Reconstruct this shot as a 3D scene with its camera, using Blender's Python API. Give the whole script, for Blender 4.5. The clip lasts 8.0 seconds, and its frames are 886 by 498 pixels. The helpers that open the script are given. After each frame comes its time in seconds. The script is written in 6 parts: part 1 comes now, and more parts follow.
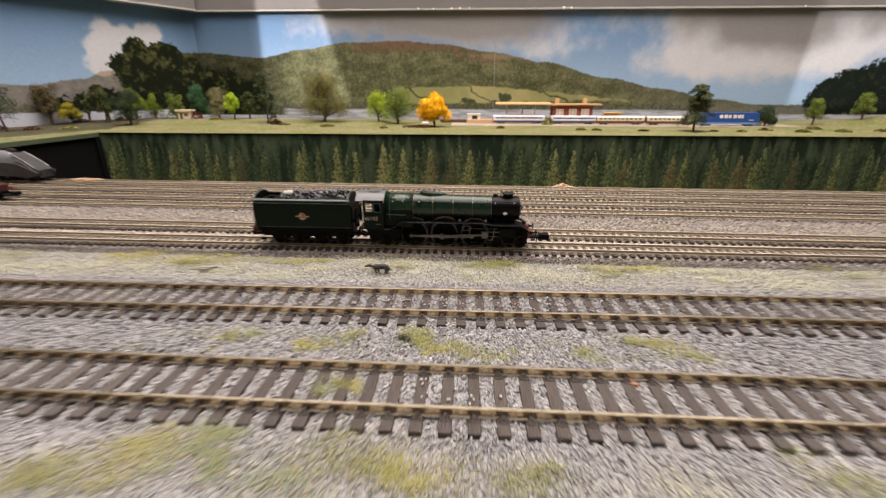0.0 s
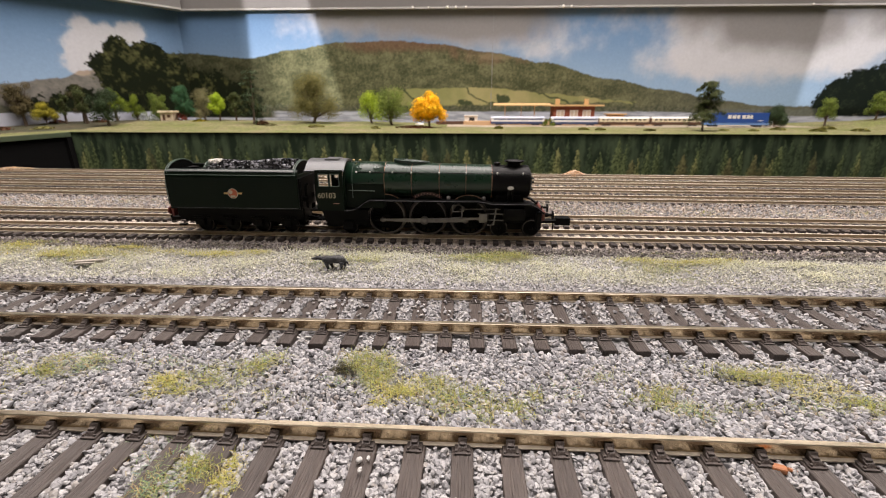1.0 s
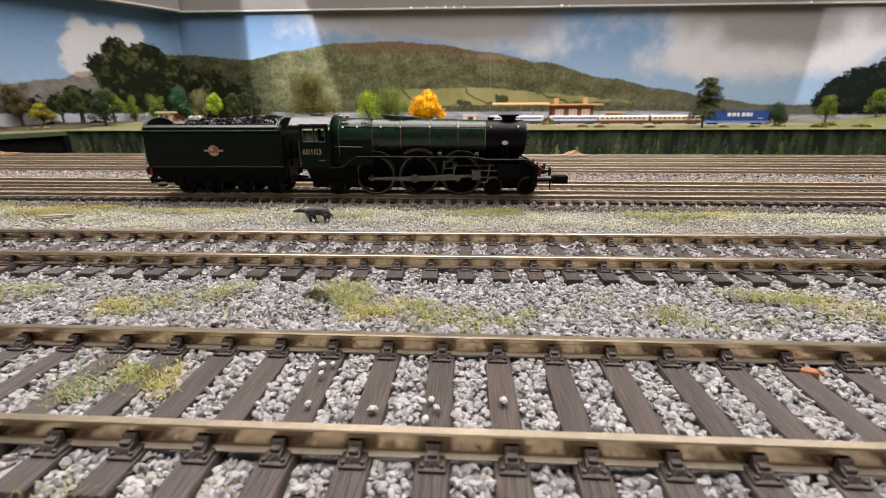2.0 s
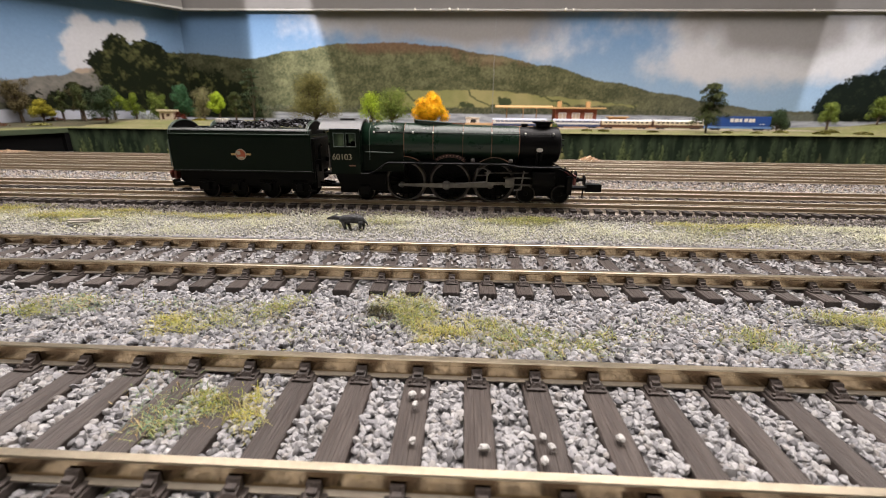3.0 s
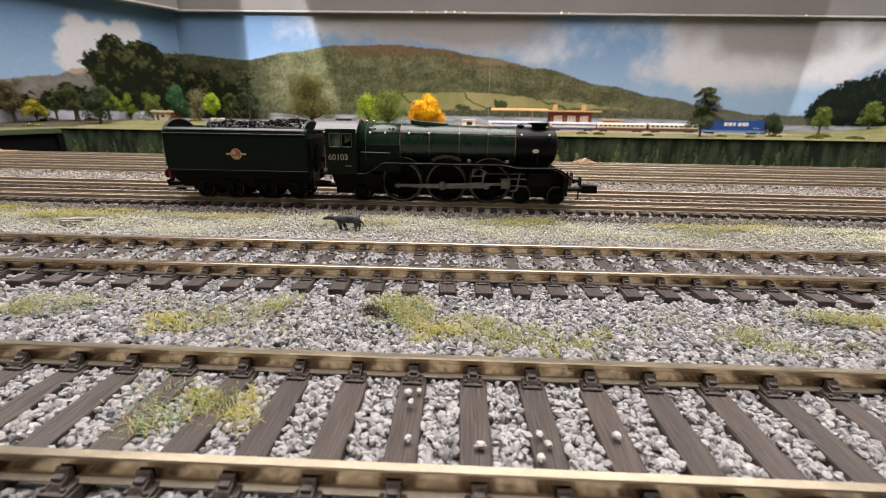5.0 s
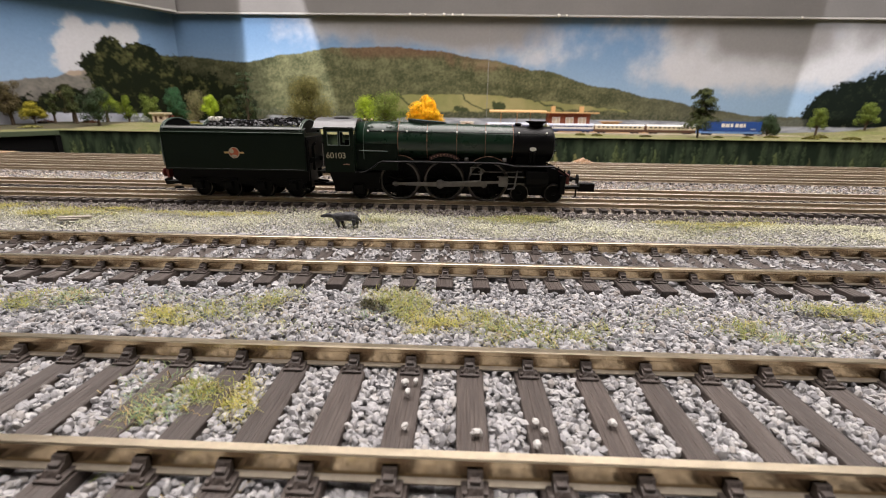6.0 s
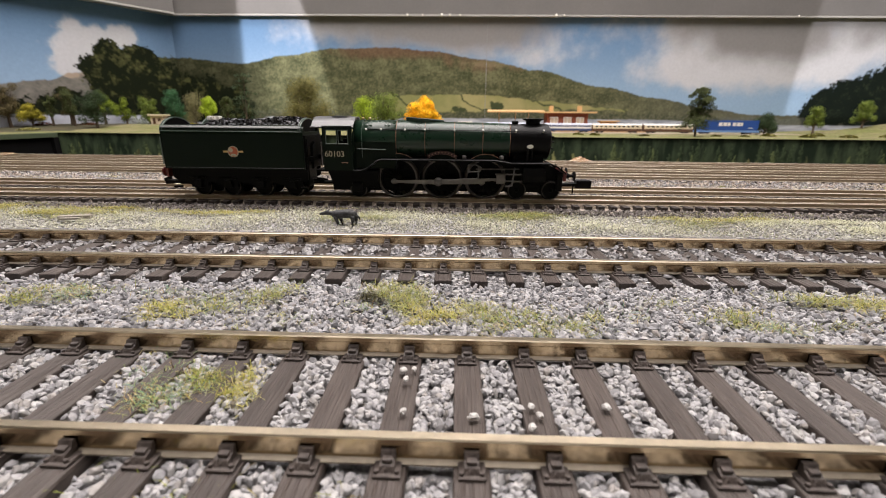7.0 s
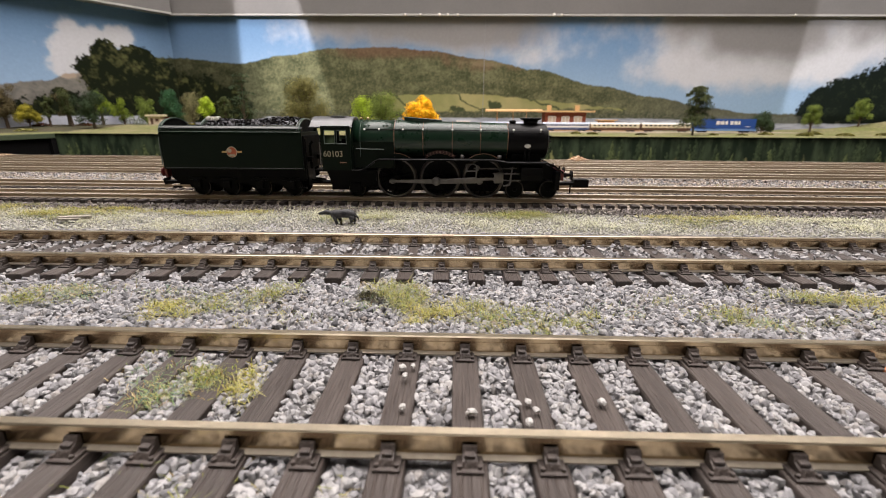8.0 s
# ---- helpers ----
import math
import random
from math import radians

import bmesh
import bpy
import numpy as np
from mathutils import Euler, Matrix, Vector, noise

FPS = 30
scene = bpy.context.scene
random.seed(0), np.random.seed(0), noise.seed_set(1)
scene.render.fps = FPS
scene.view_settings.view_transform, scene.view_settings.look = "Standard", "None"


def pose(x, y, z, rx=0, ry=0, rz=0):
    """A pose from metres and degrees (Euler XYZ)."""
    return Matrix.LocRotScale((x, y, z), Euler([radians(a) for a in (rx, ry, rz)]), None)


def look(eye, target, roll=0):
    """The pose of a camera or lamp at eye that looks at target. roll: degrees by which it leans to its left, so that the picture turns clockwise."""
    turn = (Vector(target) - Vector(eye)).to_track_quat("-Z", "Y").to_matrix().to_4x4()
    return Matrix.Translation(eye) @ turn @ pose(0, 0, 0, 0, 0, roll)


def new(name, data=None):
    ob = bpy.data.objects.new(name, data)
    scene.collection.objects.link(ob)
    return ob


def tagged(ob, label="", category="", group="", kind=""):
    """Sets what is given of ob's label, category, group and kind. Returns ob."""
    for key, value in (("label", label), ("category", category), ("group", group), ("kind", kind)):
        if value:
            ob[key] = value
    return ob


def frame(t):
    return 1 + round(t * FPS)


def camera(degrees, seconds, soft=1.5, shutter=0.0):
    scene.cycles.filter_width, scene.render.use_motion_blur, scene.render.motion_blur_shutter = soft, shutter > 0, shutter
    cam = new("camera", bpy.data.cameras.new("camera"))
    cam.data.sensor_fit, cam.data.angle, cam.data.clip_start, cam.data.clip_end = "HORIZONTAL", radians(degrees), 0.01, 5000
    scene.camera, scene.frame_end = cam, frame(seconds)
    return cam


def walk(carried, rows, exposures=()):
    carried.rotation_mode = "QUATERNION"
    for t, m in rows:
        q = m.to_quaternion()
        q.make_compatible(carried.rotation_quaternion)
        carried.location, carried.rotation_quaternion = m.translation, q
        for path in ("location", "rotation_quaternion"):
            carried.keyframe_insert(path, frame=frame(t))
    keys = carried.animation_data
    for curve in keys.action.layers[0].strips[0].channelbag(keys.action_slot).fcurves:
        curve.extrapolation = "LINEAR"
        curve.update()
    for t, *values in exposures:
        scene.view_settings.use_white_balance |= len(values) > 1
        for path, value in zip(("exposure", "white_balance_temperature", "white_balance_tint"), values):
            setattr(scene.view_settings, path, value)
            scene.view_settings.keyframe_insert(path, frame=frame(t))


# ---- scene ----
cam = camera(92.0, 8.0, 0.9, 0.45)
cam.data.dof.use_dof, cam.data.dof.focus_distance, cam.data.dof.aperture_fstop = True, 0.086, 52.0
PATH = [
    (0, (0.01334, -0.13558, 0.07449), (0.00442, 0.05206, 0.00585), 0.08),
    (0.1, (0.01379, -0.12235, 0.06763), (0.00509, 0.06559, -0.00020), 0.09),
    (0.2, (0.01419, -0.11085, 0.06167), (0.00567, 0.07736, -0.00545), 0.10),
    (0.3, (0.01452, -0.10106, 0.05659), (0.00617, 0.08737, -0.00992), 0.11),
    (0.4, (0.01480, -0.09299, 0.05241), (0.00658, 0.09563, -0.01361), 0.12),
    (0.5, (0.01502, -0.08653, 0.04907), (0.00691, 0.10222, -0.01655), 0.13),
    (0.6, (0.01587, -0.08530, 0.04805), (0.00777, 0.10380, -0.01656), 0.07),
    (1, (0.01643, -0.08448, 0.04737), (0.00835, 0.10485, -0.01657), 0.04),
    (1.5, (0.01810, -0.08231, 0.03657), (0.01012, 0.10776, -0.02515), -0.19),
    (2, (0.01937, -0.08209, 0.02947), (0.01107, 0.10816, -0.03164), -0.23),
    (2.2, (0.01602, -0.08119, 0.02986), (0.00816, 0.10915, -0.03101), 0.01),
    (3.3, (0.00739, -0.07888, 0.03088), (0.00069, 0.11170, -0.02941), 0.62),
    (3.5, (0.00751, -0.07923, 0.03066), (0.00113, 0.11147, -0.02929), 0.67),
    (4, (0.00748, -0.07917, 0.03054), (0.00205, 0.11152, -0.02952), 0.83),
    (4.5, (0.00745, -0.07887, 0.03061), (0.00229, 0.11188, -0.02929), 0.88),
    (6, (0.00783, -0.07960, 0.02906), (0.00349, 0.11156, -0.02956), 0.80),
    (6.5, (0.00788, -0.07997, 0.02880), (0.00372, 0.11128, -0.02957), 0.71),
    (7, (0.00811, -0.08086, 0.02825), (0.00418, 0.11040, -0.03010), 0.49),
    (7.5, (0.00813, -0.08072, 0.02837), (0.00420, 0.11055, -0.02995), 0.39),
    (8, (0.00821, -0.08160, 0.02835), (0.00491, 0.10960, -0.03021), 0.31),
]
# the white balance settles from warm in the first two seconds
WHITE = ((0, 0.0, 6830, 12), (0.5, 0.0, 6680, 12), (1.0, 0.0, 6620, 11.5), (2.0, 0.0, 6500, 10.5), (4.0, 0.0, 6470, 10), (8.0, 0.0, 6450, 10))
walk(cam, [(t, look(eye, target, roll)) for t, eye, target, roll in PATH], WHITE)

# ---- light ----
world = bpy.data.worlds.new("room_air")
world.use_nodes = True
world.node_tree.nodes["Background"].inputs["Color"].default_value = (1.0, 0.95, 0.88, 1)
world.node_tree.nodes["Background"].inputs["Strength"].default_value = 0.02
scene.world = world


def area_lamp(name, eye, target, sx, sy, watts, color):
    data = bpy.data.lights.new(name, "AREA")
    data.shape, data.size, data.size_y, data.energy, data.color = "RECTANGLE", sx, sy, watts, color
    ob = new(name, data)
    ob.matrix_world = look(eye, target)
    return ob


def spot_lamp(name, eye, target, degrees, blend, watts, color, radius):
    data = bpy.data.lights.new(name, "SPOT")
    data.spot_size, data.spot_blend, data.energy, data.color, data.shadow_soft_size = radians(degrees), blend, watts, color, radius
    ob = new(name, data)
    ob.matrix_world = look(eye, target)
    return ob


WARM = (1.0, 0.915, 0.885)
# ceiling panels of the room, over the gap between the boards
area_lamp("ceiling_panel_light", (0.12, 0.6, 1.5), (0.12, 0.56, 0), 2.4, 0.95, 58, WARM)
area_lamp("ceiling_panel_light", (0.0, -0.12, 1.6), (0.0, -0.1, 0), 1.9, 1.0, 31, WARM)


def masked_spot(eye, target, doors, watts):
    """A room spotlight; unseen black doors are added to leave an upright band of light."""
    lamp = spot_lamp("spotlight", eye, target, 19, 0.2, watts, (1.0, 0.95, 0.96), 0.0003)
    black = bpy.data.materials.new("beam_mask_black")
    black.use_nodes = True
    black.node_tree.nodes["Principled BSDF"].inputs["Base Color"].default_value = (0.01, 0.01, 0.01, 1)
    m = look(eye, target)
    body = tagged(new("spotlight_doors"), "unseen black doors added to trim a spotlight's beam", "spotlight")
    body.matrix_world = m
    for s, (half, lean) in zip((-1, 1), doors):
        me = bpy.data.meshes.new("door")
        a, b = sorted((s * half, s * 0.06))
        k = s * lean
        pts = [(a + k, -0.03), (b + k, -0.03), (b - k, 0.03), (a - k, 0.03)]
        me.from_pydata([(x, y, z) for z in (-0.1, -0.101) for x, y in pts], [], [(0, 1, 2, 3), (7, 6, 5, 4), (0, 4, 5, 1), (1, 5, 6, 2), (2, 6, 7, 3), (3, 7, 4, 0)])
        me.materials.append(black)
        d = new("door", me)
        d.parent = body
    me = bpy.data.meshes.new("door")
    me.from_pydata([(x, y, z) for z in (-0.103, -0.104) for x, y in ((-0.06, -0.06), (0.06, -0.06), (0.06, -0.0048), (-0.06, -0.0048))], [], [(0, 1, 2, 3), (7, 6, 5, 4), (0, 4, 5, 1), (1, 5, 6, 2), (2, 6, 7, 3), (3, 7, 4, 0)])
    me.materials.append(black)
    d = new("door", me)
    d.parent = body


masked_spot((-0.55, -1.5, 1.6), (-0.45, 1.17, 0.2), ((0.0038, 0.0006), (0.0030, 0.009)), 520)
masked_spot((1.05, -1.5, 1.6), (1.16, 1.17, 0.2), ((0.0078, 0.0018), (0.0066, 0.0)), 210)

# ---- helpers of this scene: everything below is in centimetres ----
CM = 0.01


def link_mesh(name, bm, material, smooth=False):
    for v in bm.verts:
        v.co *= CM
    bm.normal_update()
    if smooth:
        for f in bm.faces:
            f.smooth = True
    me = bpy.data.meshes.new(name)
    bm.to_mesh(me)
    bm.free()
    me.materials.append(material)
    return new(name, me)


def part(name, bm, material, parent=None, label="", smooth=False):
    """Links a bmesh as one mesh object under a thing or under a part."""
    ob = link_mesh(name, bm, material, smooth)
    if parent:
        ob.parent = parent
    if label:
        ob["label"] = label
    return ob


def share(name, mesh, parent, x=0.0, y=0.0, z=0.0, rz=0.0):
    """One more object on a mesh that is already there."""
    ob = new(name, mesh)
    ob.parent = parent
    ob.matrix_basis = pose(x * CM, y * CM, z * CM, 0, 0, rz)
    return ob


def thing(name, x, y, z, rz, label, category, group="", kind=""):
    ob = new(name)
    ob.empty_display_size = 0.01
    ob.matrix_basis = pose(x * CM, y * CM, z * CM, 0, 0, rz)
    return tagged(ob, label, category, group, kind)


def solid(name, bm, material, label, category, group="", kind="", x=0, y=0, z=0, rz=0, smooth=False):
    ob = link_mesh(name, bm, material, smooth)
    ob.matrix_basis = pose(x * CM, y * CM, z * CM, 0, 0, rz)
    return tagged(ob, label, category, group, kind)


def box(bm, x0, x1, y0, y1, z0, z1, bev=0.0):
    r = bmesh.ops.create_cube(bm, size=1.0)
    for v in r["verts"]:
        v.co = Vector((x0 + (v.co.x + 0.5) * (x1 - x0), y0 + (v.co.y + 0.5) * (y1 - y0), z0 + (v.co.z + 0.5) * (z1 - z0)))
    if bev:
        es = list({e for v in r["verts"] for e in v.link_edges})
        bmesh.ops.bevel(bm, geom=es, offset=bev, segments=2, affect="EDGES", profile=0.5)
    return bm


def frame_of(d):
    d = Vector(d).normalized()
    a = d.cross((0, 0, 1)) if abs(d.z) < 0.9 else d.cross((1, 0, 0))
    a.normalize()
    return d, a, d.cross(a)


def rod(bm, p0, p1, r0, r1=None, seg=12):
    p0, p1 = Vector(p0), Vector(p1)
    r1 = r0 if r1 is None else r1
    _, a, b = frame_of(p1 - p0)
    rings = []
    for p, r in ((p0, r0), (p1, r1)):
        rings.append([bm.verts.new(p + r * (a * math.cos(2 * math.pi * i / seg) + b * math.sin(2 * math.pi * i / seg))) for i in range(seg)])
    for i in range(seg):
        bm.faces.new((rings[0][i], rings[0][(i + 1) % seg], rings[1][(i + 1) % seg], rings[1][i]))
    bm.faces.new(list(reversed(rings[0])))
    bm.faces.new(rings[1])
    return bm


def tube(bm, pts, r, seg=6):
    for p, q in zip(pts, pts[1:]):
        rod(bm, p, q, r, r, seg)
    return bm


def prism(bm, pts, y0, y1):
    """A side outline of (x, z), carried from y0 to y1."""
    a = [bm.verts.new((x, y0, z)) for x, z in pts]
    b = [bm.verts.new((x, y1, z)) for x, z in pts]
    bm.faces.new(a), bm.faces.new(list(reversed(b)))
    n = len(pts)
    for i in range(n):
        bm.faces.new((a[i], b[i], b[(i + 1) % n], a[(i + 1) % n]))
    bmesh.ops.recalc_face_normals(bm, faces=bm.faces[:])
    return bm


def prism_x(bm, pts, x0, x1):
    """An end outline of (y, z), carried from x0 to x1."""
    a = [bm.verts.new((x0, y, z)) for y, z in pts]
    b = [bm.verts.new((x1, y, z)) for y, z in pts]
    bm.faces.new(a), bm.faces.new(list(reversed(b)))
    n = len(pts)
    for i in range(n):
        bm.faces.new((a[i], b[i], b[(i + 1) % n], a[(i + 1) % n]))
    bmesh.ops.recalc_face_normals(bm, faces=bm.faces[:])
    return bm


def turned(bm, profile, origin, axis, seg=32):
    """A profile of (radius, along) turned round an axis."""
    d, a, b = frame_of(axis)
    o = Vector(origin)
    rings = []
    for r, h in profile:
        rings.append([bm.verts.new(o + d * h + r * (a * math.cos(2 * math.pi * i / seg) + b * math.sin(2 * math.pi * i / seg))) for i in range(seg)])
    for p, q in zip(rings, rings[1:]):
        for i in range(seg):
            bm.faces.new((p[i], p[(i + 1) % seg], q[(i + 1) % seg], q[i]))
    bm.faces.new(list(reversed(rings[0])))
    bm.faces.new(rings[-1])
    bmesh.ops.recalc_face_normals(bm, faces=bm.faces[:])
    return bm


def B():
    return bmesh.new()


# ---- materials ----
def shader(name, color, rough=0.6, metal=0.0, vary=0.0, scale=300.0, bump=0.0, bump_scale=900.0, second=None, amount=0.5, island=0.0, coat=0.0, spread=0.5, random_object=0.0, spec=0.5, stretch=1.0):
    """A surface with two scales of variation; sizes in 1/m."""
    m = bpy.data.materials.new(name)
    m.use_nodes = True
    nt = m.node_tree
    N, L = nt.nodes, nt.links
    p = N["Principled BSDF"]
    p.inputs["Roughness"].default_value, p.inputs["Metallic"].default_value = rough, metal
    p.inputs["Coat Weight"].default_value = coat
    p.inputs["Specular IOR Level"].default_value = spec
    tc = N.new("ShaderNodeTexCoord")
    place = N.new("ShaderNodeMapping")
    place.inputs["Scale"].default_value = (1, stretch, 1)
    L.new(tc.outputs["Object"], place.inputs["Vector"])
    base = N.new("ShaderNodeMix")
    base.data_type = "RGBA"
    base.inputs[6].default_value = (*color, 1)
    base.inputs[7].default_value = (*(second or [c * 0.6 for c in color]), 1)
    big = N.new("ShaderNodeTexNoise")
    big.inputs["Scale"].default_value, big.inputs["Detail"].default_value, big.inputs["Roughness"].default_value = scale, 6, 0.65
    L.new(place.outputs["Vector"], big.inputs["Vector"])
    ramp = N.new("ShaderNodeMapRange")
    ramp.inputs["From Min"].default_value, ramp.inputs["From Max"].default_value = spread - 0.15, spread + 0.15
    ramp.inputs["To Max"].default_value = amount
    L.new(big.outputs["Fac"], ramp.inputs["Value"])
    L.new(ramp.outputs["Result"], base.inputs[0])
    out = base.outputs[2]
    hsv = N.new("ShaderNodeHueSaturation")
    L.new(out, hsv.inputs["Color"])
    small = N.new("ShaderNodeTexNoise")
    small.inputs["Scale"].default_value, small.inputs["Detail"].default_value = bump_scale, 4
    L.new(place.outputs["Vector"], small.inputs["Vector"])
    val = N.new("ShaderNodeMapRange")
    val.inputs["From Min"].default_value, val.inputs["From Max"].default_value = 0.3, 0.7
    val.inputs["To Min"].default_value, val.inputs["To Max"].default_value = 1 - vary, 1 + vary
    L.new(small.outputs["Fac"], val.inputs["Value"])
    value = val.outputs["Result"]
    for size, node, socket in ((island, "ShaderNodeNewGeometry", "Random Per Island"), (random_object, "ShaderNodeObjectInfo", "Random")):
        if size:
            src = N.new(node)
            rr = N.new("ShaderNodeMapRange")
            rr.inputs["To Min"].default_value, rr.inputs["To Max"].default_value = 1 - size, 1 + size
            L.new(src.outputs[socket], rr.inputs["Value"])
            mul = N.new("ShaderNodeMath")
            mul.operation = "MULTIPLY"
            L.new(value, mul.inputs[0]), L.new(rr.outputs["Result"], mul.inputs[1])
            value = mul.outputs[0]
    L.new(value, hsv.inputs["Value"])
    L.new(hsv.outputs["Color"], p.inputs["Base Color"])
    rv = N.new("ShaderNodeMapRange")
    rv.inputs["To Min"].default_value, rv.inputs["To Max"].default_value = max(0.03, rough - 0.1), min(1, rough + 0.1)
    L.new(big.outputs["Fac"], rv.inputs["Value"])
    L.new(rv.outputs["Result"], p.inputs["Roughness"])
    if bump:
        bp = N.new("ShaderNodeBump")
        bp.inputs["Strength"].default_value, bp.inputs["Distance"].default_value = bump, 0.0004
        L.new(small.outputs["Fac"], bp.inputs["Height"])
        L.new(bp.outputs["Normal"], p.inputs["Normal"])
    return m


def islands(name, colors, rough=0.8, vary=0.25, scale=2500.0):
    """Many small loose pieces: each takes one of several colours."""
    m = bpy.data.materials.new(name)
    m.use_nodes = True
    N, L = m.node_tree.nodes, m.node_tree.links
    p = N["Principled BSDF"]
    p.inputs["Roughness"].default_value = rough
    p.inputs["Specular IOR Level"].default_value = 0.3
    geo, ramp = N.new("ShaderNodeNewGeometry"), N.new("ShaderNodeValToRGB")
    ramp.color_ramp.interpolation = "LINEAR"
    el = ramp.color_ramp.elements
    el[0].color, el[1].color = (*colors[0], 1), (*colors[-1], 1)
    for i, c in list(enumerate(colors))[1:-1]:
        el.new(i / (len(colors) - 1)).color = (*c, 1)
    L.new(geo.outputs["Random Per Island"], ramp.inputs["Fac"])
    tc, n = N.new("ShaderNodeTexCoord"), N.new("ShaderNodeTexNoise")
    n.inputs["Scale"].default_value, n.inputs["Detail"].default_value = scale, 3
    L.new(tc.outputs["Object"], n.inputs["Vector"])
    mr, hsv = N.new("ShaderNodeMapRange"), N.new("ShaderNodeHueSaturation")
    mr.inputs["From Min"].default_value, mr.inputs["From Max"].default_value = 0.3, 0.7
    mr.inputs["To Min"].default_value, mr.inputs["To Max"].default_value = 1 - vary, 1 + vary
    L.new(n.outputs["Fac"], mr.inputs["Value"]), L.new(mr.outputs["Result"], hsv.inputs["Value"])
    L.new(ramp.outputs["Color"], hsv.inputs["Color"]), L.new(hsv.outputs["Color"], p.inputs["Base Color"])
    return m


def printed(name, rough=0.3):
    """A glossy printed picture whose ink is stored on the sheet."""
    m = bpy.data.materials.new(name)
    m.use_nodes = True
    N, L = m.node_tree.nodes, m.node_tree.links
    p = N["Principled BSDF"]
    p.inputs["Roughness"].default_value = rough
    p.inputs["Specular IOR Level"].default_value = 0.06
    at = N.new("ShaderNodeAttribute")
    at.attribute_name = "ink"
    tc, n = N.new("ShaderNodeTexCoord"), N.new("ShaderNodeTexNoise")
    n.inputs["Scale"].default_value, n.inputs["Detail"].default_value = 160, 6
    L.new(tc.outputs["Object"], n.inputs["Vector"])
    mr, hsv = N.new("ShaderNodeMapRange"), N.new("ShaderNodeHueSaturation")
    mr.inputs["From Min"].default_value, mr.inputs["From Max"].default_value = 0.3, 0.7
    mr.inputs["To Min"].default_value, mr.inputs["To Max"].default_value = 0.96, 1.04
    L.new(n.outputs["Fac"], mr.inputs["Value"]), L.new(mr.outputs["Result"], hsv.inputs["Value"])
    L.new(at.outputs["Color"], hsv.inputs["Color"]), L.new(hsv.outputs["Color"], p.inputs["Base Color"])
    return m


M = {}
# rail tops paler than sides: the sheen on top is put into the colour
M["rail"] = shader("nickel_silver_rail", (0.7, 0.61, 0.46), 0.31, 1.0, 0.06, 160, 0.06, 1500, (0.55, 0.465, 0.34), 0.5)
M["rail_far"] = shader("sheen_pale_rail", (0.84, 0.76, 0.61), 0.36, 0.35, 0.08, 60, 0.1, 1500, (0.66, 0.57, 0.43), 0.6)
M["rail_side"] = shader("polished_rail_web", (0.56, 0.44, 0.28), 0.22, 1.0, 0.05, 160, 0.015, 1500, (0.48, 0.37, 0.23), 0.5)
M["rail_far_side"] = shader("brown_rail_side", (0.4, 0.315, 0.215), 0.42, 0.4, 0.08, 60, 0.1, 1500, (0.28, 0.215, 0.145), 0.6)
M["bed_grey"] = shader("grey_brown_packed_ballast", (0.32, 0.27, 0.215), 0.9, 0, 0.5, 90, 0.8, 1500, (0.43, 0.37, 0.3), 0.7)
M["stone_white"] = islands("pale_quartz_pebble", [(0.33, 0.32, 0.315), (0.4, 0.39, 0.375), (0.47, 0.46, 0.44)], 0.8, 0.14)
M["rail_foot"] = shader("dull_rail_foot", (0.34, 0.3, 0.235), 0.5, 0.5, 0.1, 160, 0.05, 1500, (0.25, 0.21, 0.16), 0.7)
M["sleeper"] = shader("moulded_brown_sleeper", (0.044, 0.033, 0.028), 0.55, 0, 0.24, 1500, 0.6, 3500, (0.078, 0.063, 0.054), 0.7, random_object=0.18, stretch=0.07)
M["sleeper_far"] = shader("dark_moulded_sleeper", (0.026, 0.02, 0.017), 0.7, 0, 0.2, 600, 0.2, 4000, (0.045, 0.035, 0.03), 0.5, random_object=0.15)
M["stone"] = islands("grey_granite_chippings", [(0.19, 0.187, 0.192), (0.28, 0.276, 0.282), (0.335, 0.33, 0.335), (0.37, 0.364, 0.365), (0.42, 0.412, 0.405), (0.3, 0.28, 0.262)], 0.85, 0.12)
M["stone_grey"] = islands("weathered_grey_chippings", [(0.11, 0.109, 0.112), (0.21, 0.21, 0.218), (0.28, 0.279, 0.288), (0.34, 0.338, 0.344), (0.42, 0.415, 0.415), (0.24, 0.215, 0.195)], 0.85, 0.16)
M["stone_fine"] = islands("pale_fine_chippings", [(0.27, 0.265, 0.245), (0.38, 0.376, 0.342), (0.45, 0.443, 0.395), (0.52, 0.51, 0.45), (0.42, 0.415, 0.31)])
M["stone_brown"] = islands("brown_grey_fine_ballast", [(0.045, 0.04, 0.04), (0.125, 0.111, 0.108), (0.195, 0.175, 0.168), (0.27, 0.246, 0.234), (0.13, 0.112, 0.104)])
M["stone_tan"] = islands("tan_fine_ballast", [(0.16, 0.13, 0.115), (0.34, 0.29, 0.25), (0.48, 0.42, 0.355), (0.58, 0.515, 0.45), (0.4, 0.34, 0.29)])
M["bed"] = shader("ballast_bed", (0.27, 0.265, 0.27), 0.9, 0, 0.5, 700, 0.8, 1800, (0.36, 0.35, 0.35), 0.7)
M["bed_tan"] = shader("brown_ballast_bed", (0.25, 0.213, 0.18), 0.9, 0, 0.55, 90, 0.8, 1500, (0.34, 0.3, 0.255), 0.7)
M["fibre"] = islands("static_grass_fibre", [(0.08, 0.1, 0.025), (0.24, 0.26, 0.05), (0.36, 0.34, 0.07), (0.14, 0.2, 0.045), (0.42, 0.37, 0.15), (0.2, 0.13, 0.05), (0.1, 0.2, 0.12)], 0.7)
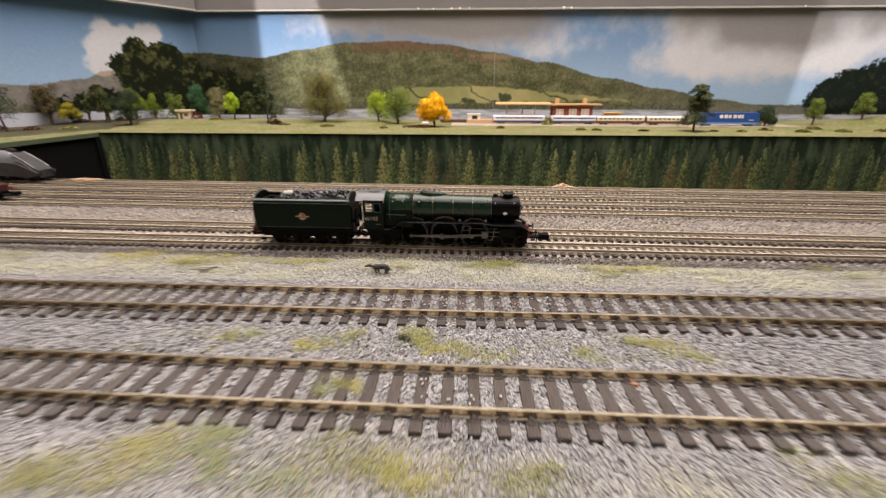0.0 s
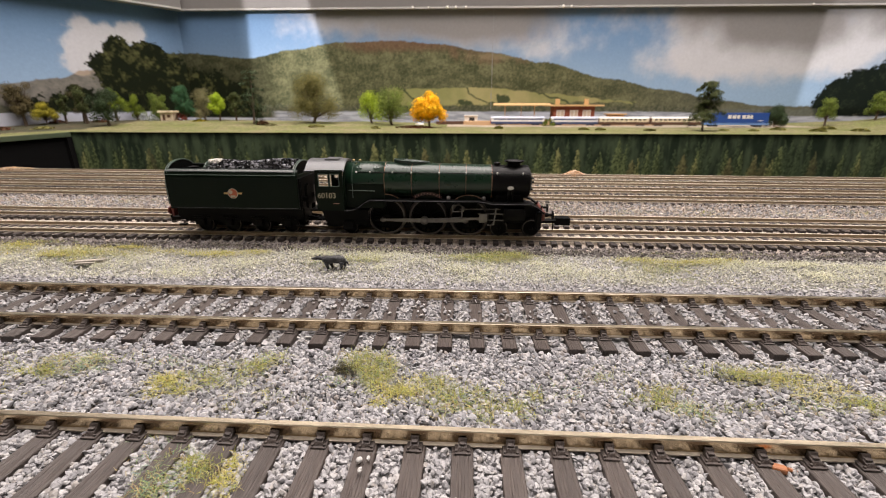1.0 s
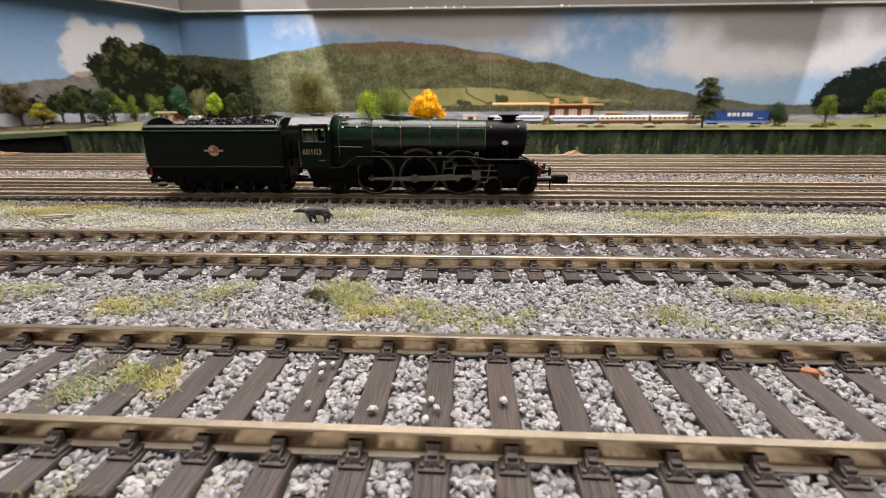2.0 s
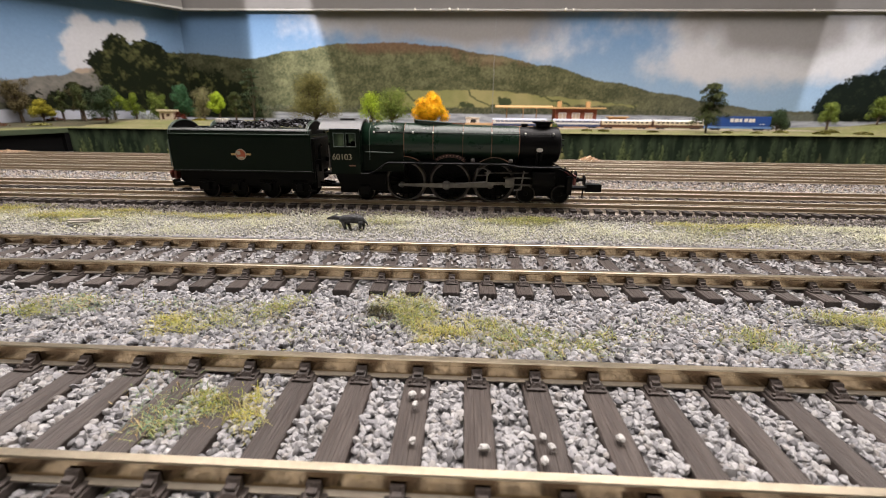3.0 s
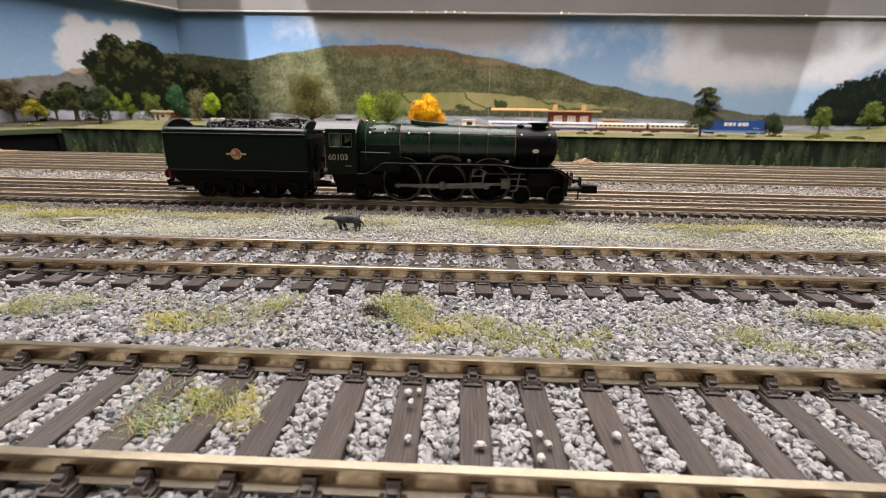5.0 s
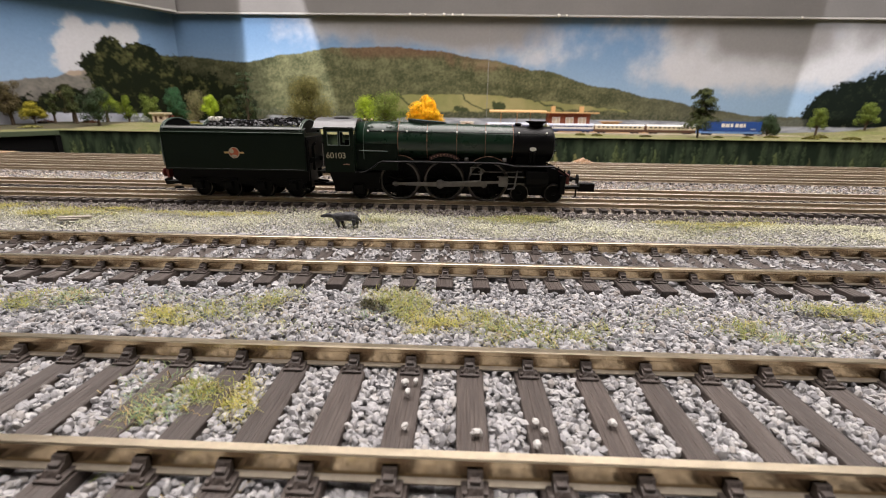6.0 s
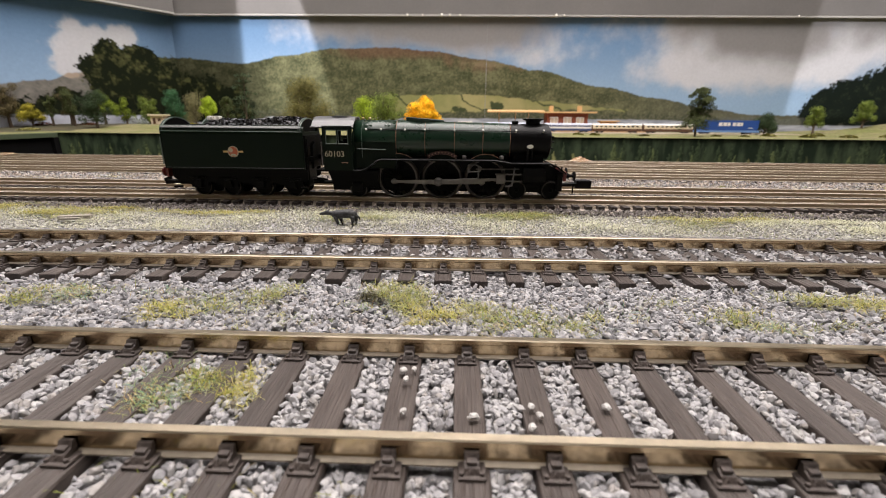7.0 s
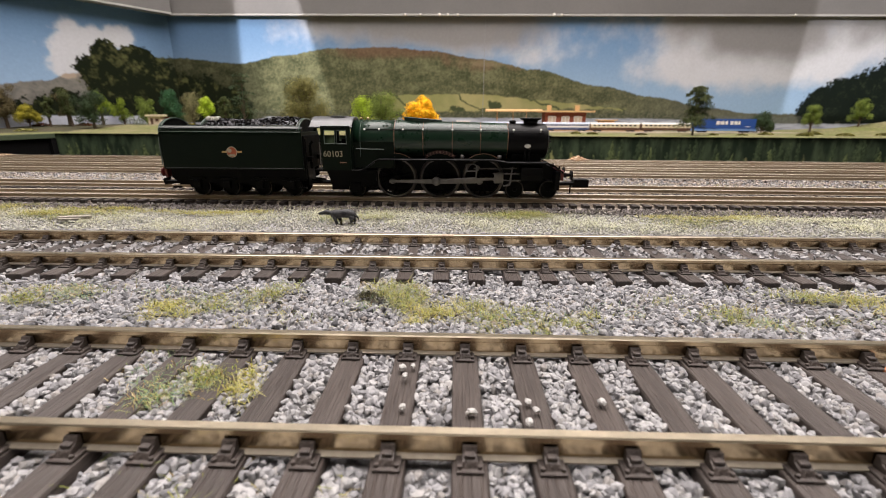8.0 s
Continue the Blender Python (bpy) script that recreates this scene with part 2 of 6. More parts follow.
M["fibre_pale"] = islands("pale_straw_fibre", [(0.34, 0.35, 0.2), (0.5, 0.49, 0.33), (0.6, 0.58, 0.43), (0.4, 0.43, 0.26)], 0.7)
M["fibre_green"] = islands("green_grass_fibre", [(0.1, 0.21, 0.12), (0.2, 0.27, 0.1), (0.36, 0.34, 0.12), (0.12, 0.23, 0.17), (0.42, 0.36, 0.2), (0.3, 0.18, 0.05)], 0.7)
M["fibre_yellow"] = islands("yellow_grass_fibre", [(0.32, 0.3, 0.05), (0.42, 0.37, 0.08), (0.25, 0.28, 0.06), (0.46, 0.42, 0.19), (0.24, 0.16, 0.06)], 0.7)
M["fibre_dark"] = islands("dark_burnt_fibre", [(0.015, 0.014, 0.01), (0.05, 0.045, 0.02), (0.1, 0.09, 0.03)], 0.8)
# one engine green twice: darkened for shaded sides, brighter for the lit boiler
M["green"] = shader("shaded_green_paint", (0.0042, 0.0088, 0.0048), 0.36, 0, 0.06, 200, 0.05, 2500, (0.0052, 0.0105, 0.0058), 0.5, spec=0.11)
M["boiler_green"] = shader("lit_satin_green_paint", (0.0075, 0.025, 0.013), 0.29, 0, 0.06, 200, 0.02, 2500, (0.0095, 0.029, 0.0155), 0.5, spec=0.44)
M["black"] = shader("satin_black_plastic", (0.0025, 0.0025, 0.0026), 0.5, 0, 0.2, 300, 0.1, 3000, (0.0045, 0.0042, 0.004), 0.5, spec=0.1)
M["smokebox"] = shader("smokebox_black", (0.0035, 0.0033, 0.0037), 0.4, 0, 0.15, 300, 0.1, 3000, (0.006, 0.0056, 0.0058), 0.5, spec=0.13)
M["roof"] = shader("grey_black_cab_roof", (0.085, 0.088, 0.092), 0.36, 0, 0.1, 200, 0.05, 2500, (0.12, 0.122, 0.125), 0.5)
# paler green for beading, rims and window frames
M["edge"] = shader("pale_green_edge", (0.06, 0.09, 0.07), 0.3, 0, 0.1, 200, 0.0, 2500, (0.09, 0.12, 0.1), 0.5)
M["lining"] = shader("orange_lining", (0.3, 0.16, 0.1), 0.5, 0, 0.1, 400, 0, 2500, (0.11, 0.06, 0.035), 0.5)
M["steel"] = shader("dull_steel_rod", (0.2, 0.19, 0.18), 0.42, 0.8, 0.1, 400, 0.1, 3000, (0.1, 0.095, 0.09), 0.6)
M["tyre"] = shader("dark_steel_tyre", (0.12, 0.105, 0.09), 0.4, 0.35, 0.1, 400, 0.05, 3000, (0.09, 0.08, 0.08), 0.6)
M["brass"] = shader("brass", (0.5, 0.4, 0.22), 0.3, 1.0, 0.1, 400, 0.05, 3000, (0.5, 0.35, 0.14), 0.5)
M["red"] = shader("red_buffer_beam_paint", (0.14, 0.02, 0.014), 0.4, 0, 0.1, 400, 0.05, 3000, (0.07, 0.013, 0.01), 0.5)
M["cream"] = shader("cream_transfer", (0.42, 0.38, 0.27), 0.5, 0, 0.05, 400, 0, 2500, (0.33, 0.29, 0.2), 0.4)
M["gold"] = shader("gold_transfer", (0.5, 0.34, 0.13), 0.45, 0, 0.05, 400, 0, 2500, (0.4, 0.26, 0.1), 0.4)
M["orange_red"] = shader("red_transfer", (0.42, 0.1, 0.04), 0.5, 0, 0.05, 400, 0, 2500, (0.3, 0.07, 0.03), 0.4)
M["white"] = shader("white_transfer", (0.75, 0.72, 0.66), 0.5, 0, 0.05, 400, 0, 2500, (0.6, 0.58, 0.52), 0.4)
# the near-white entry paints glints on some of the glossy lumps
M["coal"] = islands("coal_painted_glints", [(0.004, 0.004, 0.005), (0.008, 0.008, 0.009), (0.012, 0.012, 0.014), (0.02, 0.02, 0.022), (0.75, 0.75, 0.8), (0.006, 0.006, 0.007), (0.012, 0.012, 0.013)], 0.12)
M["coal"].node_tree.nodes["Principled BSDF"].inputs["Specular IOR Level"].default_value = 0.9
M["figure"] = shader("dark_grey_figure_paint", (0.014, 0.015, 0.017), 0.5, 0, 0.4, 900, 0.5, 2200, (0.1, 0.1, 0.105), 0.8, spread=0.6)
M["silver"] = shader("silver_grey_paint", (0.27, 0.277, 0.288), 0.24, 0.3, 0.05, 200, 0, 2500, (0.17, 0.178, 0.188), 0.4)
M["dark_grey"] = shader("charcoal_paint", (0.022, 0.023, 0.026), 0.4, 0, 0.1, 200, 0, 2500, (0.06, 0.06, 0.065), 0.4)
M["board"] = shader("baseboard_ply", (0.3, 0.22, 0.13), 0.7, 0, 0.15, 40, 0.1, 400, (0.22, 0.15, 0.09), 0.5)
# black that stands in for the shade under the side board
M["void"] = shader("open_side_shade_black", (0.004, 0.004, 0.004), 0.95, 0, 0.2, 60, 0.1, 500, (0.006, 0.006, 0.006), 0.5, spec=0.1)
M["cork"] = islands("crumbled_tan_cork", [(0.4, 0.24, 0.13), (0.6, 0.42, 0.27), (0.7, 0.55, 0.4), (0.5, 0.3, 0.16)])
M["pelmet"] = shader("grey_pelmet_laminate", (0.145, 0.14, 0.135), 0.35, 0, 0.05, 8, 0.05, 300, (0.175, 0.166, 0.16), 0.6)
M["strip"] = shader("pale_plastic_strip", (0.4, 0.39, 0.37), 0.25, 0, 0.05, 20, 0, 300, (0.34, 0.33, 0.31), 0.5)
M["wall"] = shader("room_wall_paint", (0.55, 0.53, 0.5), 0.8, 0, 0.03, 4, 0.05, 200, (0.5, 0.48, 0.45), 0.5)
M["carpet"] = shader("dark_room_floor", (0.08, 0.075, 0.07), 0.9, 0, 0.2, 20, 0.2, 300, (0.06, 0.055, 0.05), 0.5)
M["scenic"] = shader("scatter_grass_ground", (0.125, 0.145, 0.032), 0.95, 0, 0.4, 14, 0.6, 150, (0.22, 0.185, 0.1), 0.9)
M["scenic_track"] = shader("sandy_ground", (0.4, 0.34, 0.26), 0.95, 0, 0.2, 14, 0.3, 250, (0.3, 0.25, 0.19), 0.7)
M["bark"] = shader("twig_bark", (0.1, 0.07, 0.045), 0.85, 0, 0.3, 200, 0.4, 600, (0.06, 0.042, 0.03), 0.6)
M["print_back"] = printed("printed_landscape_sheet", 0.42)
M["print_front"] = printed("printed_forest_sheet", 0.4)
M["room_dark"] = shader("dark_curtain", (0.06, 0.055, 0.05), 0.9, 0, 0.1, 6, 0.1, 200, (0.045, 0.042, 0.04), 0.5)
# paler green that paints the ceiling reflection along the tender's top edge
M["lip"] = shader("lip_sheen_green", (0.02, 0.028, 0.024), 0.36, 0, 0.1, 200, 0.0, 2500, (0.035, 0.042, 0.038), 0.5, spec=0.45)
M["plate"] = shader("dark_red_plate", (0.04, 0.012, 0.009), 0.4, 0, 0.1, 400, 0.05, 3000, (0.025, 0.01, 0.008), 0.5)
M["scenic_earth"] = shader("brown_scatter_earth", (0.036, 0.04, 0.013), 0.95, 0, 0.4, 16, 0.6, 150, (0.08, 0.062, 0.032), 0.9)
M["rail_line"] = shader("black_wire", (0.012, 0.014, 0.013), 0.4, 0, 0.1, 300, 0, 2500, (0.02, 0.022, 0.02), 0.5, spec=0.3)
M["knob"] = shader("bright_turned_metal", (0.5, 0.5, 0.46), 0.3, 0.6, 0.1, 300, 0, 2500, (0.36, 0.36, 0.33), 0.5)
M["wagon_red"] = shader("dark_red_wagon_paint", (0.055, 0.012, 0.01), 0.4, 0, 0.1, 400, 0.05, 3000, (0.03, 0.009, 0.008), 0.5)

# ---- large structure ----
def room():
    bm = box(B(), -330, 330, -260, 330, -96, -92)
    solid("floor", bm, M["carpet"], "dark carpeted floor of the exhibition room", "floor", kind="structure")
    bm = box(B(), -330, 330, -260, 330, 168, 172)
    solid("ceiling", bm, M["white"], "plain pale ceiling of the room", "ceiling", kind="structure")
    for n, (x0, x1, y0, y1) in (("wall_north", (-330, 330, 330, 334)), ("wall_south", (-330, 330, -264, -260)), ("wall_west", (-334, -330, -260, 330)), ("wall_east", (330, 334, -260, 330))):
        solid(n, box(B(), x0, x1, y0, y1, -92, 168), M["room_dark" if n == "wall_south" else "wall"], "plain painted wall of the room", "wall", kind="structure")


room()

# the baseboard that carries the yard
solid("baseboard", box(B(), -120, 120, -42, 22.85, -4.0, -0.3, 0.1), M["board"], "plywood baseboard under the track yard", "baseboard", kind="structure", rz=-1.3)
# the bed lies high round the first track and drops before the second
BED = ((-41.0, -0.17), (-8.2, -0.17), (-6.3, -0.17), (-5.9, -0.16), (-5.4, -0.1), (-3.3, -0.05), (-2.3, -0.08), (-1.5, -0.15), (-0.75, -0.21), (-0.45, -0.17), (0.2, -0.14), (1.6, -0.12), (2.6, -0.14), (6.0, -0.15))
bm = prism_x(B(), [(6.0, -0.3), (-41.0, -0.3)] + [(y, z - 0.042) for y, z in BED], -119.5, 119.5)
solid("ground", bm, M["bed"], "grey granite ballast bed between the tracks", "ground", kind="structure", rz=-0.3)
bm = box(B(), -119.5, 119.5, 6.03, 22.75, -0.3, -0.12)
solid("ground", bm, M["bed_tan"], "brown fine ballast bed under small tracks", "ground", kind="structure", rz=-1.3)


for y0, y1 in ((-41.4, -40.4), (21.4, 22.4)):
    solid("skirt_panel", box(B(), -119, 119, y0, y1, -92, -4.0), M["board"], "plywood skirt carrying the track baseboard", "panel", kind="structure", rz=-1.3)


# ---- the printed backdrop and the scenic board beyond the gap ----
def fbm(x, z, s, o=4):
    return noise.fractal(Vector((x * s, z * s, 3.7)), 0.9, 2.1, o)


def smooth(a, b, v):
    t = min(1.0, max(0.0, (v - a) / (b - a)))
    return t * t * (3 - 2 * t)


def mix(a, b, t):
    return [p + (q - p) * t for p, q in zip(a, b)]


RIDGE = ((-150, 9), (-113, 9), (-104, 10.5), (-97, 12.6), (-90, 15), (-82, 17.5), (-74, 18), (-57, 16.8), (-44, 18.9), (-32, 20.6), (-16, 20.9), (-6, 20.1), (9, 18), (23, 15.5), (41, 11.4), (56, 8.6), (72, 5.8), (84, 4.4), (160, 3.6))


def ridge(u):
    for (a, p), (b, q) in zip(RIDGE, RIDGE[1:]):
        if u <= b:
            return p + (q - p) * smooth(a, b, u)
    return 3.6


def blob(u, z, cu, cz, ru, rz):
    return math.exp(-((u - cu) / ru) ** 2 - ((z - cz) / rz) ** 2)


CLOUDS = ((-96.6, 16.5, 4.2, 5.0, 1.15), (-91.5, 20.5, 6.0, 3.6, 1.1), (-86, 21.6, 3.2, 2.6, 0.9), (-96.4, 22.8, 1.7, 2.0, 0.6), (-100, 13.0, 2.4, 3.0, 0.6), (-20, 27, 24, 5, 1.0), (6, 24, 15, 5.5, 1.0), (30, 21, 9, 6, 0.5), (68, 26, 18, 8, 1.15), (60, 15, 13, 5, 0.75), (84, 18, 13, 8, 0.9), (108, 25, 16, 9, 1.1), (-40, 22, 8, 5, 0.45), (-52, 19, 5, 3, 0.3), (20, 18, 10, 3, 0.4), (101, 16, 12, 6, 0.85), (76, 14, 14, 5, 0.5))
GREY = ((-16, 28, 30, 7.5, 1.0), (10, 26, 18, 7, 0.9), (72, 27, 22, 7.5, 0.95), (90, 22, 16, 8, 0.6), (114, 27, 16, 6, 0.5))


def landscape(u, z):
    """Ink of the printed picture: sky, clouds, hill, fields, woods and lake."""
    n = fbm(u, z, 0.09, 5)
    f = fbm(u + 70, z, 0.5, 5)
    g = fbm(u - 40, z * 1.15, 1.7, 4)
    sky = mix((0.28, 0.4, 0.55), (0.13, 0.225, 0.37), smooth(5, 27, z))
    # the shadow near the corner is put into the sky's ink
    sky = [v * (1 - 0.35 * smooth(-55, -60, u) * smooth(-86, -76, u)) for v in sky]
    cover = sum(a * blob(u, z, cu, cz, ru, rz) for cu, cz, ru, rz, a in CLOUDS) + 0.4 * n + 0.1 * f
    crisp = smooth(-72, -80, u)
    cover += crisp * (0.16 * f + 0.06 * g)
    c = mix(sky, (0.52, 0.525, 0.55), smooth(0.25 + 0.08 * crisp, 1.05 - 0.1 * crisp, cover))
    dark = sum(a * blob(u, z, cu, cz, ru, rz) for cu, cz, ru, rz, a in GREY) + 0.25 * n
    c = mix(c, (0.2, 0.191, 0.186), 0.92 * smooth(0.15, 0.95, dark))
    top = ridge(u) + 0.18 * f + 0.16 * fbm(u, 2, 2.2, 3)
    m = smooth(top + 0.16, top - 0.16, z)
    if m > 0:
        # woods on the slope: crowns, darker hollows between them, a lighter haze low down
        stipple = 0.5 + 0.5 * g
        woods = 0.5 + 0.5 * fbm(u * 0.8, z * 1.5, 0.28, 5)
        dots = 0.5 + 0.5 * fbm(u * 1.25 + 5, z * 0.95, 2.9, 2)
        hill = mix((0.05, 0.057, 0.028), (0.172, 0.172, 0.094), smooth(0.22, 0.82, 0.38 * woods + 0.37 * stipple + 0.25 * dots))
        clump = smooth(0.1, 0.5, fbm(u * 0.9 + 11, z * 2.0, 0.33, 4))
        hill = mix(hill, (0.04, 0.047, 0.023), 0.36 * clump)
        heath = blob(u, z, -14, 20, 22, 2.4) + 0.6 * blob(u, z, 12, 16.5, 18, 2.2) + 0.25 * n + 0.15 * f
        hill = mix(hill, mix((0.11, 0.062, 0.04), (0.17, 0.105, 0.065), stipple), 0.8 * smooth(0.25, 0.9, heath))
        bare = blob(u, z, 14, 17, 15, 1.2) + 0.3 * f
        hill = mix(hill, (0.25, 0.2, 0.12), 0.5 * smooth(0.4, 0.95, bare))
        hill = mix(hill, (0.14, 0.135, 0.11), 0.55 * smooth(30, 85, u))
        crest = smooth(top - 1.0, top - 0.1, z) * smooth(-0.1, 0.4, g)
        hill = mix(hill, (0.05, 0.055, 0.03), 0.5 * crest * smooth(0, 20, u))
        # shadow on the left of the hill, painted by dimming its ink
        hill = [v * (1 - 0.55 * smooth(-46, -56, u) * smooth(-95, -80, u)) for v in hill]
        far = smooth(-80, -92, u)
        hill = mix(hill, mix((0.13, 0.125, 0.115), (0.25, 0.23, 0.205), 0.5 + 0.45 * f + 0.3 * g), 0.9 * far)
        hill = mix(hill, (0.38, 0.3, 0.23), 0.9 * smooth(0.4, 0.7, blob(u, z, -98.6, 12.2, 3.0, 1.2) + 0.25 * f))
        # meadows on the lower slope
        low = 9.2 - 0.012 * abs(u - 5) - (0.085 * (u - 10) if u > 10 else 0.0) + 0.4 * fbm(u, 1, 0.35, 3)
        bottom = 4.6 + 0.02 * (u - 5) + 0.7 * fbm(u, 9, 0.3, 3)
        inside = smooth(bottom - 0.2, bottom + 0.2, z) * smooth(low + 0.15, low - 0.15, z) * smooth(-20, -18, u) * smooth(64, 60, u)
        if inside > 0:
            hedge = abs(math.sin(u * 0.16 + z * 0.3 + 0.9 * n))
            field = mix((0.24, 0.24, 0.1), (0.33, 0.3, 0.14), smooth(-0.3, 0.4, fbm(u, z, 0.12, 3)))
            field = mix(field, (0.06, 0.072, 0.035), smooth(0.14, 0.05, hedge))
            clump = blob(u, z, 13, 6, 3, 2) + blob(u, z, 44, 7, 6, 1.2) + blob(u, z, 2, 5, 3, 1.2) + 0.4 * f
            field = mix(field, (0.055, 0.068, 0.033), smooth(0.55, 0.75, clump))
            hill = mix(hill, field, inside)
        shore = smooth(4.8 + 0.8 * f, 4.0 + 0.8 * f, z) * smooth(70, 62, u)
        hill = mix(hill, mix((0.055, 0.062, 0.038), (0.125, 0.125, 0.085), smooth(-0.5, 0.6, g)), 0.85 * shore)
        c = mix(c, hill, m)
    # dark broadleaved trees in the picture
    wood = max(blob(u, z, -88.5, 11.5, 8.2, 7), blob(u, z, -90.5, 17.6, 3.3, 3.2), blob(u, z, -84, 17.2, 4.4, 3.2), blob(u, z, -93.6, 14.0, 3.2, 3.2), 0.95 * blob(u, z, -79.5, 12, 6, 6), blob(u, z, -82, 5, 14, 7), 0.97 * blob(u, z, -70, 5.5, 8, 8.5), 0.95 * blob(u, z, -62, 4, 8, 7.5), blob(u, z, -100, 3, 9, 6.0), 0.97 * blob(u, z, -108, 2, 6, 4.2))
    w = smooth(0.37, 0.44, wood + 0.17 * f + 0.12 * g + 0.05 * n)
    if w > 0:
        lit = 0.62 * fbm(u + 3, z, 0.34, 3) + 0.5 * fbm(u, z, 0.95, 3) + 0.3 * g + 0.22 * smooth(8, 20, z)
        c = mix(c, mix((0.009, 0.012, 0.006), (0.085, 0.088, 0.034), smooth(0.05, 0.95, lit)), w)
    right = max(blob(u, z, 116, 7.5, 14, 9.5), blob(u, z, 107.5, 9, 6, 5.5), 0.95 * blob(u, z, 121, 14, 8, 7), 0.95 * blob(u, z, 101.8, 5, 7, 7.5))
    w = smooth(0.4, 0.49, right + 0.12 * f + 0.08 * g)
    if w > 0:
        c = mix(c, mix((0.008, 0.012, 0.009), (0.03, 0.04, 0.024), smooth(0.0, 0.9, 0.6 * fbm(u, z, 0.45, 4) + 0.5 * g)), w)
    # the lake at the foot of the hill
    east = smooth(58, 74, u)
    bank = east * smooth(3.9 + 0.5 * f, 3.4 + 0.5 * f, z) * smooth(99, 94, u)
    c = mix(c, mix((0.09, 0.1, 0.08), (0.17, 0.175, 0.15), 0.5 + 0.5 * g), 0.9 * bank)
    w = smooth(3.05, 2.85, z + 0.1 * f + 1.15 * east) * (1 - smooth(-86, -83, u) * smooth(-50, -53, u) * smooth(1.0, 1.4, z))
    if w > 0:
        lake = mix((0.44, 0.46, 0.52), (0.27, 0.285, 0.33), smooth(-0.3, 0.4, fbm(u * 0.3, z * 4, 0.6, 3)) if u > -80 else 0.0)
        c = mix(c, lake, w)
    return c


def conifer(du, down, k, spread):
    """How far inside one printed conifer a point lies, 0 to 1."""
    if down <= 0:
        return 0.0
    tier = (down * 0.9 + 0.37 * k + 0.25 * abs(du)) % 1.0
    half = spread * min(1.0, (down / 6.5) ** 0.8) * (0.5 + 0.5 * tier) + 0.04
    return smooth(1.15, 0.6, abs(du) / half)


WOOD_ROWS = ((1.9, 9.4, 1.3, (0.022, 0.036, 0.02), (0.095, 0.13, 0.068)), (2.9, 8.2, 1.6, (0.022, 0.036, 0.017), (0.19, 0.235, 0.1)), (4.3, 7.2, 1.75, (0.032, 0.048, 0.019), (0.33, 0.34, 0.14)))


def forest(u, z):
    """Ink of the printed conifer wood; z runs down from the top edge at 0."""
    f = fbm(u, z, 0.9, 4)
    g = fbm(u * 1.3, z, 2.6, 3)
    c = mix((0.022, 0.034, 0.022), (0.075, 0.105, 0.06), smooth(-0.4, 0.7, fbm(u * 1.2, z * 0.35, 0.5, 4)))
    for row, (pitch, high, spread, dark, light) in enumerate(WOOD_ROWS):
        k0 = math.floor(u / pitch)
        for k in (k0 - 1, k0, k0 + 1):
            h = noise.noise(Vector((k * 7.31 + row * 3.3, row * 5.1, 0.5)))
            q = noise.noise(Vector((k * 3.17 + row * 9.2, 1.5, row * 2.5)))
            if row and q < -0.22:
                continue
            centre, tip = (k + 0.5 + 0.8 * h) * pitch, -11.4 + high * (1.0 + 0.5 * q)
            m = conifer(u - centre + 0.22 * f + 0.16 * g, tip - z + 0.3 * g, k, 1.3 * spread * (0.8 + 0.6 * h))
            if m > 0:
                lit = max(0.0, min(1.0, 0.42 - 0.25 * (u - centre) / spread + 0.65 * g + 0.35 * q + 0.3 * smooth(3.5, 0.0, tip - z)))
                tone = mix(dark, light, lit ** 1.4)
                if row and h > 0.3:
                    tone = mix(tone, (0.1, 0.075, 0.045), 0.45)
                c = mix(c, tone, 0.9 * m)
    # the whole picture darkens towards the top edge
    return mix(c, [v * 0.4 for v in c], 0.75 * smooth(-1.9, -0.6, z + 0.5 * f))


def sheet(name, path, z0, z1, du, dz, ink, u0, material, label, category, parent=None):
    """An upright printed sheet along a plan line; path gives x, y for a length."""
    length = path[-1]
    nu, nz = int(round(length / du)), int(round((z1 - z0) / dz))
    verts, colors = [], []
    for j in range(nz + 1):
        z = z0 + (z1 - z0) * j / nz
        for i in range(nu + 1):
            s = length * i / nu
            x, y = path[0] + path[2] * s, path[1] + path[3] * s
            verts.append((x * CM, y * CM, z * CM))
            colors.append(ink(u0 + path[4] * s, z))
    faces = [(j * (nu + 1) + i, j * (nu + 1) + i + 1, (j + 1) * (nu + 1) + i + 1, (j + 1) * (nu + 1) + i) for j in range(nz) for i in range(nu)]
    me = bpy.data.meshes.new(name)
    me.from_pydata(verts, [], faces)
    at = me.color_attributes.new("ink", "FLOAT_COLOR", "POINT")
    at.data.foreach_set("color", np.array([(*map(lambda v: max(0.0, v), c), 1.0) for c in colors], dtype=np.float32).ravel())
    me.materials.append(material)
    ob = new(name, me)
    if parent:
        ob.parent = parent
        ob["label"] = label
        return ob
    return tagged(ob, label, category, kind="structure")


# rigid panels behind the sheets, then the sheets 3 mm proud of them
solid("backdrop_panel", box(B(), -78, 170, 117.3, 119, -4, 46), M["wall"], "rigid board behind the printed backdrop", "panel", kind="structure")
bm = box(B(), 0, 95, 0.3, 2, -4, 46)
solid("backdrop_panel", bm, M["wall"], "rigid board behind the printed side backdrop", "panel", kind="structure", x=-75.2, y=117.3, rz=math.degrees(math.atan2(-0.8, -0.6)) + 0.0).scale = (1, -1, 1)
sheet("backdrop", (-75, 117, 1, 0, 1, 205), -0.6, 29, 0.21, 0.2, landscape, -75, M["print_back"], "glossy printed landscape with hill, lake and clouds", "backdrop")
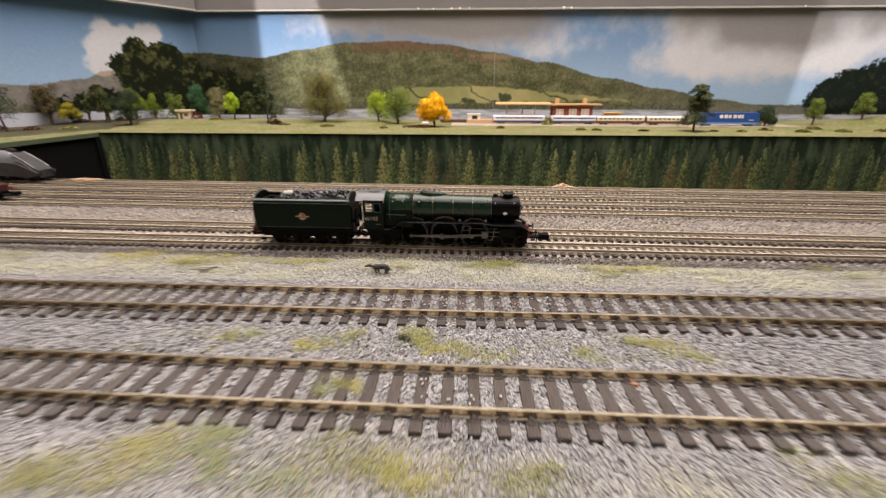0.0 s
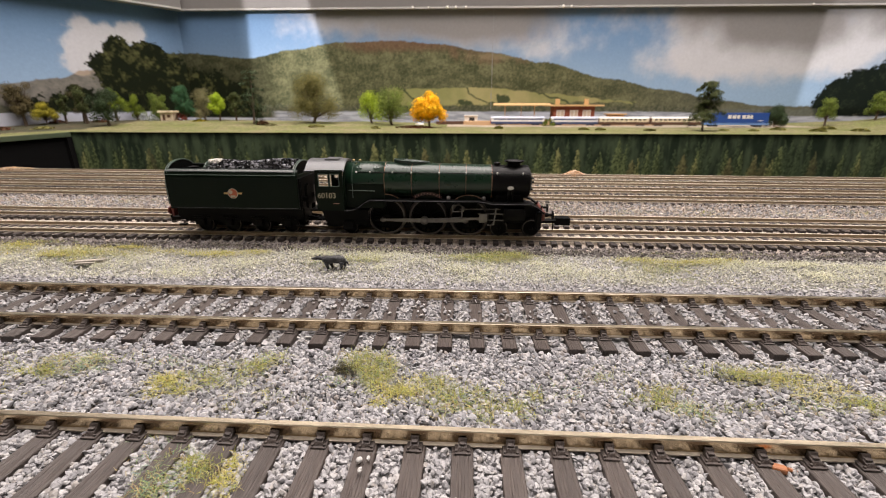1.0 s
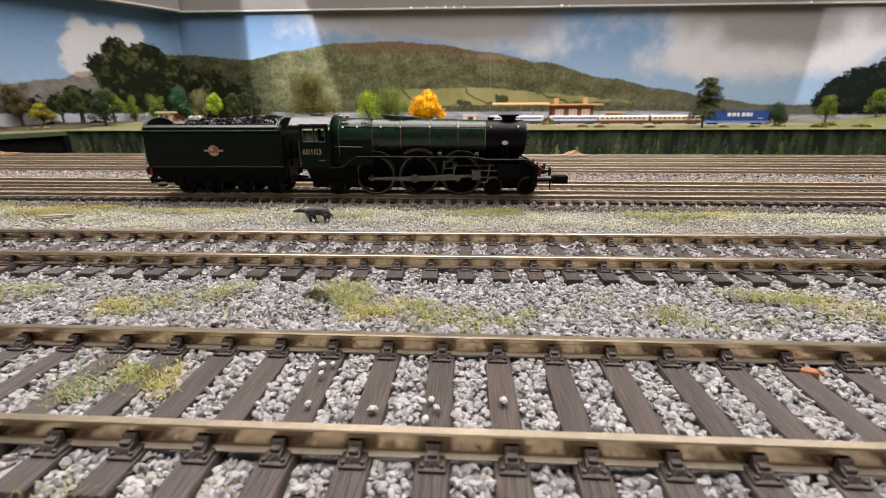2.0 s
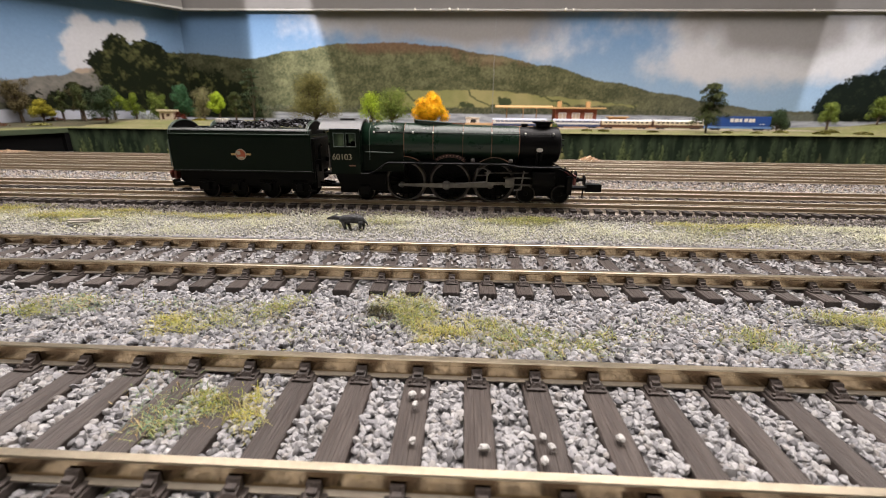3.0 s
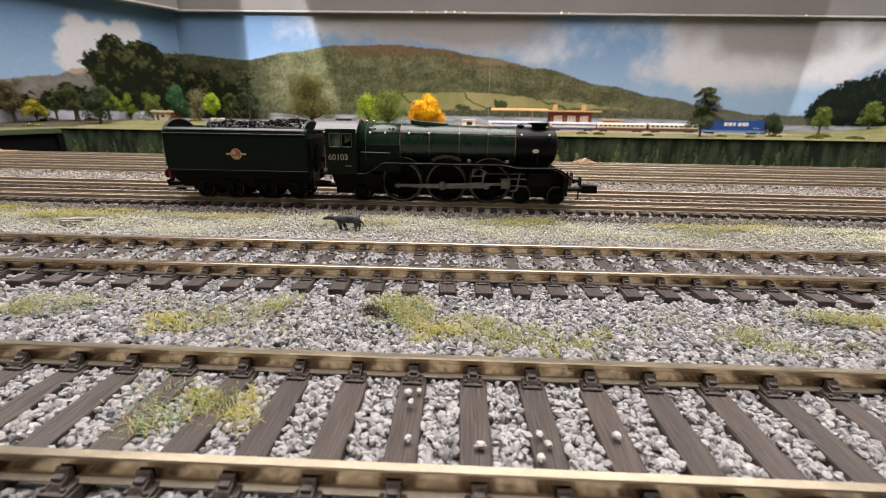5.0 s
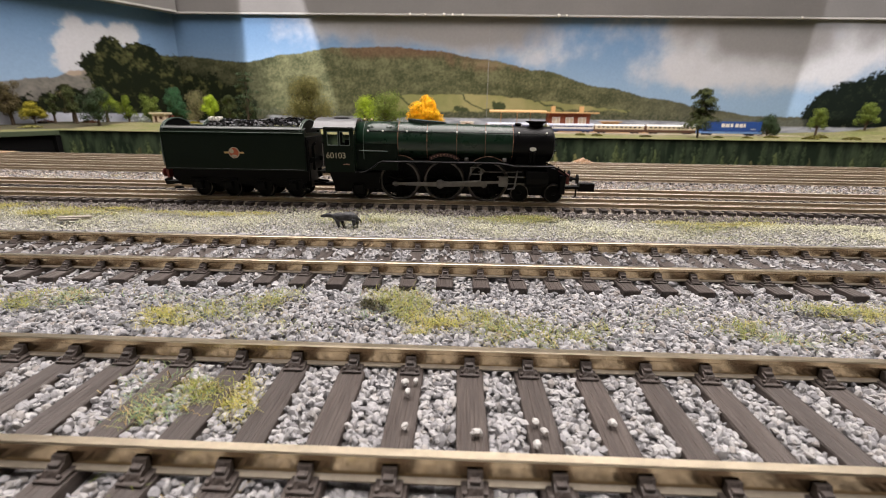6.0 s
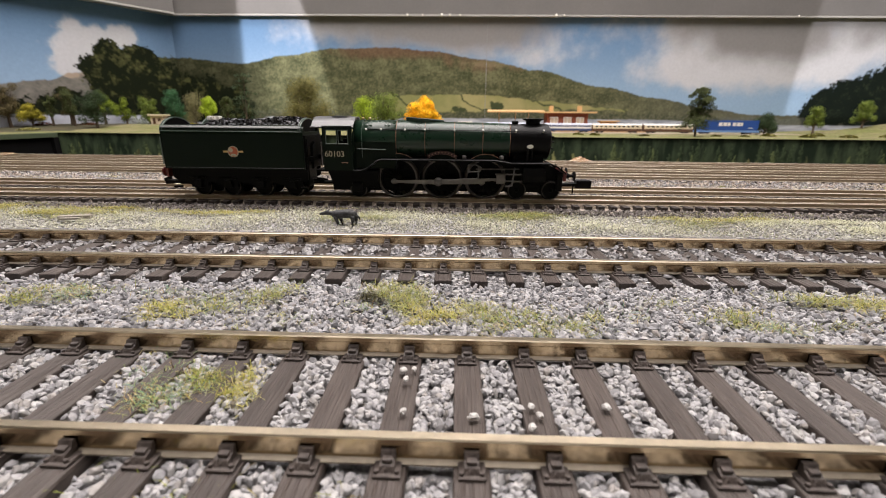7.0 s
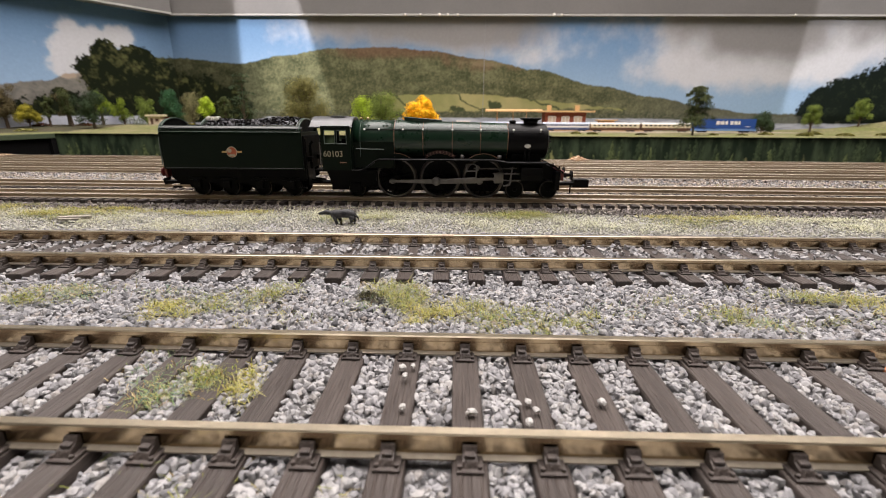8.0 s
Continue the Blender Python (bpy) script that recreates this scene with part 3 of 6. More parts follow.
sheet("backdrop", (-75, 117, -0.6, -0.8, -1, 88), -0.6, 29, 0.21, 0.2, landscape, -75, M["print_back"], "glossy printed side landscape with trees and cloud", "backdrop")


def pelmet():
    for n, (x, y, rz, length) in enumerate(((-74.0, 116.9, 0, 242), (-74.4, 116.2, 180 + math.degrees(math.atan2(0.8, 0.6)), 88))):
        o = thing("pelmet", x, y, 28.4, rz, "dark grey laminate pelmet above the printed backdrop", "pelmet", kind="structure")
        s = -1.1 if n == 0 else 2.6
        o.location.z -= (0.2 if n == 0 else 0.25) * CM
        part("fascia", box(B(), 0, length, min(0, s * 1.1), max(0, s * 1.1), 0.5, 17, 0.06), M["pelmet"], o)
        part("lower_strip", box(B(), 0, length, min(s * 0.1, s * 1.15), max(s * 0.1, s * 1.15), 0.0, 0.45, 0.05), M["strip"], o, "pale plastic edging strip")


pelmet()
solid("backdrop_joint", box(B(), 9.44, 9.56, 116.9, 116.98, 3.2, 28.0), shader("clear_joint_tape", (0.27, 0.27, 0.27), 0.2, 0, 0.05, 30, 0, 300, (0.26, 0.26, 0.26), 0.5), "thin upright joint strip between two backdrop sheets", "joint", kind="structure")
for x, w in ((-11.5, 0.9), (-7.5, 0.7), (-2.6, 1.0), (-0.4, 0.9), (2.2, 0.8), (27.0, 1.1), (29.0, 0.8), (88.5, 0.7)):
    bm = turned(B(), [(0.05 * w, 0), (0.34 * w, 0.03), (0.34 * w, 0.14), (0.2 * w, 0.3), (0.05, 0.34)], (x, 115.66, 28.5), (0, -1, 0), 14)
    solid("cable_clip", bm, M["white"], "small white plastic clip on the pelmet edge", "clip", group="pelmet clips", smooth=True)


EDGE = -73.4  # the corner where the far board meets the side board


def ground_height(x, y):
    rise = 1.15 * smooth(10, -62, x) + 0.9 * smooth(78, 108, x)
    h = -0.25 + rise * smooth(76, 100, y) + 0.12 * fbm(x, y, 0.12, 3)
    h += 2.6 * blob(x, y, 112, 99, 14, 9)
    h -= 0.75 * smooth(106.5, 109.5, y) * smooth(-20, -50, x)
    return h


def scenic_board():
    nx, ny = 150, 30
    verts, faces = [], []
    for j in range(ny + 1):
        for i in range(nx + 1):
            x, y = EDGE + (140 - EDGE) * i / nx, 73.0 + 43.7 * j / ny
            verts.append((x, y, ground_height(x, y) if j else -0.25))
    for j in range(ny):
        for i in range(nx):
            faces.append((j * (nx + 1) + i, j * (nx + 1) + i + 1, (j + 1) * (nx + 1) + i + 1, (j + 1) * (nx + 1) + i))
    n0, n1 = len(verts), len(faces)
    nl = 46
    for j in range(nl + 1):
        for i in range(24):
            y = 16 + (116 - 16) * j / nl
            edge = -75 - 0.75 * (117 - y)
            x = EDGE - (i / 23) ** 1.3 * max(0.5, EDGE - edge)
            verts.append((x, y, ground_height(x, y) if i else (-0.25 if y < 73 else ground_height(EDGE, y))))
    for j in range(nl):
        for i in range(23):
            a = n0 + j * 24 + i
            faces.append((a, a + 24, a + 25, a + 1))
    for pts, fs, mat, label in ((verts[:n0], faces[:n1], "scenic", "pale green scatter grass on the scenic board"), (verts[n0:], [[k - n0 for k in f] for f in faces[n1:]], "scenic_earth", "brown earth and grass scatter by the lake")):
        me = bpy.data.meshes.new("scenic_ground")
        me.from_pydata([(x * CM, y * CM, z * CM) for x, y, z in pts], [], fs)
        for p in me.polygons:
            p.use_smooth = True
        me.materials.append(M[mat])
        if mat == "scenic_earth":
            # a strip of brighter grass follows the lip
            me.materials.append(M["scenic"])
            for p in me.polygons:
                p.material_index = 1 if p.index % 23 < 5 + 2.5 * noise.noise(p.center * 14) else 0
        tagged(new("scenic_ground", me), label, "ground", kind="structure")
    solid("scenic_baseboard", box(B(), EDGE + 0.2, 140, 74.25, 116.5, -2.4, -0.9), M["board"], "plywood scenic baseboard beyond the yard", "baseboard", kind="structure")
    # blackened so that the underside reads as shade
    solid("scenic_baseboard", box(B(), -122, EDGE - 1.1, 16, 116, -2.4, -0.9), M["void"], "side baseboard carrying scenery, blackened for shade", "baseboard", kind="structure")
    # front skirt with the printed wood, and the open dark side
    bm = box(B(), EDGE + 0.1, 140, 73.25, 74.2, -92, -0.95)
    solid("skirt_panel", bm, M["board"], "hardboard skirt under the scenic board", "panel", kind="structure")
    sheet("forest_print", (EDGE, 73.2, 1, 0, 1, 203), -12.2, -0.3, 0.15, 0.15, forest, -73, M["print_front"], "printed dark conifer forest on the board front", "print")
    solid("fascia_lip", box(B(), EDGE - 1.0, EDGE + 0.3, 16, 73.0, -1.1, -0.28, 0.05), shader("dark_green_fascia", (0.07, 0.095, 0.05), 0.7, 0, 0.1, 60, 0.1, 400), "dark green lip above the open side of the board", "fascia", kind="structure")
    # black sheets added where the open side is only dark with shade
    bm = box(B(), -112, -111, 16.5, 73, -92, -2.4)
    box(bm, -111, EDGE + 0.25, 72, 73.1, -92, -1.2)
    solid("dark_cloth", bm, M["void"], "black sheets added for the darkness under the side board", "cloth", kind="structure")
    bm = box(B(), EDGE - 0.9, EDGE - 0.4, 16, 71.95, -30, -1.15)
    solid("dark_cloth", bm, M["void"], "black sheet standing for shade in the open side of the board", "cloth", kind="structure")
    # sandy strip with the running line
    nx = 100
    verts = [((-2 + 84 * i / nx), y, ground_height(-2 + 84 * i / nx, y) + 0.06) for y in (96.5, 99, 102, 105, 108) for i in range(nx + 1)]
    faces = [(j * (nx + 1) + i, j * (nx + 1) + i + 1, (j + 1) * (nx + 1) + i + 1, (j + 1) * (nx + 1) + i) for j in range(4) for i in range(nx)]
    me = bpy.data.meshes.new("sandy_ground")
    me.from_pydata([(x * CM, y * CM, z * CM) for x, y, z in verts], [], faces)
    me.materials.append(M["scenic_track"])
    tagged(new("sandy_ground", me), "sandy ground beside the distant railway line", "ground", kind="structure")


scenic_board()


def chip(bm, rng, x, y, z, s):
    """One angular broken lump."""
    vs = []
    for i in range(8):
        a, b, c = (1 if i & 1 else -1), (1 if i & 2 else -1), (1 if i & 4 else -1)
        vs.append(bm.verts.new((x + s * (a * rng.uniform(0.5, 1.05)), y + s * (b * rng.uniform(0.5, 1.05)), z + s * (c * rng.uniform(0.45, 0.9)))))
    for f in ((0, 2, 3, 1), (4, 5, 7, 6), (0, 1, 5, 4), (2, 6, 7, 3), (0, 4, 6, 2), (1, 3, 7, 5)):
        bm.faces.new([vs[i] for i in f])
    return bm

# ---- the steam locomotive and its tender ----
LINE_A = (-0.87, 6.785, 0.158)  # turn in degrees, near rail at x = 0, rail top
th = radians(LINE_A[0])
ALONG = 0.3  # how far the engine has drawn along its line
loco = thing("steam_locomotive", -math.sin(th) * 0.485 + ALONG * math.cos(th), LINE_A[1] + math.cos(th) * 0.485 + ALONG * math.sin(th), LINE_A[2], LINE_A[0], "dark green model express steam locomotive standing on the track", "locomotive")
tender = thing("tender", -math.sin(th) * 0.485 + (ALONG - 7.0) * math.cos(th), LINE_A[1] + math.cos(th) * 0.485 + (ALONG - 7.0) * math.sin(th), LINE_A[2], LINE_A[0], "dark green model tender loaded with shiny coal", "tender")


def barrel(bm, stations, seg=40):
    """Rings along x: (x, radius, centre height)."""
    rings = [[bm.verts.new((x, r * math.cos(2 * math.pi * i / seg), c + r * math.sin(2 * math.pi * i / seg))) for i in range(seg)] for x, r, c in stations]
    for p, q in zip(rings, rings[1:]):
        for i in range(seg):
            bm.faces.new((p[i], p[(i + 1) % seg], q[(i + 1) % seg], q[i]))
    for ring in (rings[0], rings[-1]):
        bm.faces.new([bm.verts.new(v.co) for v in ring])
    bmesh.ops.recalc_face_normals(bm, faces=bm.faces[:])
    return bm


def arch(r, c, foot, half, n=18):
    """End outline with a round top and straight sides."""
    pts = [(-half, foot)]
    pts += [(-r * math.cos(math.pi * i / n), c + r * math.sin(math.pi * i / n)) for i in range(n + 1)]
    return pts + [(half, foot)]


def radius_at(x):
    t = (x + 1.4) / 3.85
    return 0.665 - 0.06 * max(0, min(1, t)), 2.045 - 0.02 * max(0, min(1, t))


def lettering(text, size, name, material, parent, x, y, z):
    """Writing on the near side, facing the front."""
    cu = bpy.data.curves.new(name, "FONT")
    cu.body, cu.size, cu.extrude, cu.align_x, cu.align_y = text, size * CM, 0.00002, "CENTER", "CENTER"
    ob = new(name, cu)
    me = bpy.data.meshes.new_from_object(ob.evaluated_get(bpy.context.evaluated_depsgraph_get()))
    bpy.data.objects.remove(ob)
    me.materials.append(material)
    o = new(name, me)
    o.parent = parent
    o.matrix_basis = pose(x * CM, y * CM, z * CM, 90)
    return o


def spoked_wheel(parent, x, y, r, spokes, face, name):
    """A spoked wheel; face is -1 on the near side, 1 on the far side."""
    bm = B()
    seg = 40
    ring = [(0.84 * r, -0.05), (0.885 * r, -0.05), (0.885 * r, 0.05), (0.84 * r, 0.05), (0.84 * r, -0.05)]
    rims = [[bm.verts.new((x + rr * math.cos(2 * math.pi * i / seg), y + face * h, r + rr * math.sin(2 * math.pi * i / seg))) for i in range(seg)] for rr, h in ring]
    for p, q in zip(rims, rims[1:]):
        for i in range(seg):
            bm.faces.new((p[i], p[(i + 1) % seg], q[(i + 1) % seg], q[i]))
    bmesh.ops.remove_doubles(bm, verts=bm.verts[:], dist=1e-5)
    bmesh.ops.recalc_face_normals(bm, faces=bm.faces[:])
    w = part(name, bm, M["black"], parent, smooth=False)
    part("hub", turned(B(), [(0.14 * r, -0.05), (0.2 * r, -0.04), (0.2 * r, 0.07), (0.12 * r, 0.09)], (x, y, r), (0, face, 0), 16), M["black"], w)
    first = None
    for i in range(spokes):
        if first is None:
            first = part("spoke", rod(B(), (0.15 * r, 0, 0), (0.86 * r, 0, 0), 0.028, 0.02, 5), M["black"], w)
            s = first
        else:
            s = share("spoke", first.data, w)
        s.matrix_basis = pose(x * CM, y * CM, r * CM, 0, 360.0 * i / spokes, 0)
    bm = B()
    prof = [(0.9 * r, -0.07), (1.06 * r, -0.07), (1.05 * r, -0.03), (1.0 * r, -0.01), (0.99 * r, 0.08), (0.9 * r, 0.08)]
    rings = []
    for rr, h in prof + prof[:1]:
        rings.append([bm.verts.new((x + rr * math.cos(2 * math.pi * i / seg), y + face * h, r + rr * math.sin(2 * math.pi * i / seg))) for i in range(seg)])
    for p, q in zip(rings, rings[1:]):
        for i in range(seg):
            bm.faces.new((p[i], p[(i + 1) % seg], q[(i + 1) % seg], q[i]))
    bmesh.ops.remove_doubles(bm, verts=bm.verts[:], dist=1e-5)
    bmesh.ops.recalc_face_normals(bm, faces=bm.faces[:])
    part("tyre", bm, M["tyre"], w, "dark steel tyre", smooth=True)
    return w


def plain_wheel(parent, x, y, r, face, name):
    bm = turned(B(), [(0.05, -0.05), (1.06 * r, -0.05), (1.05 * r, -0.01), (r, 0.0), (0.98 * r, 0.08), (0.82 * r, 0.08), (0.78 * r, 0.05), (0.25 * r, 0.06), (0.2 * r, 0.1), (0.02, 0.1)], (x, y, r), (0, face, 0), 28)
    w = part(name, bm, M["black"], parent, smooth=False)
    ring = [(x + 0.92 * r * math.cos(2 * math.pi * i / 28), y + face * 0.085, r + 0.92 * r * math.sin(2 * math.pi * i / 28)) for i in range(29)]
    part("tyre", tube(B(), ring, 0.05 * r, 5), M["tyre"], w)
    return w


def build_loco():
    P = loco
    bm = barrel(B(), [(-1.42, 0.665, 2.045), (0.0, 0.64, 2.04), (2.43, 0.605, 2.025)])
    part("boiler", bm, M["boiler_green"], P, "satin dark green boiler", smooth=True)
    bm = prism_x(B(), arch(0.668, 2.045, 2.0, 0.668, 44), -2.82, -1.41)
    for f in bm.faces:
        f.smooth = abs(f.normal.x) < 0.5 and f.calc_center_median().z > 2.02
    part("firebox_top", bm, M["boiler_green"], P, "rounded dark green firebox top")
    part("firebox", box(B(), -2.82, -1.41, -0.664, 0.664, 1.05, 2.0), M["green"], P)
    for s in (-1, 1):
        part("footplate_rail", tube(B(), [(-2.7, s * 0.69, 1.78), (-1.75, s * 0.69, 1.76)], 0.016, 5), M["edge"], P)
    bm = barrel(B(), [(2.432, 0.60, 2.025), (3.68, 0.60, 2.025), (3.74, 0.585, 2.025)])
    part("smokebox", bm, M["smokebox"], P, "matt black smokebox", smooth=True)
    bm = turned(B(), [(0.53, 0), (0.52, 0.04), (0.4, 0.1), (0.2, 0.14), (0.05, 0.15)], (3.74, 0, 2.02), (1, 0, 0), 32)
    rod(bm, (3.86, 0, 2.02), (3.98, 0, 2.02), 0.04, 0.03, 8)
    box(bm, 3.8, 3.88, -0.5, 0.2, 2.2, 2.24), box(bm, 3.8, 3.88, -0.5, 0.2, 1.82, 1.86)
    part("smokebox_door", bm, M["smokebox"], P, smooth=False)
    for x in (-2.55, -1.4, -0.43, 0.56, 1.51, 2.425):
        r, c = radius_at(x)
        n = 36
        bm = B()
        if x < -1.41:
            pts = [(x, -(0.675) * math.cos(math.pi * i / n), 2.045 + 0.675 * math.sin(math.pi * i / n)) for i in range(n + 1)]
            pts = [(x, -0.675, 1.5)] + pts + [(x, 0.675, 1.5)]
        else:
            pts = [(x, (r + 0.006) * math.cos(2 * math.pi * i / n), c + (r + 0.006) * math.sin(2 * math.pi * i / n)) for i in range(n + 1)]
        tube(bm, pts, 0.011, 5)
        part("boiler_band", bm, M["edge"] if x < -1.41 else M["lining"], P, "thin orange lined boiler band")
    for s in (-1, 1):
        bm = tube(B(), [(-2.45, s * 0.575, 2.42), (3.62, s * 0.545, 2.38)], 0.017, 6)
        part("handrail", bm, M["rail_line"], P, "thin dark boiler handrail")
        for x in (-2.4, -1.9, -1.1, -0.43, 0.56, 1.51, 2.6, 3.5):
            part("handrail_knob", rod(B(), (x, s * 0.5, 2.36), (x, s * 0.6, 2.425), 0.03, 0.034, 8), M["knob"], P, "tiny bright handrail knob")
    bm = turned(B(), [(0.27, -0.06), (0.22, 0.0), (0.2, 0.06), (0.22, 0.12), (0.31, 0.16), (0.32, 0.19), (0.25, 0.2), (0.2, 0.12), (0.05, 0.1)], (3.23, 0, 2.60), (0, 0, 1), 28)
    for v in bm.verts:
        v.co.x = 3.23 + (v.co.x - 3.23) * 1.15
    part("chimney", bm, M["smokebox"], P, smooth=True)
    bm = turned(B(), [(0.1, 0), (0.1, 0.05), (0.13, 0.07), (0.1, 0.12), (0.02, 0.13)], (2.62, 0, 2.6), (0, 0, 1), 16)
    part("snifting_valve", bm, M["smokebox"], P, smooth=True)
    def drop(k, h):
        out = []
        for i in range(32):
            a = 2 * math.pi * i / 32
            cx, cy = math.cos(a), math.sin(a)
            out.append((-0.47 + k * (0.66 * cx), k * 0.25 * cy * (1.0 - 0.25 * cx), h - 0.1 * (cx * 0.5 + 0.5)))
        return out
    bm = B()
    ring = [[bm.verts.new(q) for q in drop(k, h)] for k, h in ((1.06, 2.6), (0.98, 2.72), (1.0, 2.79), (0.92, 2.81), (0.8, 2.79))]
    for p, q in zip(ring, ring[1:]):
        for i in range(32):
            bm.faces.new((p[i], p[(i + 1) % 32], q[(i + 1) % 32], q[i]))
    bm.faces.new(ring[-1]), bm.faces.new(list(reversed(ring[0])))
    bmesh.ops.recalc_face_normals(bm, faces=bm.faces[:])
    dome = part("steam_dome", bm, M["boiler_green"], P, "flat streamlined steam dome cover")
    part("dome_rim", tube(B(), [q for q in drop(0.97, 2.812)] + drop(0.97, 2.812)[:1], 0.016, 5), M["edge"], dome)
    for x in (-2.62, -2.38):
        bm = turned(B(), [(0.05, 0), (0.05, 0.05), (0.065, 0.06), (0.04, 0.1), (0.02, 0.11)], (x, 0, 2.69), (0, 0, 1), 12)
        part("safety_valve", bm, M["brass"], P, "small brass safety valve", smooth=True)
    for x in (-2.4, -2.28, -1.75, -1.63):
        bm = turned(B(), [(0.045, 0), (0.045, 0.03), (0.02, 0.04)], (x, -0.44, 2.54), (0, -0.65, 0.75), 8)
        part("washout_plug", bm, M["edge"], P)

    # cab
    for s in (-1, 1):
        y0, y1 = (-0.93, -0.88) if s < 0 else (0.88, 0.93)
        bm = B()
        box(bm, -3.8, -2.82, y0, y1, 0.98, 1.95)
        box(bm, -3.8, -2.82, y0, y1, 2.38, 2.52)
        for a, b in ((-3.8, -3.68), (-3.33, -3.27), (-2.95, -2.82)):
            box(bm, a, b, y0, y1, 1.95, 2.38)
        side = part("cab_side", bm, M["green"], P, "dark green cab side with two windows")
        yo = y0 - 0.008 if s < 0 else y1 + 0.008
        for a, b in ((-3.68, -3.33), (-3.27, -2.95)):
            bm = B()
            for p in (((a, yo, 1.95), (b, yo, 1.95)), ((b, yo, 1.95), (b, yo, 2.38)), ((b, yo, 2.38), (a, yo, 2.38)), ((a, yo, 2.38), (a, yo, 1.95))):
                rod(bm, p[0], p[1], 0.014, 0.014, 5)
            part("window_frame", bm, M["edge"], side)
    pts = [(0.96 * math.cos(math.pi * (0.07 + 0.86 * i / 20)), 1.98 + 0.84 * math.sin(math.pi * (0.07 + 0.86 * i / 20))) for i in range(21)]
    pts = [(y, max(2.49, z)) for y, z in pts]
    inner = [(y * 0.95, z - 0.045) for y, z in reversed(pts)]
    part("cab_roof", prism_x(B(), pts + inner, -4.2, -2.80), M["roof"], P, "smooth grey black curved cab roof")
    bm = box(B(), -3.6, -3.1, -0.3, 0.3, 2.79, 2.84, 0.015)
    part("roof_vent", bm, M["roof"], P)
    bm = prism_x(B(), arch(0.86, 1.75, 1.0, 0.86), -2.86, -2.80)
    part("cab_front", bm, M["green"], P)
    part("cab_floor", box(B(), -4.1, -2.8, -0.86, 0.86, 0.92, 1.0), M["black"], P)
    bm = box(B(), -3.25, -2.87, -0.45, 0.45, 1.0, 2.1, 0.04)
    part("backhead", bm, M["black"], P)
    bm = tube(B(), [(-3.86, -0.9, 1.05), (-3.86, -0.9, 2.0)], 0.018, 6)
    part("cab_handrail", bm, M["steel"], P)
    lettering("60103", 0.27, "running_number", M["cream"], P, -3.42, -0.9345, 1.61)["label"] = "cream running number on the cab side"
    part("cab_plate", box(B(), -3.2, -2.98, -0.938, -0.93, 1.28, 1.32), M["lining"], P)

    # running boards, splashers, frames
    top = [(-2.82, 1.0), (-2.58, 1.0), (-2.4, 1.07), (-2.2, 1.24), (-2.05, 1.38), (-1.9, 1.46), (1.95, 1.46), (2.2, 1.42), (2.45, 1.36), (3.75, 1.36), (4.0, 1.24), (4.22, 1.05), (4.28, 0.98)]
    low = [(x, z - 0.07) for x, z in reversed(top)]
    for s in (-1, 1):
        y0, y1 = (-0.92, -0.5) if s < 0 else (0.5, 0.92)
        part("running_board", prism(B(), top + low, y0, y1), M["black"], P, "black curved running board")
        bm = tube(B(), [(x, s * 0.925, z - 0.01) for x, z in top[:10]], 0.01, 5)
        part("board_edge", bm, M["dark_grey"], P)
        for n, x in enumerate((-1.37, 0.15, 1.63)):
            k = 24
            arc = [(x + 0.80 * math.cos(math.pi * i / k), 0.84 + 0.80 * math.sin(math.pi * i / k)) for i in range(k + 1)]
            arc = [(a, max(1.40, z)) for a, z in arc if z > 1.2]
            ya, yb = sorted((s * 0.64, s * 0.45))
            sp = part("splasher", prism(B(), arc, ya, yb), M["green"], P, "dark green wheel splasher")
            bm = tube(B(), [(a, s * 0.65, z) for a, z in arc if z > 1.41], 0.01, 5)
            part("beading", bm, M["lining"], sp)
            if n == 1:
                out = [(x + 0.9 * math.cos(math.pi * (0.3 + 0.4 * i / 12)), 0.84 + 0.9 * math.sin(math.pi * (0.3 + 0.4 * i / 12))) for i in range(13)]
                inn = [(x + 0.80 * math.cos(math.pi * (0.7 - 0.4 * i / 12)), 0.84 + 0.80 * math.sin(math.pi * (0.7 - 0.4 * i / 12))) for i in range(13)]
                ya, yb = sorted((s * 0.66, s * 0.68))
                pl = part("nameplate", prism(B(), out + inn, ya, yb), M["plate"], P, "curved nameplate with illegible raised letters")
                for i in range(9):
                    a = math.pi * (0.33 + 0.34 * i / 8)
                    bm = rod(B(), (x + 0.83 * math.cos(a), s * 0.682, 0.84 + 0.83 * math.sin(a)), (x + 0.87 * math.cos(a), s * 0.682, 0.84 + 0.87 * math.sin(a)), 0.02, 0.02, 5)
                    part("plate_bar", bm, M["lining"], pl)
    part("main_frame", box(B(), -3.7, 3.6, -0.38, 0.38, 0.22, 1.42, 0.03), M["black"], P)
    part("front_frame", prism(B(), [(3.6, 0.45), (4.2, 0.55), (4.2, 0.95), (3.95, 1.16), (3.6, 1.28)], -0.38, 0.38), M["black"], P)
    part("ashpan", box(B(), -2.7, -2.0, -0.6, 0.6, 0.35, 1.02, 0.05), M["black"], P)
    part("boiler_cladding_foot", box(B(), -1.5, 2.4, -0.42, 0.42, 1.35, 1.62, 0.03), M["black"], P)
    part("smokebox_saddle", prism(B(), [(2.5, 1.3), (3.6, 1.3), (3.55, 1.62), (2.6, 1.62)], -0.45, 0.45), M["black"], P)
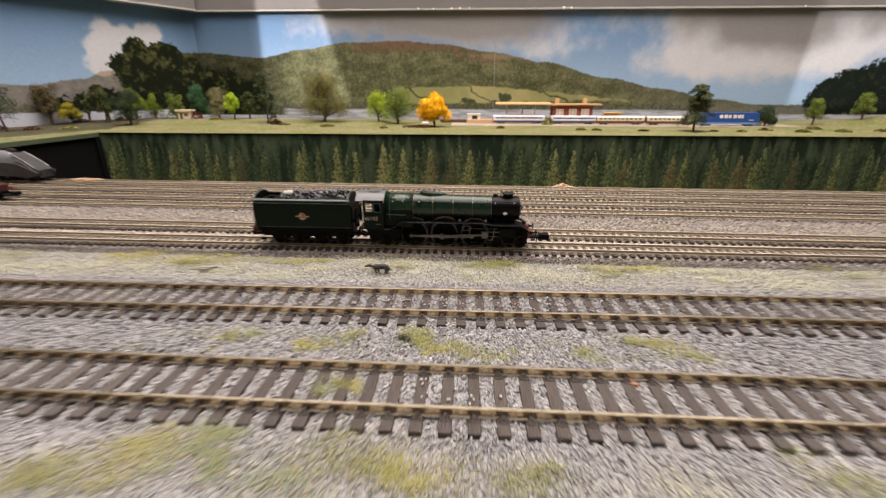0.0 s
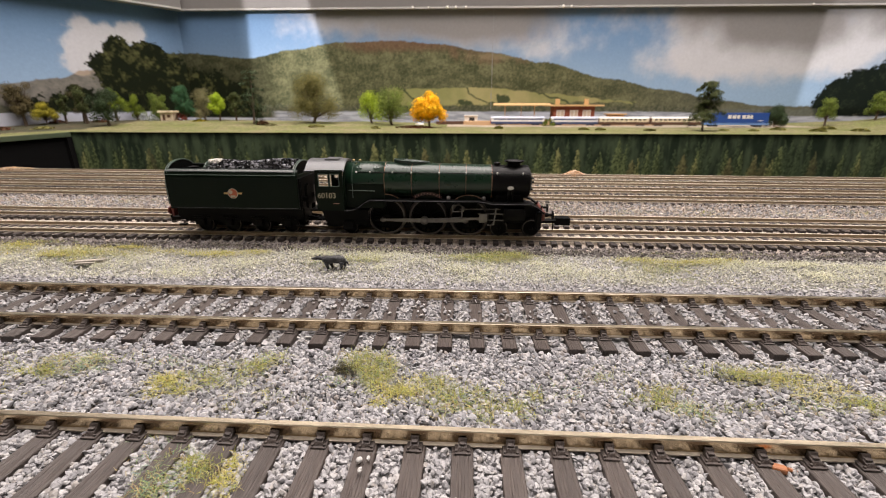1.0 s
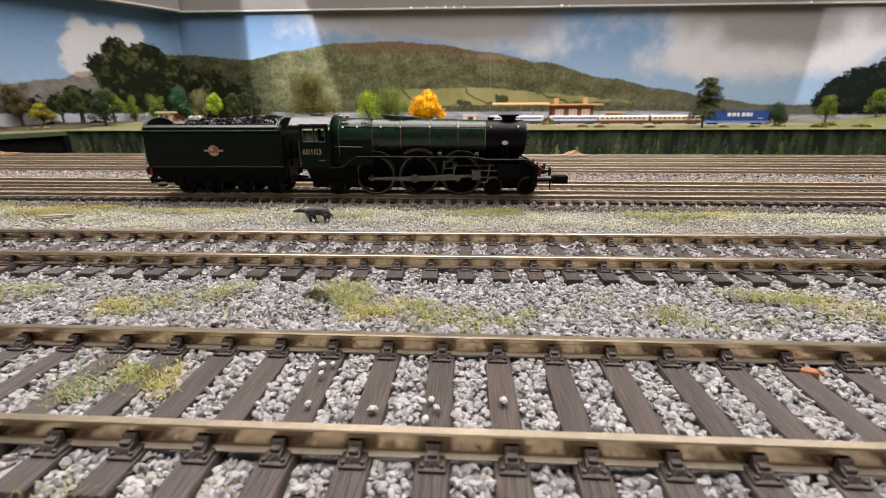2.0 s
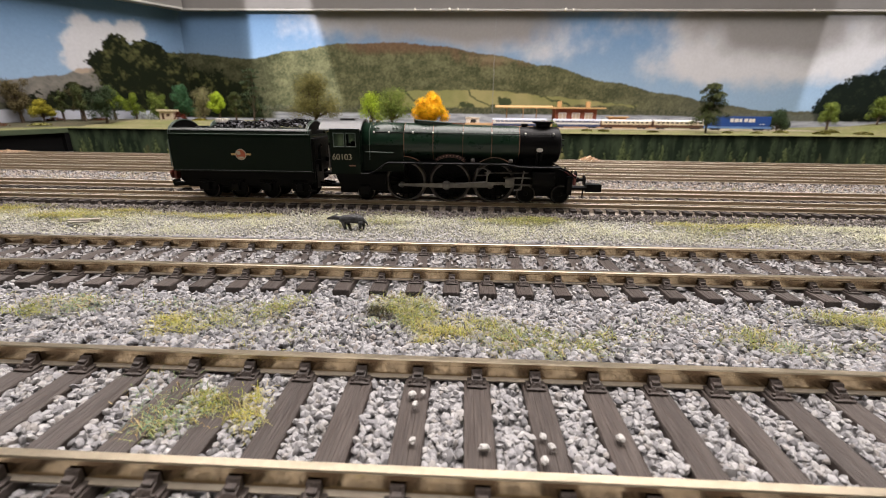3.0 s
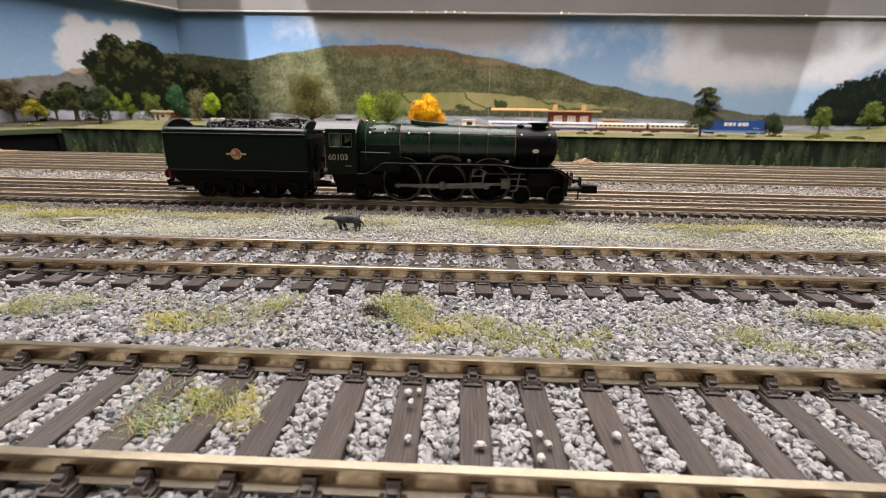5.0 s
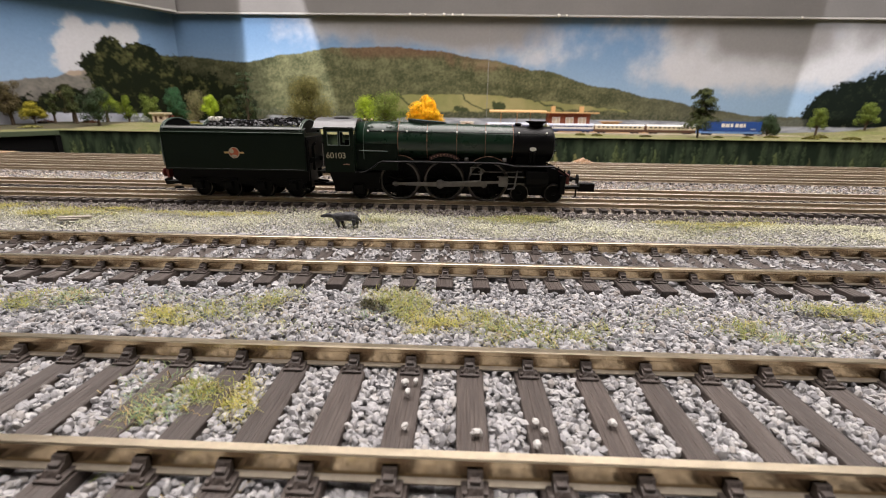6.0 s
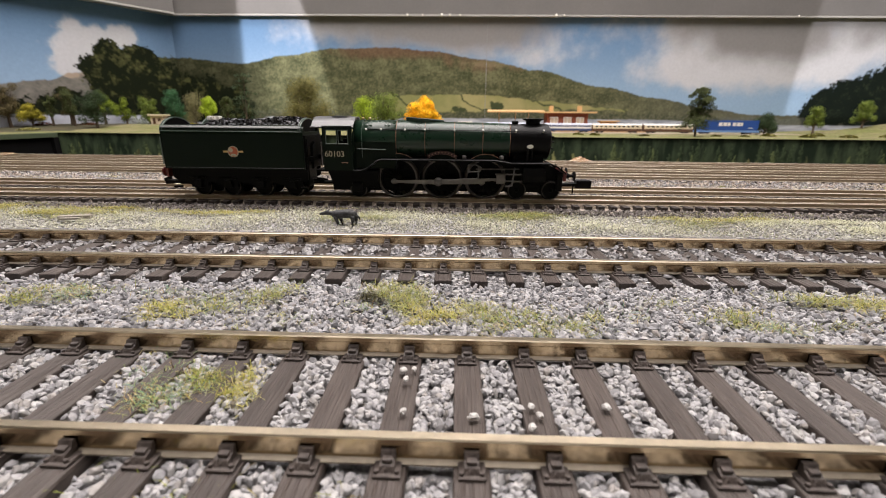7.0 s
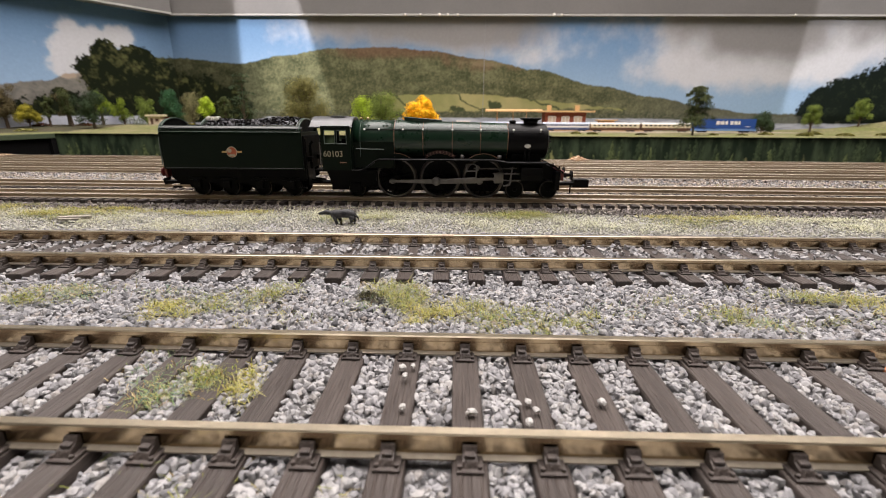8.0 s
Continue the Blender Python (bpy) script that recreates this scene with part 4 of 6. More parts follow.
    for n, x in enumerate((-1.37, 0.15, 1.63)):
        for s in (-1, 1):
            w = spoked_wheel(P, x, s * 0.47, 0.685, 18, s, "driving_wheel")
            a = (0.0, 0.0, 0.0)[n]
            bm = turned(B(), [(0.02, 0.0), (0.1, 0.0), (0.1, 0.14), (0.05, 0.17)], (x - 0.12, s * 0.5, 0.58), (0, s, 0), 14)
            part("crank_pin", bm, M["steel"], w)
            arc = [(x + 0.58 * math.cos(0.15 + 0.9 * i / 8), 0.685 + 0.58 * math.sin(0.15 + 0.9 * i / 8)) for i in range(9)]
            ya, yb = sorted((s * 0.49, s * 0.535))
            part("balance_weight", prism(B(), arc, ya, yb), M["black"], w)
    for s in (-1, 1):
        ya, yb = sorted((s * 0.62, s * 0.66))
        part("coupling_rod", prism(B(), [(-1.6, 0.54), (0.0, 0.5), (1.62, 0.54), (1.62, 0.62), (0.03, 0.66), (-1.6, 0.62)], ya, yb), M["steel"], P, "dull steel coupling rod")
        ya, yb = sorted((s * 0.70, s * 0.74))
        part("connecting_rod", prism(B(), [(-0.1, 0.52), (2.0, 0.66), (2.0, 0.74), (-0.1, 0.68), (-0.14, 0.6)], ya, yb), M["steel"], P, "dull steel connecting rod")
        bm = turned(B(), [(0.02, 0), (0.15, 0), (0.15, 0.1), (0.08, 0.14), (0.02, 0.15)], (0.03, s * 0.66, 0.6), (0, s, 0), 16)
        part("big_end", bm, M["steel"], P, smooth=False)
        ya, yb = sorted((s * 0.70, s * 0.76))
        bm = B()
        box(bm, 1.95, 2.9, ya, yb, 0.86, 0.9), box(bm, 1.95, 2.9, ya, yb, 0.64, 0.67)
        part("slide_bars", bm, M["steel"], P)
        bm = box(B(), 2.0, 2.3, ya, yb, 0.55, 0.92, 0.02)
        part("crosshead", bm, M["steel"], P)
        # link gear: a bright open box link with rods
        bm = B()
        for p, q in (((1.05, 0.95), (1.05, 1.25)), ((1.05, 1.25), (1.28, 1.27)), ((1.28, 1.27), (1.48, 1.15)), ((1.48, 1.15), (1.42, 0.98)), ((1.05, 0.97), (1.42, 0.98)), ((1.40, 1.2), (1.38, 0.66)), ((0.3, 0.66), (1.38, 0.74))):
            rod(bm, (p[0], s * 0.78, p[1]), (q[0], s * 0.78, q[1]), 0.03, 0.03, 6)
        part("expansion_link", bm, M["steel"], P, "bright open valve gear link")
        bm = tube(B(), [(1.3, s * 0.78, 1.08), (2.75, s * 0.78, 1.1)], 0.028, 6)
        part("radius_rod", bm, M["steel"], P)
        bm = tube(B(), [(2.6, s * 0.8, 1.16), (2.52, s * 0.8, 0.5), (2.3, s * 0.8, 0.48)], 0.028, 6)
        part("combination_lever", bm, M["steel"], P)
        bm = prism_x(B(), [(s * 0.45, 0.6), (s * 0.8, 0.58), (s * 0.93, 0.68), (s * 0.95, 0.85), (s * 0.93, 1.12), (s * 0.82, 1.2), (s * 0.45, 1.2)], 2.88, 3.58)
        part("cylinder", bm, M["black"], P, "black cylinder block")
        bm = rod(B(), (3.58, s * 0.72, 0.82), (3.63, s * 0.72, 0.82), 0.2, 0.18, 16)
        part("cylinder_cover", bm, M["black"], P)
        for x in (-0.1 + 1.0, 2.15):
            bm = turned(B(), [(0.07, 0), (0.08, 0.08), (0.06, 0.12), (0.02, 0.13)], (x, s * 0.72, 1.48), (0, 0, 1), 10)
            part("lubricator", bm, M["steel"], P, "small bright lubricator")
        bm = tube(B(), [(3.02, s * 0.56, 1.36), (3.02, s * 0.6, 1.8)], 0.035, 6)
        tube(bm, [(3.16, s * 0.56, 1.36), (3.16, s * 0.6, 1.8)], 0.035, 6)
        part("steam_pipe", bm, M["smokebox"], P)
        bm = turned(B(), [(0.11, 0), (0.11, 0.02), (0.02, 0.022)], (3.09, s * 0.595, 1.9), (0, s, 0), 16)
        for v in bm.verts:
            v.co.z = 1.9 + (v.co.z - 1.9) * 0.6
        part("oval_plate", bm, M["white"], P, "small pale oval plate")
        for x, r in ((2.73, 0.32), (3.89, 0.32)):
            plain_wheel(P, x, s * 0.46, r, s, "bogie_wheel")
        plain_wheel(P, -2.75, s * 0.46, 0.3, s, "trailing_wheel")
        ya, yb = sorted((s * 0.6, s * 0.7))
        part("trailing_frame", prism(B(), [(-3.75, 0.95), (-2.0, 0.95), (-2.05, 0.6), (-2.4, 0.4), (-3.1, 0.38), (-3.6, 0.5)], ya, yb), M["black"], P)
        ya, yb = sorted((s * 0.68, s * 0.78))
        part("axlebox", box(B(), -2.93, -2.57, ya, yb, 0.22, 0.55, 0.03), M["black"], P)
        part("front_step", box(B(), 4.02, 4.2, *sorted((s * 0.6, s * 0.85)), 0.35, 0.98, 0.02), M["black"], P)
        bm = turned(B(), [(0.09, 0), (0.09, 0.16), (0.05, 0.17), (0.05, 0.3), (0.17, 0.31), (0.17, 0.35), (0.05, 0.37)], (4.3, s * 0.58, 0.84), (1, 0, 0), 16)
        part("buffer", bm, M["black"], P, "black round buffer")
    part("bogie_frame", box(B(), 2.6, 4.05, -0.36, 0.36, 0.25, 0.55, 0.03), M["black"], P)
    part("buffer_beam", box(B(), 4.22, 4.32, -0.82, 0.82, 0.68, 1.02, 0.01), M["red"], P, "red buffer beam")
    bm = prism(B(), [(4.3, 0.5), (4.85, 0.52), (4.85, 0.62), (5.36, 0.62), (5.36, 0.36), (4.82, 0.36), (4.8, 0.44), (4.3, 0.42)], -0.2, 0.2)
    rod(bm, (4.78, 0, 0.5), (4.78, 0, 0.12), 0.03, 0.025, 6)
    part("coupling", bm, M["black"], P, "square black plastic coupling")
    bm = tube(B(), [(4.34, 0.1, 0.95), (4.42, 0.1, 0.8), (4.45, 0.05, 0.66)], 0.03, 6)
    part("coupling_hook", bm, M["red"], P, "red screw coupling")
    for y in (-0.5, 0.5):
        part("lamp_iron", box(B(), 4.2, 4.24, y - 0.03, y + 0.03, 1.0, 1.18), M["black"], P)


build_loco()


def build_tender():
    P = tender
    o = 7.0  # parts are given along the locomotive's own line
    def X(v): return v + o
    # body with curved-in upper edge
    pts = [(-0.88, 0.97), (-0.9, 1.0), (-0.9, 2.2), (-0.88, 2.33), (-0.83, 2.42), (-0.76, 2.47), (-0.7, 2.48), (-0.7, 2.3), (0.7, 2.3), (0.7, 2.48), (0.76, 2.47), (0.83, 2.42), (0.88, 2.33), (0.9, 2.2), (0.9, 1.0), (0.88, 0.97)]
    part("body", prism_x(B(), pts, X(-9.3), X(-4.46)), M["green"], P, "dark green tender body")
    for s in (-1, 1):
        bm = tube(B(), [(X(-9.28), s * 0.735, 2.49), (X(-4.6), s * 0.735, 2.49)], 0.025, 6)
        part("top_rail", bm, M["lip"], P, "top edge painted paler for its sheen")
        c = [(0.86, 2.415), (0.84, 2.44), (0.77, 2.487), (0.69, 2.5), (0.69, 2.46), (0.76, 2.45), (0.82, 2.4)]
        part("top_lip", prism_x(B(), [(s * y, z) for y, z in c], X(-9.29), X(-4.56)), M["lip"], P, "turned-in upper edge painted paler for its sheen")
        bm = tube(B(), [(X(-9.28), s * 0.905, 2.31), (X(-4.5), s * 0.905, 2.31)], 0.012, 5)
        part("beading", bm, M["edge"], P)
        bm = tube(B(), [(X(-9.25), s * 0.905, 1.03), (X(-4.5), s * 0.905, 1.03)], 0.009, 5)
        part("beading", bm, M["dark_grey"], P)
    for x0, x1 in ((-9.31, -9.24), (-4.62, -4.55)):
        c = [(0.86 * math.cos(math.pi * i / 20), 2.28 + 0.46 * math.sin(math.pi * i / 20)) for i in range(21)]
        pl = part("end_plate", prism_x(B(), c, X(x0), X(x1)), M["black"], P, "arched black end plate")
        bm = tube(B(), [(X(x1), y, z) for y, z in c], 0.022, 6)
        tube(bm, [(X(x0), y, z) for y, z in c], 0.022, 6)
        part("rim", bm, M["edge"], pl)
    # rounded corner piece at the front upper edge
    part("front_panel", box(B(), X(-4.5), X(-4.4), -0.86, 0.86, 0.97, 2.2, 0.03), M["black"], P)
    part("tank_top", box(B(), X(-9.2), X(-8.0), -0.68, 0.68, 2.3, 2.34), M["black"], P)
    bm = turned(B(), [(0.16, 0), (0.16, 0.1), (0.19, 0.11), (0.19, 0.14), (0.05, 0.17)], (X(-8.75), 0, 2.34), (0, 0, 1), 18)
    part("filler_cap", bm, M["black"], P, smooth=False)
    bm = tube(B(), [(X(-8.02), 0.6 * math.cos(math.pi * i / 12), 2.3 + 0.42 * math.sin(math.pi * i / 12)) for i in range(13)], 0.03, 6)
    prism_x(bm, [(0.58 * math.cos(math.pi * i / 12), 2.3 + 0.4 * math.sin(math.pi * i / 12)) for i in range(13)], X(-8.02), X(-7.98))
    part("coal_plate", bm, M["edge"], P, "pale arched coal bulkhead")
    # coal load
    rng = random.Random(5)
    bm = B()
    for _ in range(1700):
        x, y = rng.uniform(-7.9, -4.72), rng.uniform(-0.62, 0.62)
        base = 2.46 + 0.27 * math.cos(y * 1.9) * min(1, (x + 8.1) / 0.5) * (0.9 + 0.2 * math.sin(x * 2.1))
        s = rng.uniform(0.022, 0.055)
        chip(bm, rng, X(x), y, base + rng.uniform(-0.03, 0.03), s)
    box(bm, X(-7.9), X(-4.7), -0.64, 0.64, 2.3, 2.5)
    part("coal", bm, M["coal"], P, "heap of shiny black coal, some lumps painted pale as glints")
    bm = B()
    for _ in range(34):
        chip(bm, rng, X(-7.85) + rng.uniform(0, 0.42), rng.uniform(-0.5, 0.0), 2.7 + rng.uniform(-0.05, 0.06), rng.uniform(0.03, 0.075))
    part("pale_lump", bm, M["white"], P, "cluster of pale lumps on the coal")
    # emblem: a roundel with side bars, drawn as plain shapes
    e = part("emblem", box(B(), X(-7.21), X(-6.53), -0.906, -0.902, 1.625, 1.685), M["gold"], P, "gold and red roundel emblem")
    bm = turned(B(), [(0.185, 0), (0.185, 0.006), (0.02, 0.007)], (X(-6.87), -0.904, 1.65), (0, -1, 0), 28)
    part("roundel", bm, M["cream"], e)
    bm = turned(B(), [(0.158, 0), (0.158, 0.004), (0.02, 0.005)], (X(-6.87), -0.911, 1.65), (0, -1, 0), 28)
    part("roundel_centre", bm, M["orange_red"], e)
    bm = turned(B(), [(0.072, 0), (0.072, 0.003), (0.02, 0.004)], (X(-6.94), -0.916, 1.70), (0, -1, 0), 16)
    box(bm, X(-6.96), X(-6.78), -0.92, -0.915, 1.515, 1.58)
    part("roundel_mark", bm, M["cream"], e)
    # underframe
    for s in (-1, 1):
        low = [(-9.2, 0.97), (-4.45, 0.97), (-4.45, 0.62), (-4.7, 0.5)]
        for x in (-5.0, -6.1, -7.25, -8.3):
            low += [(x + 0.33, 0.48), (x + 0.28, 0.3), (x - 0.28, 0.3), (x - 0.33, 0.48)]
        low += [(-9.0, 0.5), (-9.2, 0.65)]
        ya, yb = sorted((s * 0.66, s * 0.72))
        part("side_frame", prism(B(), [(X(a), z) for a, z in low], ya, yb), M["black"], P, "black outside frame")
        for x in (-5.0, -6.1, -7.25, -8.3):
            plain_wheel(P, X(x), s * 0.46, 0.33, s, "tender_wheel")
            bm = box(B(), X(x - 0.12), X(x + 0.12), *sorted((s * 0.7, s * 0.82)), 0.3, 0.56, 0.02)
            box(bm, X(x - 0.3), X(x + 0.3), *sorted((s * 0.72, s * 0.78)), 0.58, 0.66, 0.015)
            part("axlebox", bm, M["black"], P)
        bm = tube(B(), [(X(-9.33), s * 0.88, 2.1), (X(-9.36), s * 0.86, 1.15)], 0.02, 6)
        part("rear_handrail", bm, M["edge"], P)
        bm = tube(B(), [(X(-4.36), s * 0.86, 1.0), (X(-4.36), s * 0.86, 2.1)], 0.02, 6)
        part("front_handrail", bm, M["black"], P)
        bm = turned(B(), [(0.09, 0), (0.09, 0.12), (0.05, 0.13), (0.05, 0.2), (0.16, 0.21), (0.16, 0.25), (0.05, 0.27)], (X(-9.32), s * 0.58, 0.82), (-1, 0, 0), 16)
        part("buffer", bm, M["red"], P, "dull red round buffer")
        part("step", box(B(), X(-4.7), X(-4.45), *sorted((s * 0.7, s * 0.86)), 0.3, 0.36), M["black"], P)
        part("step", box(B(), X(-9.15), X(-8.9), *sorted((s * 0.7, s * 0.86)), 0.3, 0.36), M["black"], P)
    part("frame_block", box(B(), X(-9.2), X(-4.5), -0.4, 0.4, 0.35, 0.99, 0.02), M["black"], P)
    part("buffer_beam", box(B(), X(-9.36), X(-9.28), -0.82, 0.82, 0.66, 0.98, 0.01), M["red"], P, "dull red buffer beam")
    part("coupling", prism(B(), [(X(-9.3), 0.45), (X(-9.85), 0.45), (X(-9.85), 0.55), (X(-9.95), 0.5), (X(-9.9), 0.3), (X(-9.3), 0.36)], -0.16, 0.16), M["black"], P)
    bm = tube(B(), [(X(-4.45), -0.2, 0.55), (X(-4.05), -0.2, 0.5)], 0.04, 6)
    tube(bm, [(X(-4.45), 0.2, 0.55), (X(-4.05), 0.2, 0.5)], 0.04, 6)
    box(bm, X(-4.46), X(-3.7), -0.18, 0.18, 0.4, 0.48)
    part("drawbar", bm, M["black"], P)
    for y in (-0.55, 0.5):
        bm = tube(B(), [(X(-4.3), y, 1.0), (X(-4.3), y, 1.9), (X(-4.2), y, 2.0)], 0.05, 6)
        part("front_pipe", bm, M["black"], P)
        part("front_box", box(B(), X(-4.4), X(-4.22), y - 0.15, y + 0.15, 1.3, 1.5, 0.02), M["black"], P)


build_tender()


def sit_low(ob):
    """Lowers the bodywork on its wheels; what lies below the axles stays."""
    for o in ob.children:
        if "wheel" in o.name:
            continue
        for q in (o, *o.children):
            if q.name.startswith("running_number"):
                q.location.z -= 0.11 * CM
                continue
            for v in q.data.vertices:
                v.co.z -= 0.11 * CM * min(1.0, max(0.0, (v.co.z / CM - 0.9) / 0.6))


sit_low(loco)
sit_low(tender)

# ---- other stock on the yard ----
def streamliner():
    o = thing("streamlined_locomotive", -35.5, 22.56, 0.13, -1.4, "silver grey streamlined model locomotive at the board edge", "locomotive")
    bm = B()
    secs = []
    for x, top, half in ((0.0, 0.75, 0.55), (-0.25, 1.05, 0.72), (-0.9, 1.5, 0.78), (-1.7, 2.05, 0.8), (-2.4, 2.4, 0.8), (-3.2, 2.55, 0.8), (-9.5, 2.6, 0.8)):
        n = 14
        ring = [bm.verts.new((x, -half, 0.62))]
        for i in range(n + 1):
            a = math.pi * i / n
            ring.append(bm.verts.new((x, -half * math.cos(a), 0.62 + (top - 0.62) * math.sin(a) ** 0.6)))
        ring.append(bm.verts.new((x, half, 0.62)))
        secs.append(ring)
    for p, q in zip(secs, secs[1:]):
        for i in range(len(p) - 1):
            bm.faces.new((p[i], p[i + 1], q[i + 1], q[i]))
    bm.faces.new(secs[0]), bm.faces.new(secs[-1])
    bmesh.ops.remove_doubles(bm, verts=bm.verts[:], dist=1e-4)
    bmesh.ops.recalc_face_normals(bm, faces=bm.faces[:])
    part("casing", bm, M["silver"], o, "smooth silver grey wedge fronted casing", smooth=True)
    for s in (-1, 1):
        ya, yb = sorted((s * 0.8, s * 0.86))
        part("valance", prism(B(), [(0.02, 0.5), (0.0, 0.75), (-0.8, 1.15), (-1.7, 1.52), (-3.0, 1.62), (-9.5, 1.62), (-9.5, 0.7), (-4.2, 0.7), (-3.6, 0.45), (-2.2, 0.4), (-0.6, 0.35)], ya, yb), M["dark_grey"], o, "charcoal curved side valance")
        part("front_wing", prism(B(), [(0.02, 0.78), (-0.5, 1.08), (-1.25, 1.62), (-1.6, 1.7), (-2.2, 1.5), (-1.0, 1.0)], *sorted((s * 0.76, s * 0.82))), M["dark_grey"], o)
        for x, r in ((-1.0, 0.32), (-2.2, 0.32), (-3.6, 0.68), (-5.1, 0.68), (-6.6, 0.68), (-8.2, 0.35)):
            plain_wheel(o, x, s * 0.46, r, s, "wheel")
        bm = turned(B(), [(0.08, 0), (0.05, 0.2), (0.16, 0.22), (0.14, 0.27)], (0.0, s * 0.55, 0.82), (1, 0, 0), 14)
        part("buffer", bm, M["dark_grey"], o)
    part("front_panel", prism_x(B(), [(-0.62, 0.3), (0.62, 0.3), (0.62, 0.95), (-0.62, 0.95)], 0.0, 0.06), M["dark_grey"], o)
    part("chimney", box(B(), -3.0, -2.3, -0.16, 0.16, 2.4, 2.68, 0.05), M["dark_grey"], o)
    part("nose_stripe", prism(B(), [(0.05, 0.8), (-0.25, 1.1), (-0.9, 1.56), (-1.7, 2.1), (-2.2, 2.36), (-2.0, 2.2), (-0.9, 1.4), (-0.1, 0.8)], -0.66, 0.66), M["dark_grey"], o)
    for s in (-1, 1):
        bm = tube(B(), [(-2.25, s * 0.6, 2.42), (-1.7, s * 0.66, 2.13), (-0.9, s * 0.67, 1.58), (-0.25, s * 0.67, 1.12)], 0.02, 6)
        part("nose_line", bm, M["white"], o, "thin white line along the nose")
        bm = tube(B(), [(-9.4, s * 0.865, 1.64), (-3.0, s * 0.865, 1.64), (-1.7, s * 0.865, 1.54), (-0.8, s * 0.865, 1.17), (-0.05, s * 0.865, 0.78)], 0.025, 6)
        part("valance_line", bm, M["silver"], o)
    part("frame", box(B(), -9.4, -0.3, -0.38, 0.38, 0.3, 0.7), M["black"], o)


streamliner()


def red_wagon():
    o = thing("red_wagon", -35.5, 15.3, 0.13, -1.4, "dark red model wagon with black coupling on the yard", "wagon")
    part("body", box(B(), -4.5, 3.6, -0.72, 0.72, 0.55, 1.1, 0.08), M["wagon_red"], o)
    part("frame", box(B(), -4.4, 3.7, -0.55, 0.55, 0.35, 0.6, 0.03), M["black"], o)
    part("bonnet", box(B(), -4.0, 2.6, -0.4, 0.4, 1.25, 1.6, 0.1), M["black"], o)
    for s in (-1, 1):
        for x in (-3.4, -1.0, 1.4, 2.9):
            plain_wheel(o, x, s * 0.46, 0.3, s, "wheel")
        bm = turned(B(), [(0.08, 0), (0.05, 0.2), (0.15, 0.22), (0.14, 0.26)], (3.7, s * 0.55, 0.75), (1, 0, 0), 14)
        part("buffer", bm, M["red"], o)
    part("coupling", prism(B(), [(3.6, 0.42), (4.5, 0.42), (4.5, 0.62), (5.0, 0.62), (5.0, 0.34), (3.6, 0.34)], -0.2, 0.2), M["black"], o)


red_wagon()


def heap(x, y, w, d, h, count, seed, label):
    rng = random.Random(seed)
    bm = B()
    for _ in range(count):
        a, r = rng.uniform(0, 2 * math.pi), math.sqrt(rng.random())
        u, v = r * math.cos(a), r * math.sin(a)
        chip(bm, rng, u * w, v * d, max(0, h * (1 - r)) * rng.uniform(0.4, 1.05) + 0.02, rng.uniform(0.05, 0.13))
    solid("crumb_heap", bm, M["cork"], label, "heap", kind="stuff", x=x, y=y, z=-0.02)


heap(9.6, 22.25, 0.8, 0.32, 0.36, 170, 3, "small heap of tan cork crumbs by the board edge")
heap(-32.6, 23.2, 1.6, 0.3, 0.16, 150, 4, "low spill of pale cork crumbs by the board edge")

# small dark animal figure, kept as one plain shape
def limb(bm, pts, radii, seg=10):
    """A soft limb along points."""
    rings = []
    for i, (p, r) in enumerate(zip(pts, radii)):
        p = Vector(p)
        d = Vector(pts[min(i + 1, len(pts) - 1)]) - Vector(pts[max(i - 1, 0)])
        _, a, b = frame_of(d)
        rings.append([bm.verts.new(p + r * (a * math.cos(2 * math.pi * k / seg) + b * math.sin(2 * math.pi * k / seg))) for k in range(seg)])
    for p, q in zip(rings, rings[1:]):
        for k in range(seg):
            bm.faces.new((p[k], p[(k + 1) % seg], q[(k + 1) % seg], q[k]))
    bm.faces.new(list(reversed(rings[0]))), bm.faces.new(rings[-1])
    return bm


bm = B()
limb(bm, [(0.5, 0, 0.3), (0.42, 0, 0.35), (0.28, 0, 0.385), (0.1, 0, 0.37), (-0.08, 0, 0.345), (-0.2, 0, 0.36)], [0.06, 0.122, 0.135, 0.118, 0.138, 0.09])
limb(bm, [(-0.14, 0, 0.37), (-0.28, 0, 0.385), (-0.38, 0, 0.4), (-0.47, 0, 0.375), (-0.58, 0, 0.355)], [0.08, 0.062, 0.068, 0.05, 0.028])
limb(bm, [(-0.35, 0.05, 0.44), (-0.29, 0.06, 0.48)], [0.03, 0.01], 6)
for x0, xm, x1, y in ((-0.1, -0.06, -0.02, -0.07), (-0.04, 0.03, 0.07, 0.07), (0.4, 0.4, 0.36, -0.07), (0.42, 0.47, 0.44, 0.07)):
    limb(bm, [(x0, y * 0.8, 0.33), (xm, y, 0.17), (x1, y, 0.03), (x1 - 0.07, y, 0.0)], [0.085, 0.05, 0.036, 0.025], 8)
limb(bm, [(0.5, 0, 0.33), (0.57, 0, 0.28), (0.6, 0, 0.2)], [0.045, 0.028, 0.015], 8)
solid("figurine", bm, M["figure"], "small dark grey model figure standing on the gravel", "figurine", x=-2.42, y=3.9, z=-0.19, rz=-4, smooth=True)
bm = box(B(), -0.42, 0.42, -0.08, 0.08, 0, 0.1, 0.02)
box(bm, -0.35, 0.2, -0.17, -0.085, 0, 0.06, 0.012)
solid("wood_sliver", bm, shader("weathered_wood_sliver", (0.36, 0.33, 0.28), 0.8, 0, 0.3, 500, 0.3, 2500, (0.2, 0.18, 0.15), 0.6), "short weathered wooden sliver lying on the gravel", "sliver", x=-10.15, y=3.85, z=-0.05, rz=14)
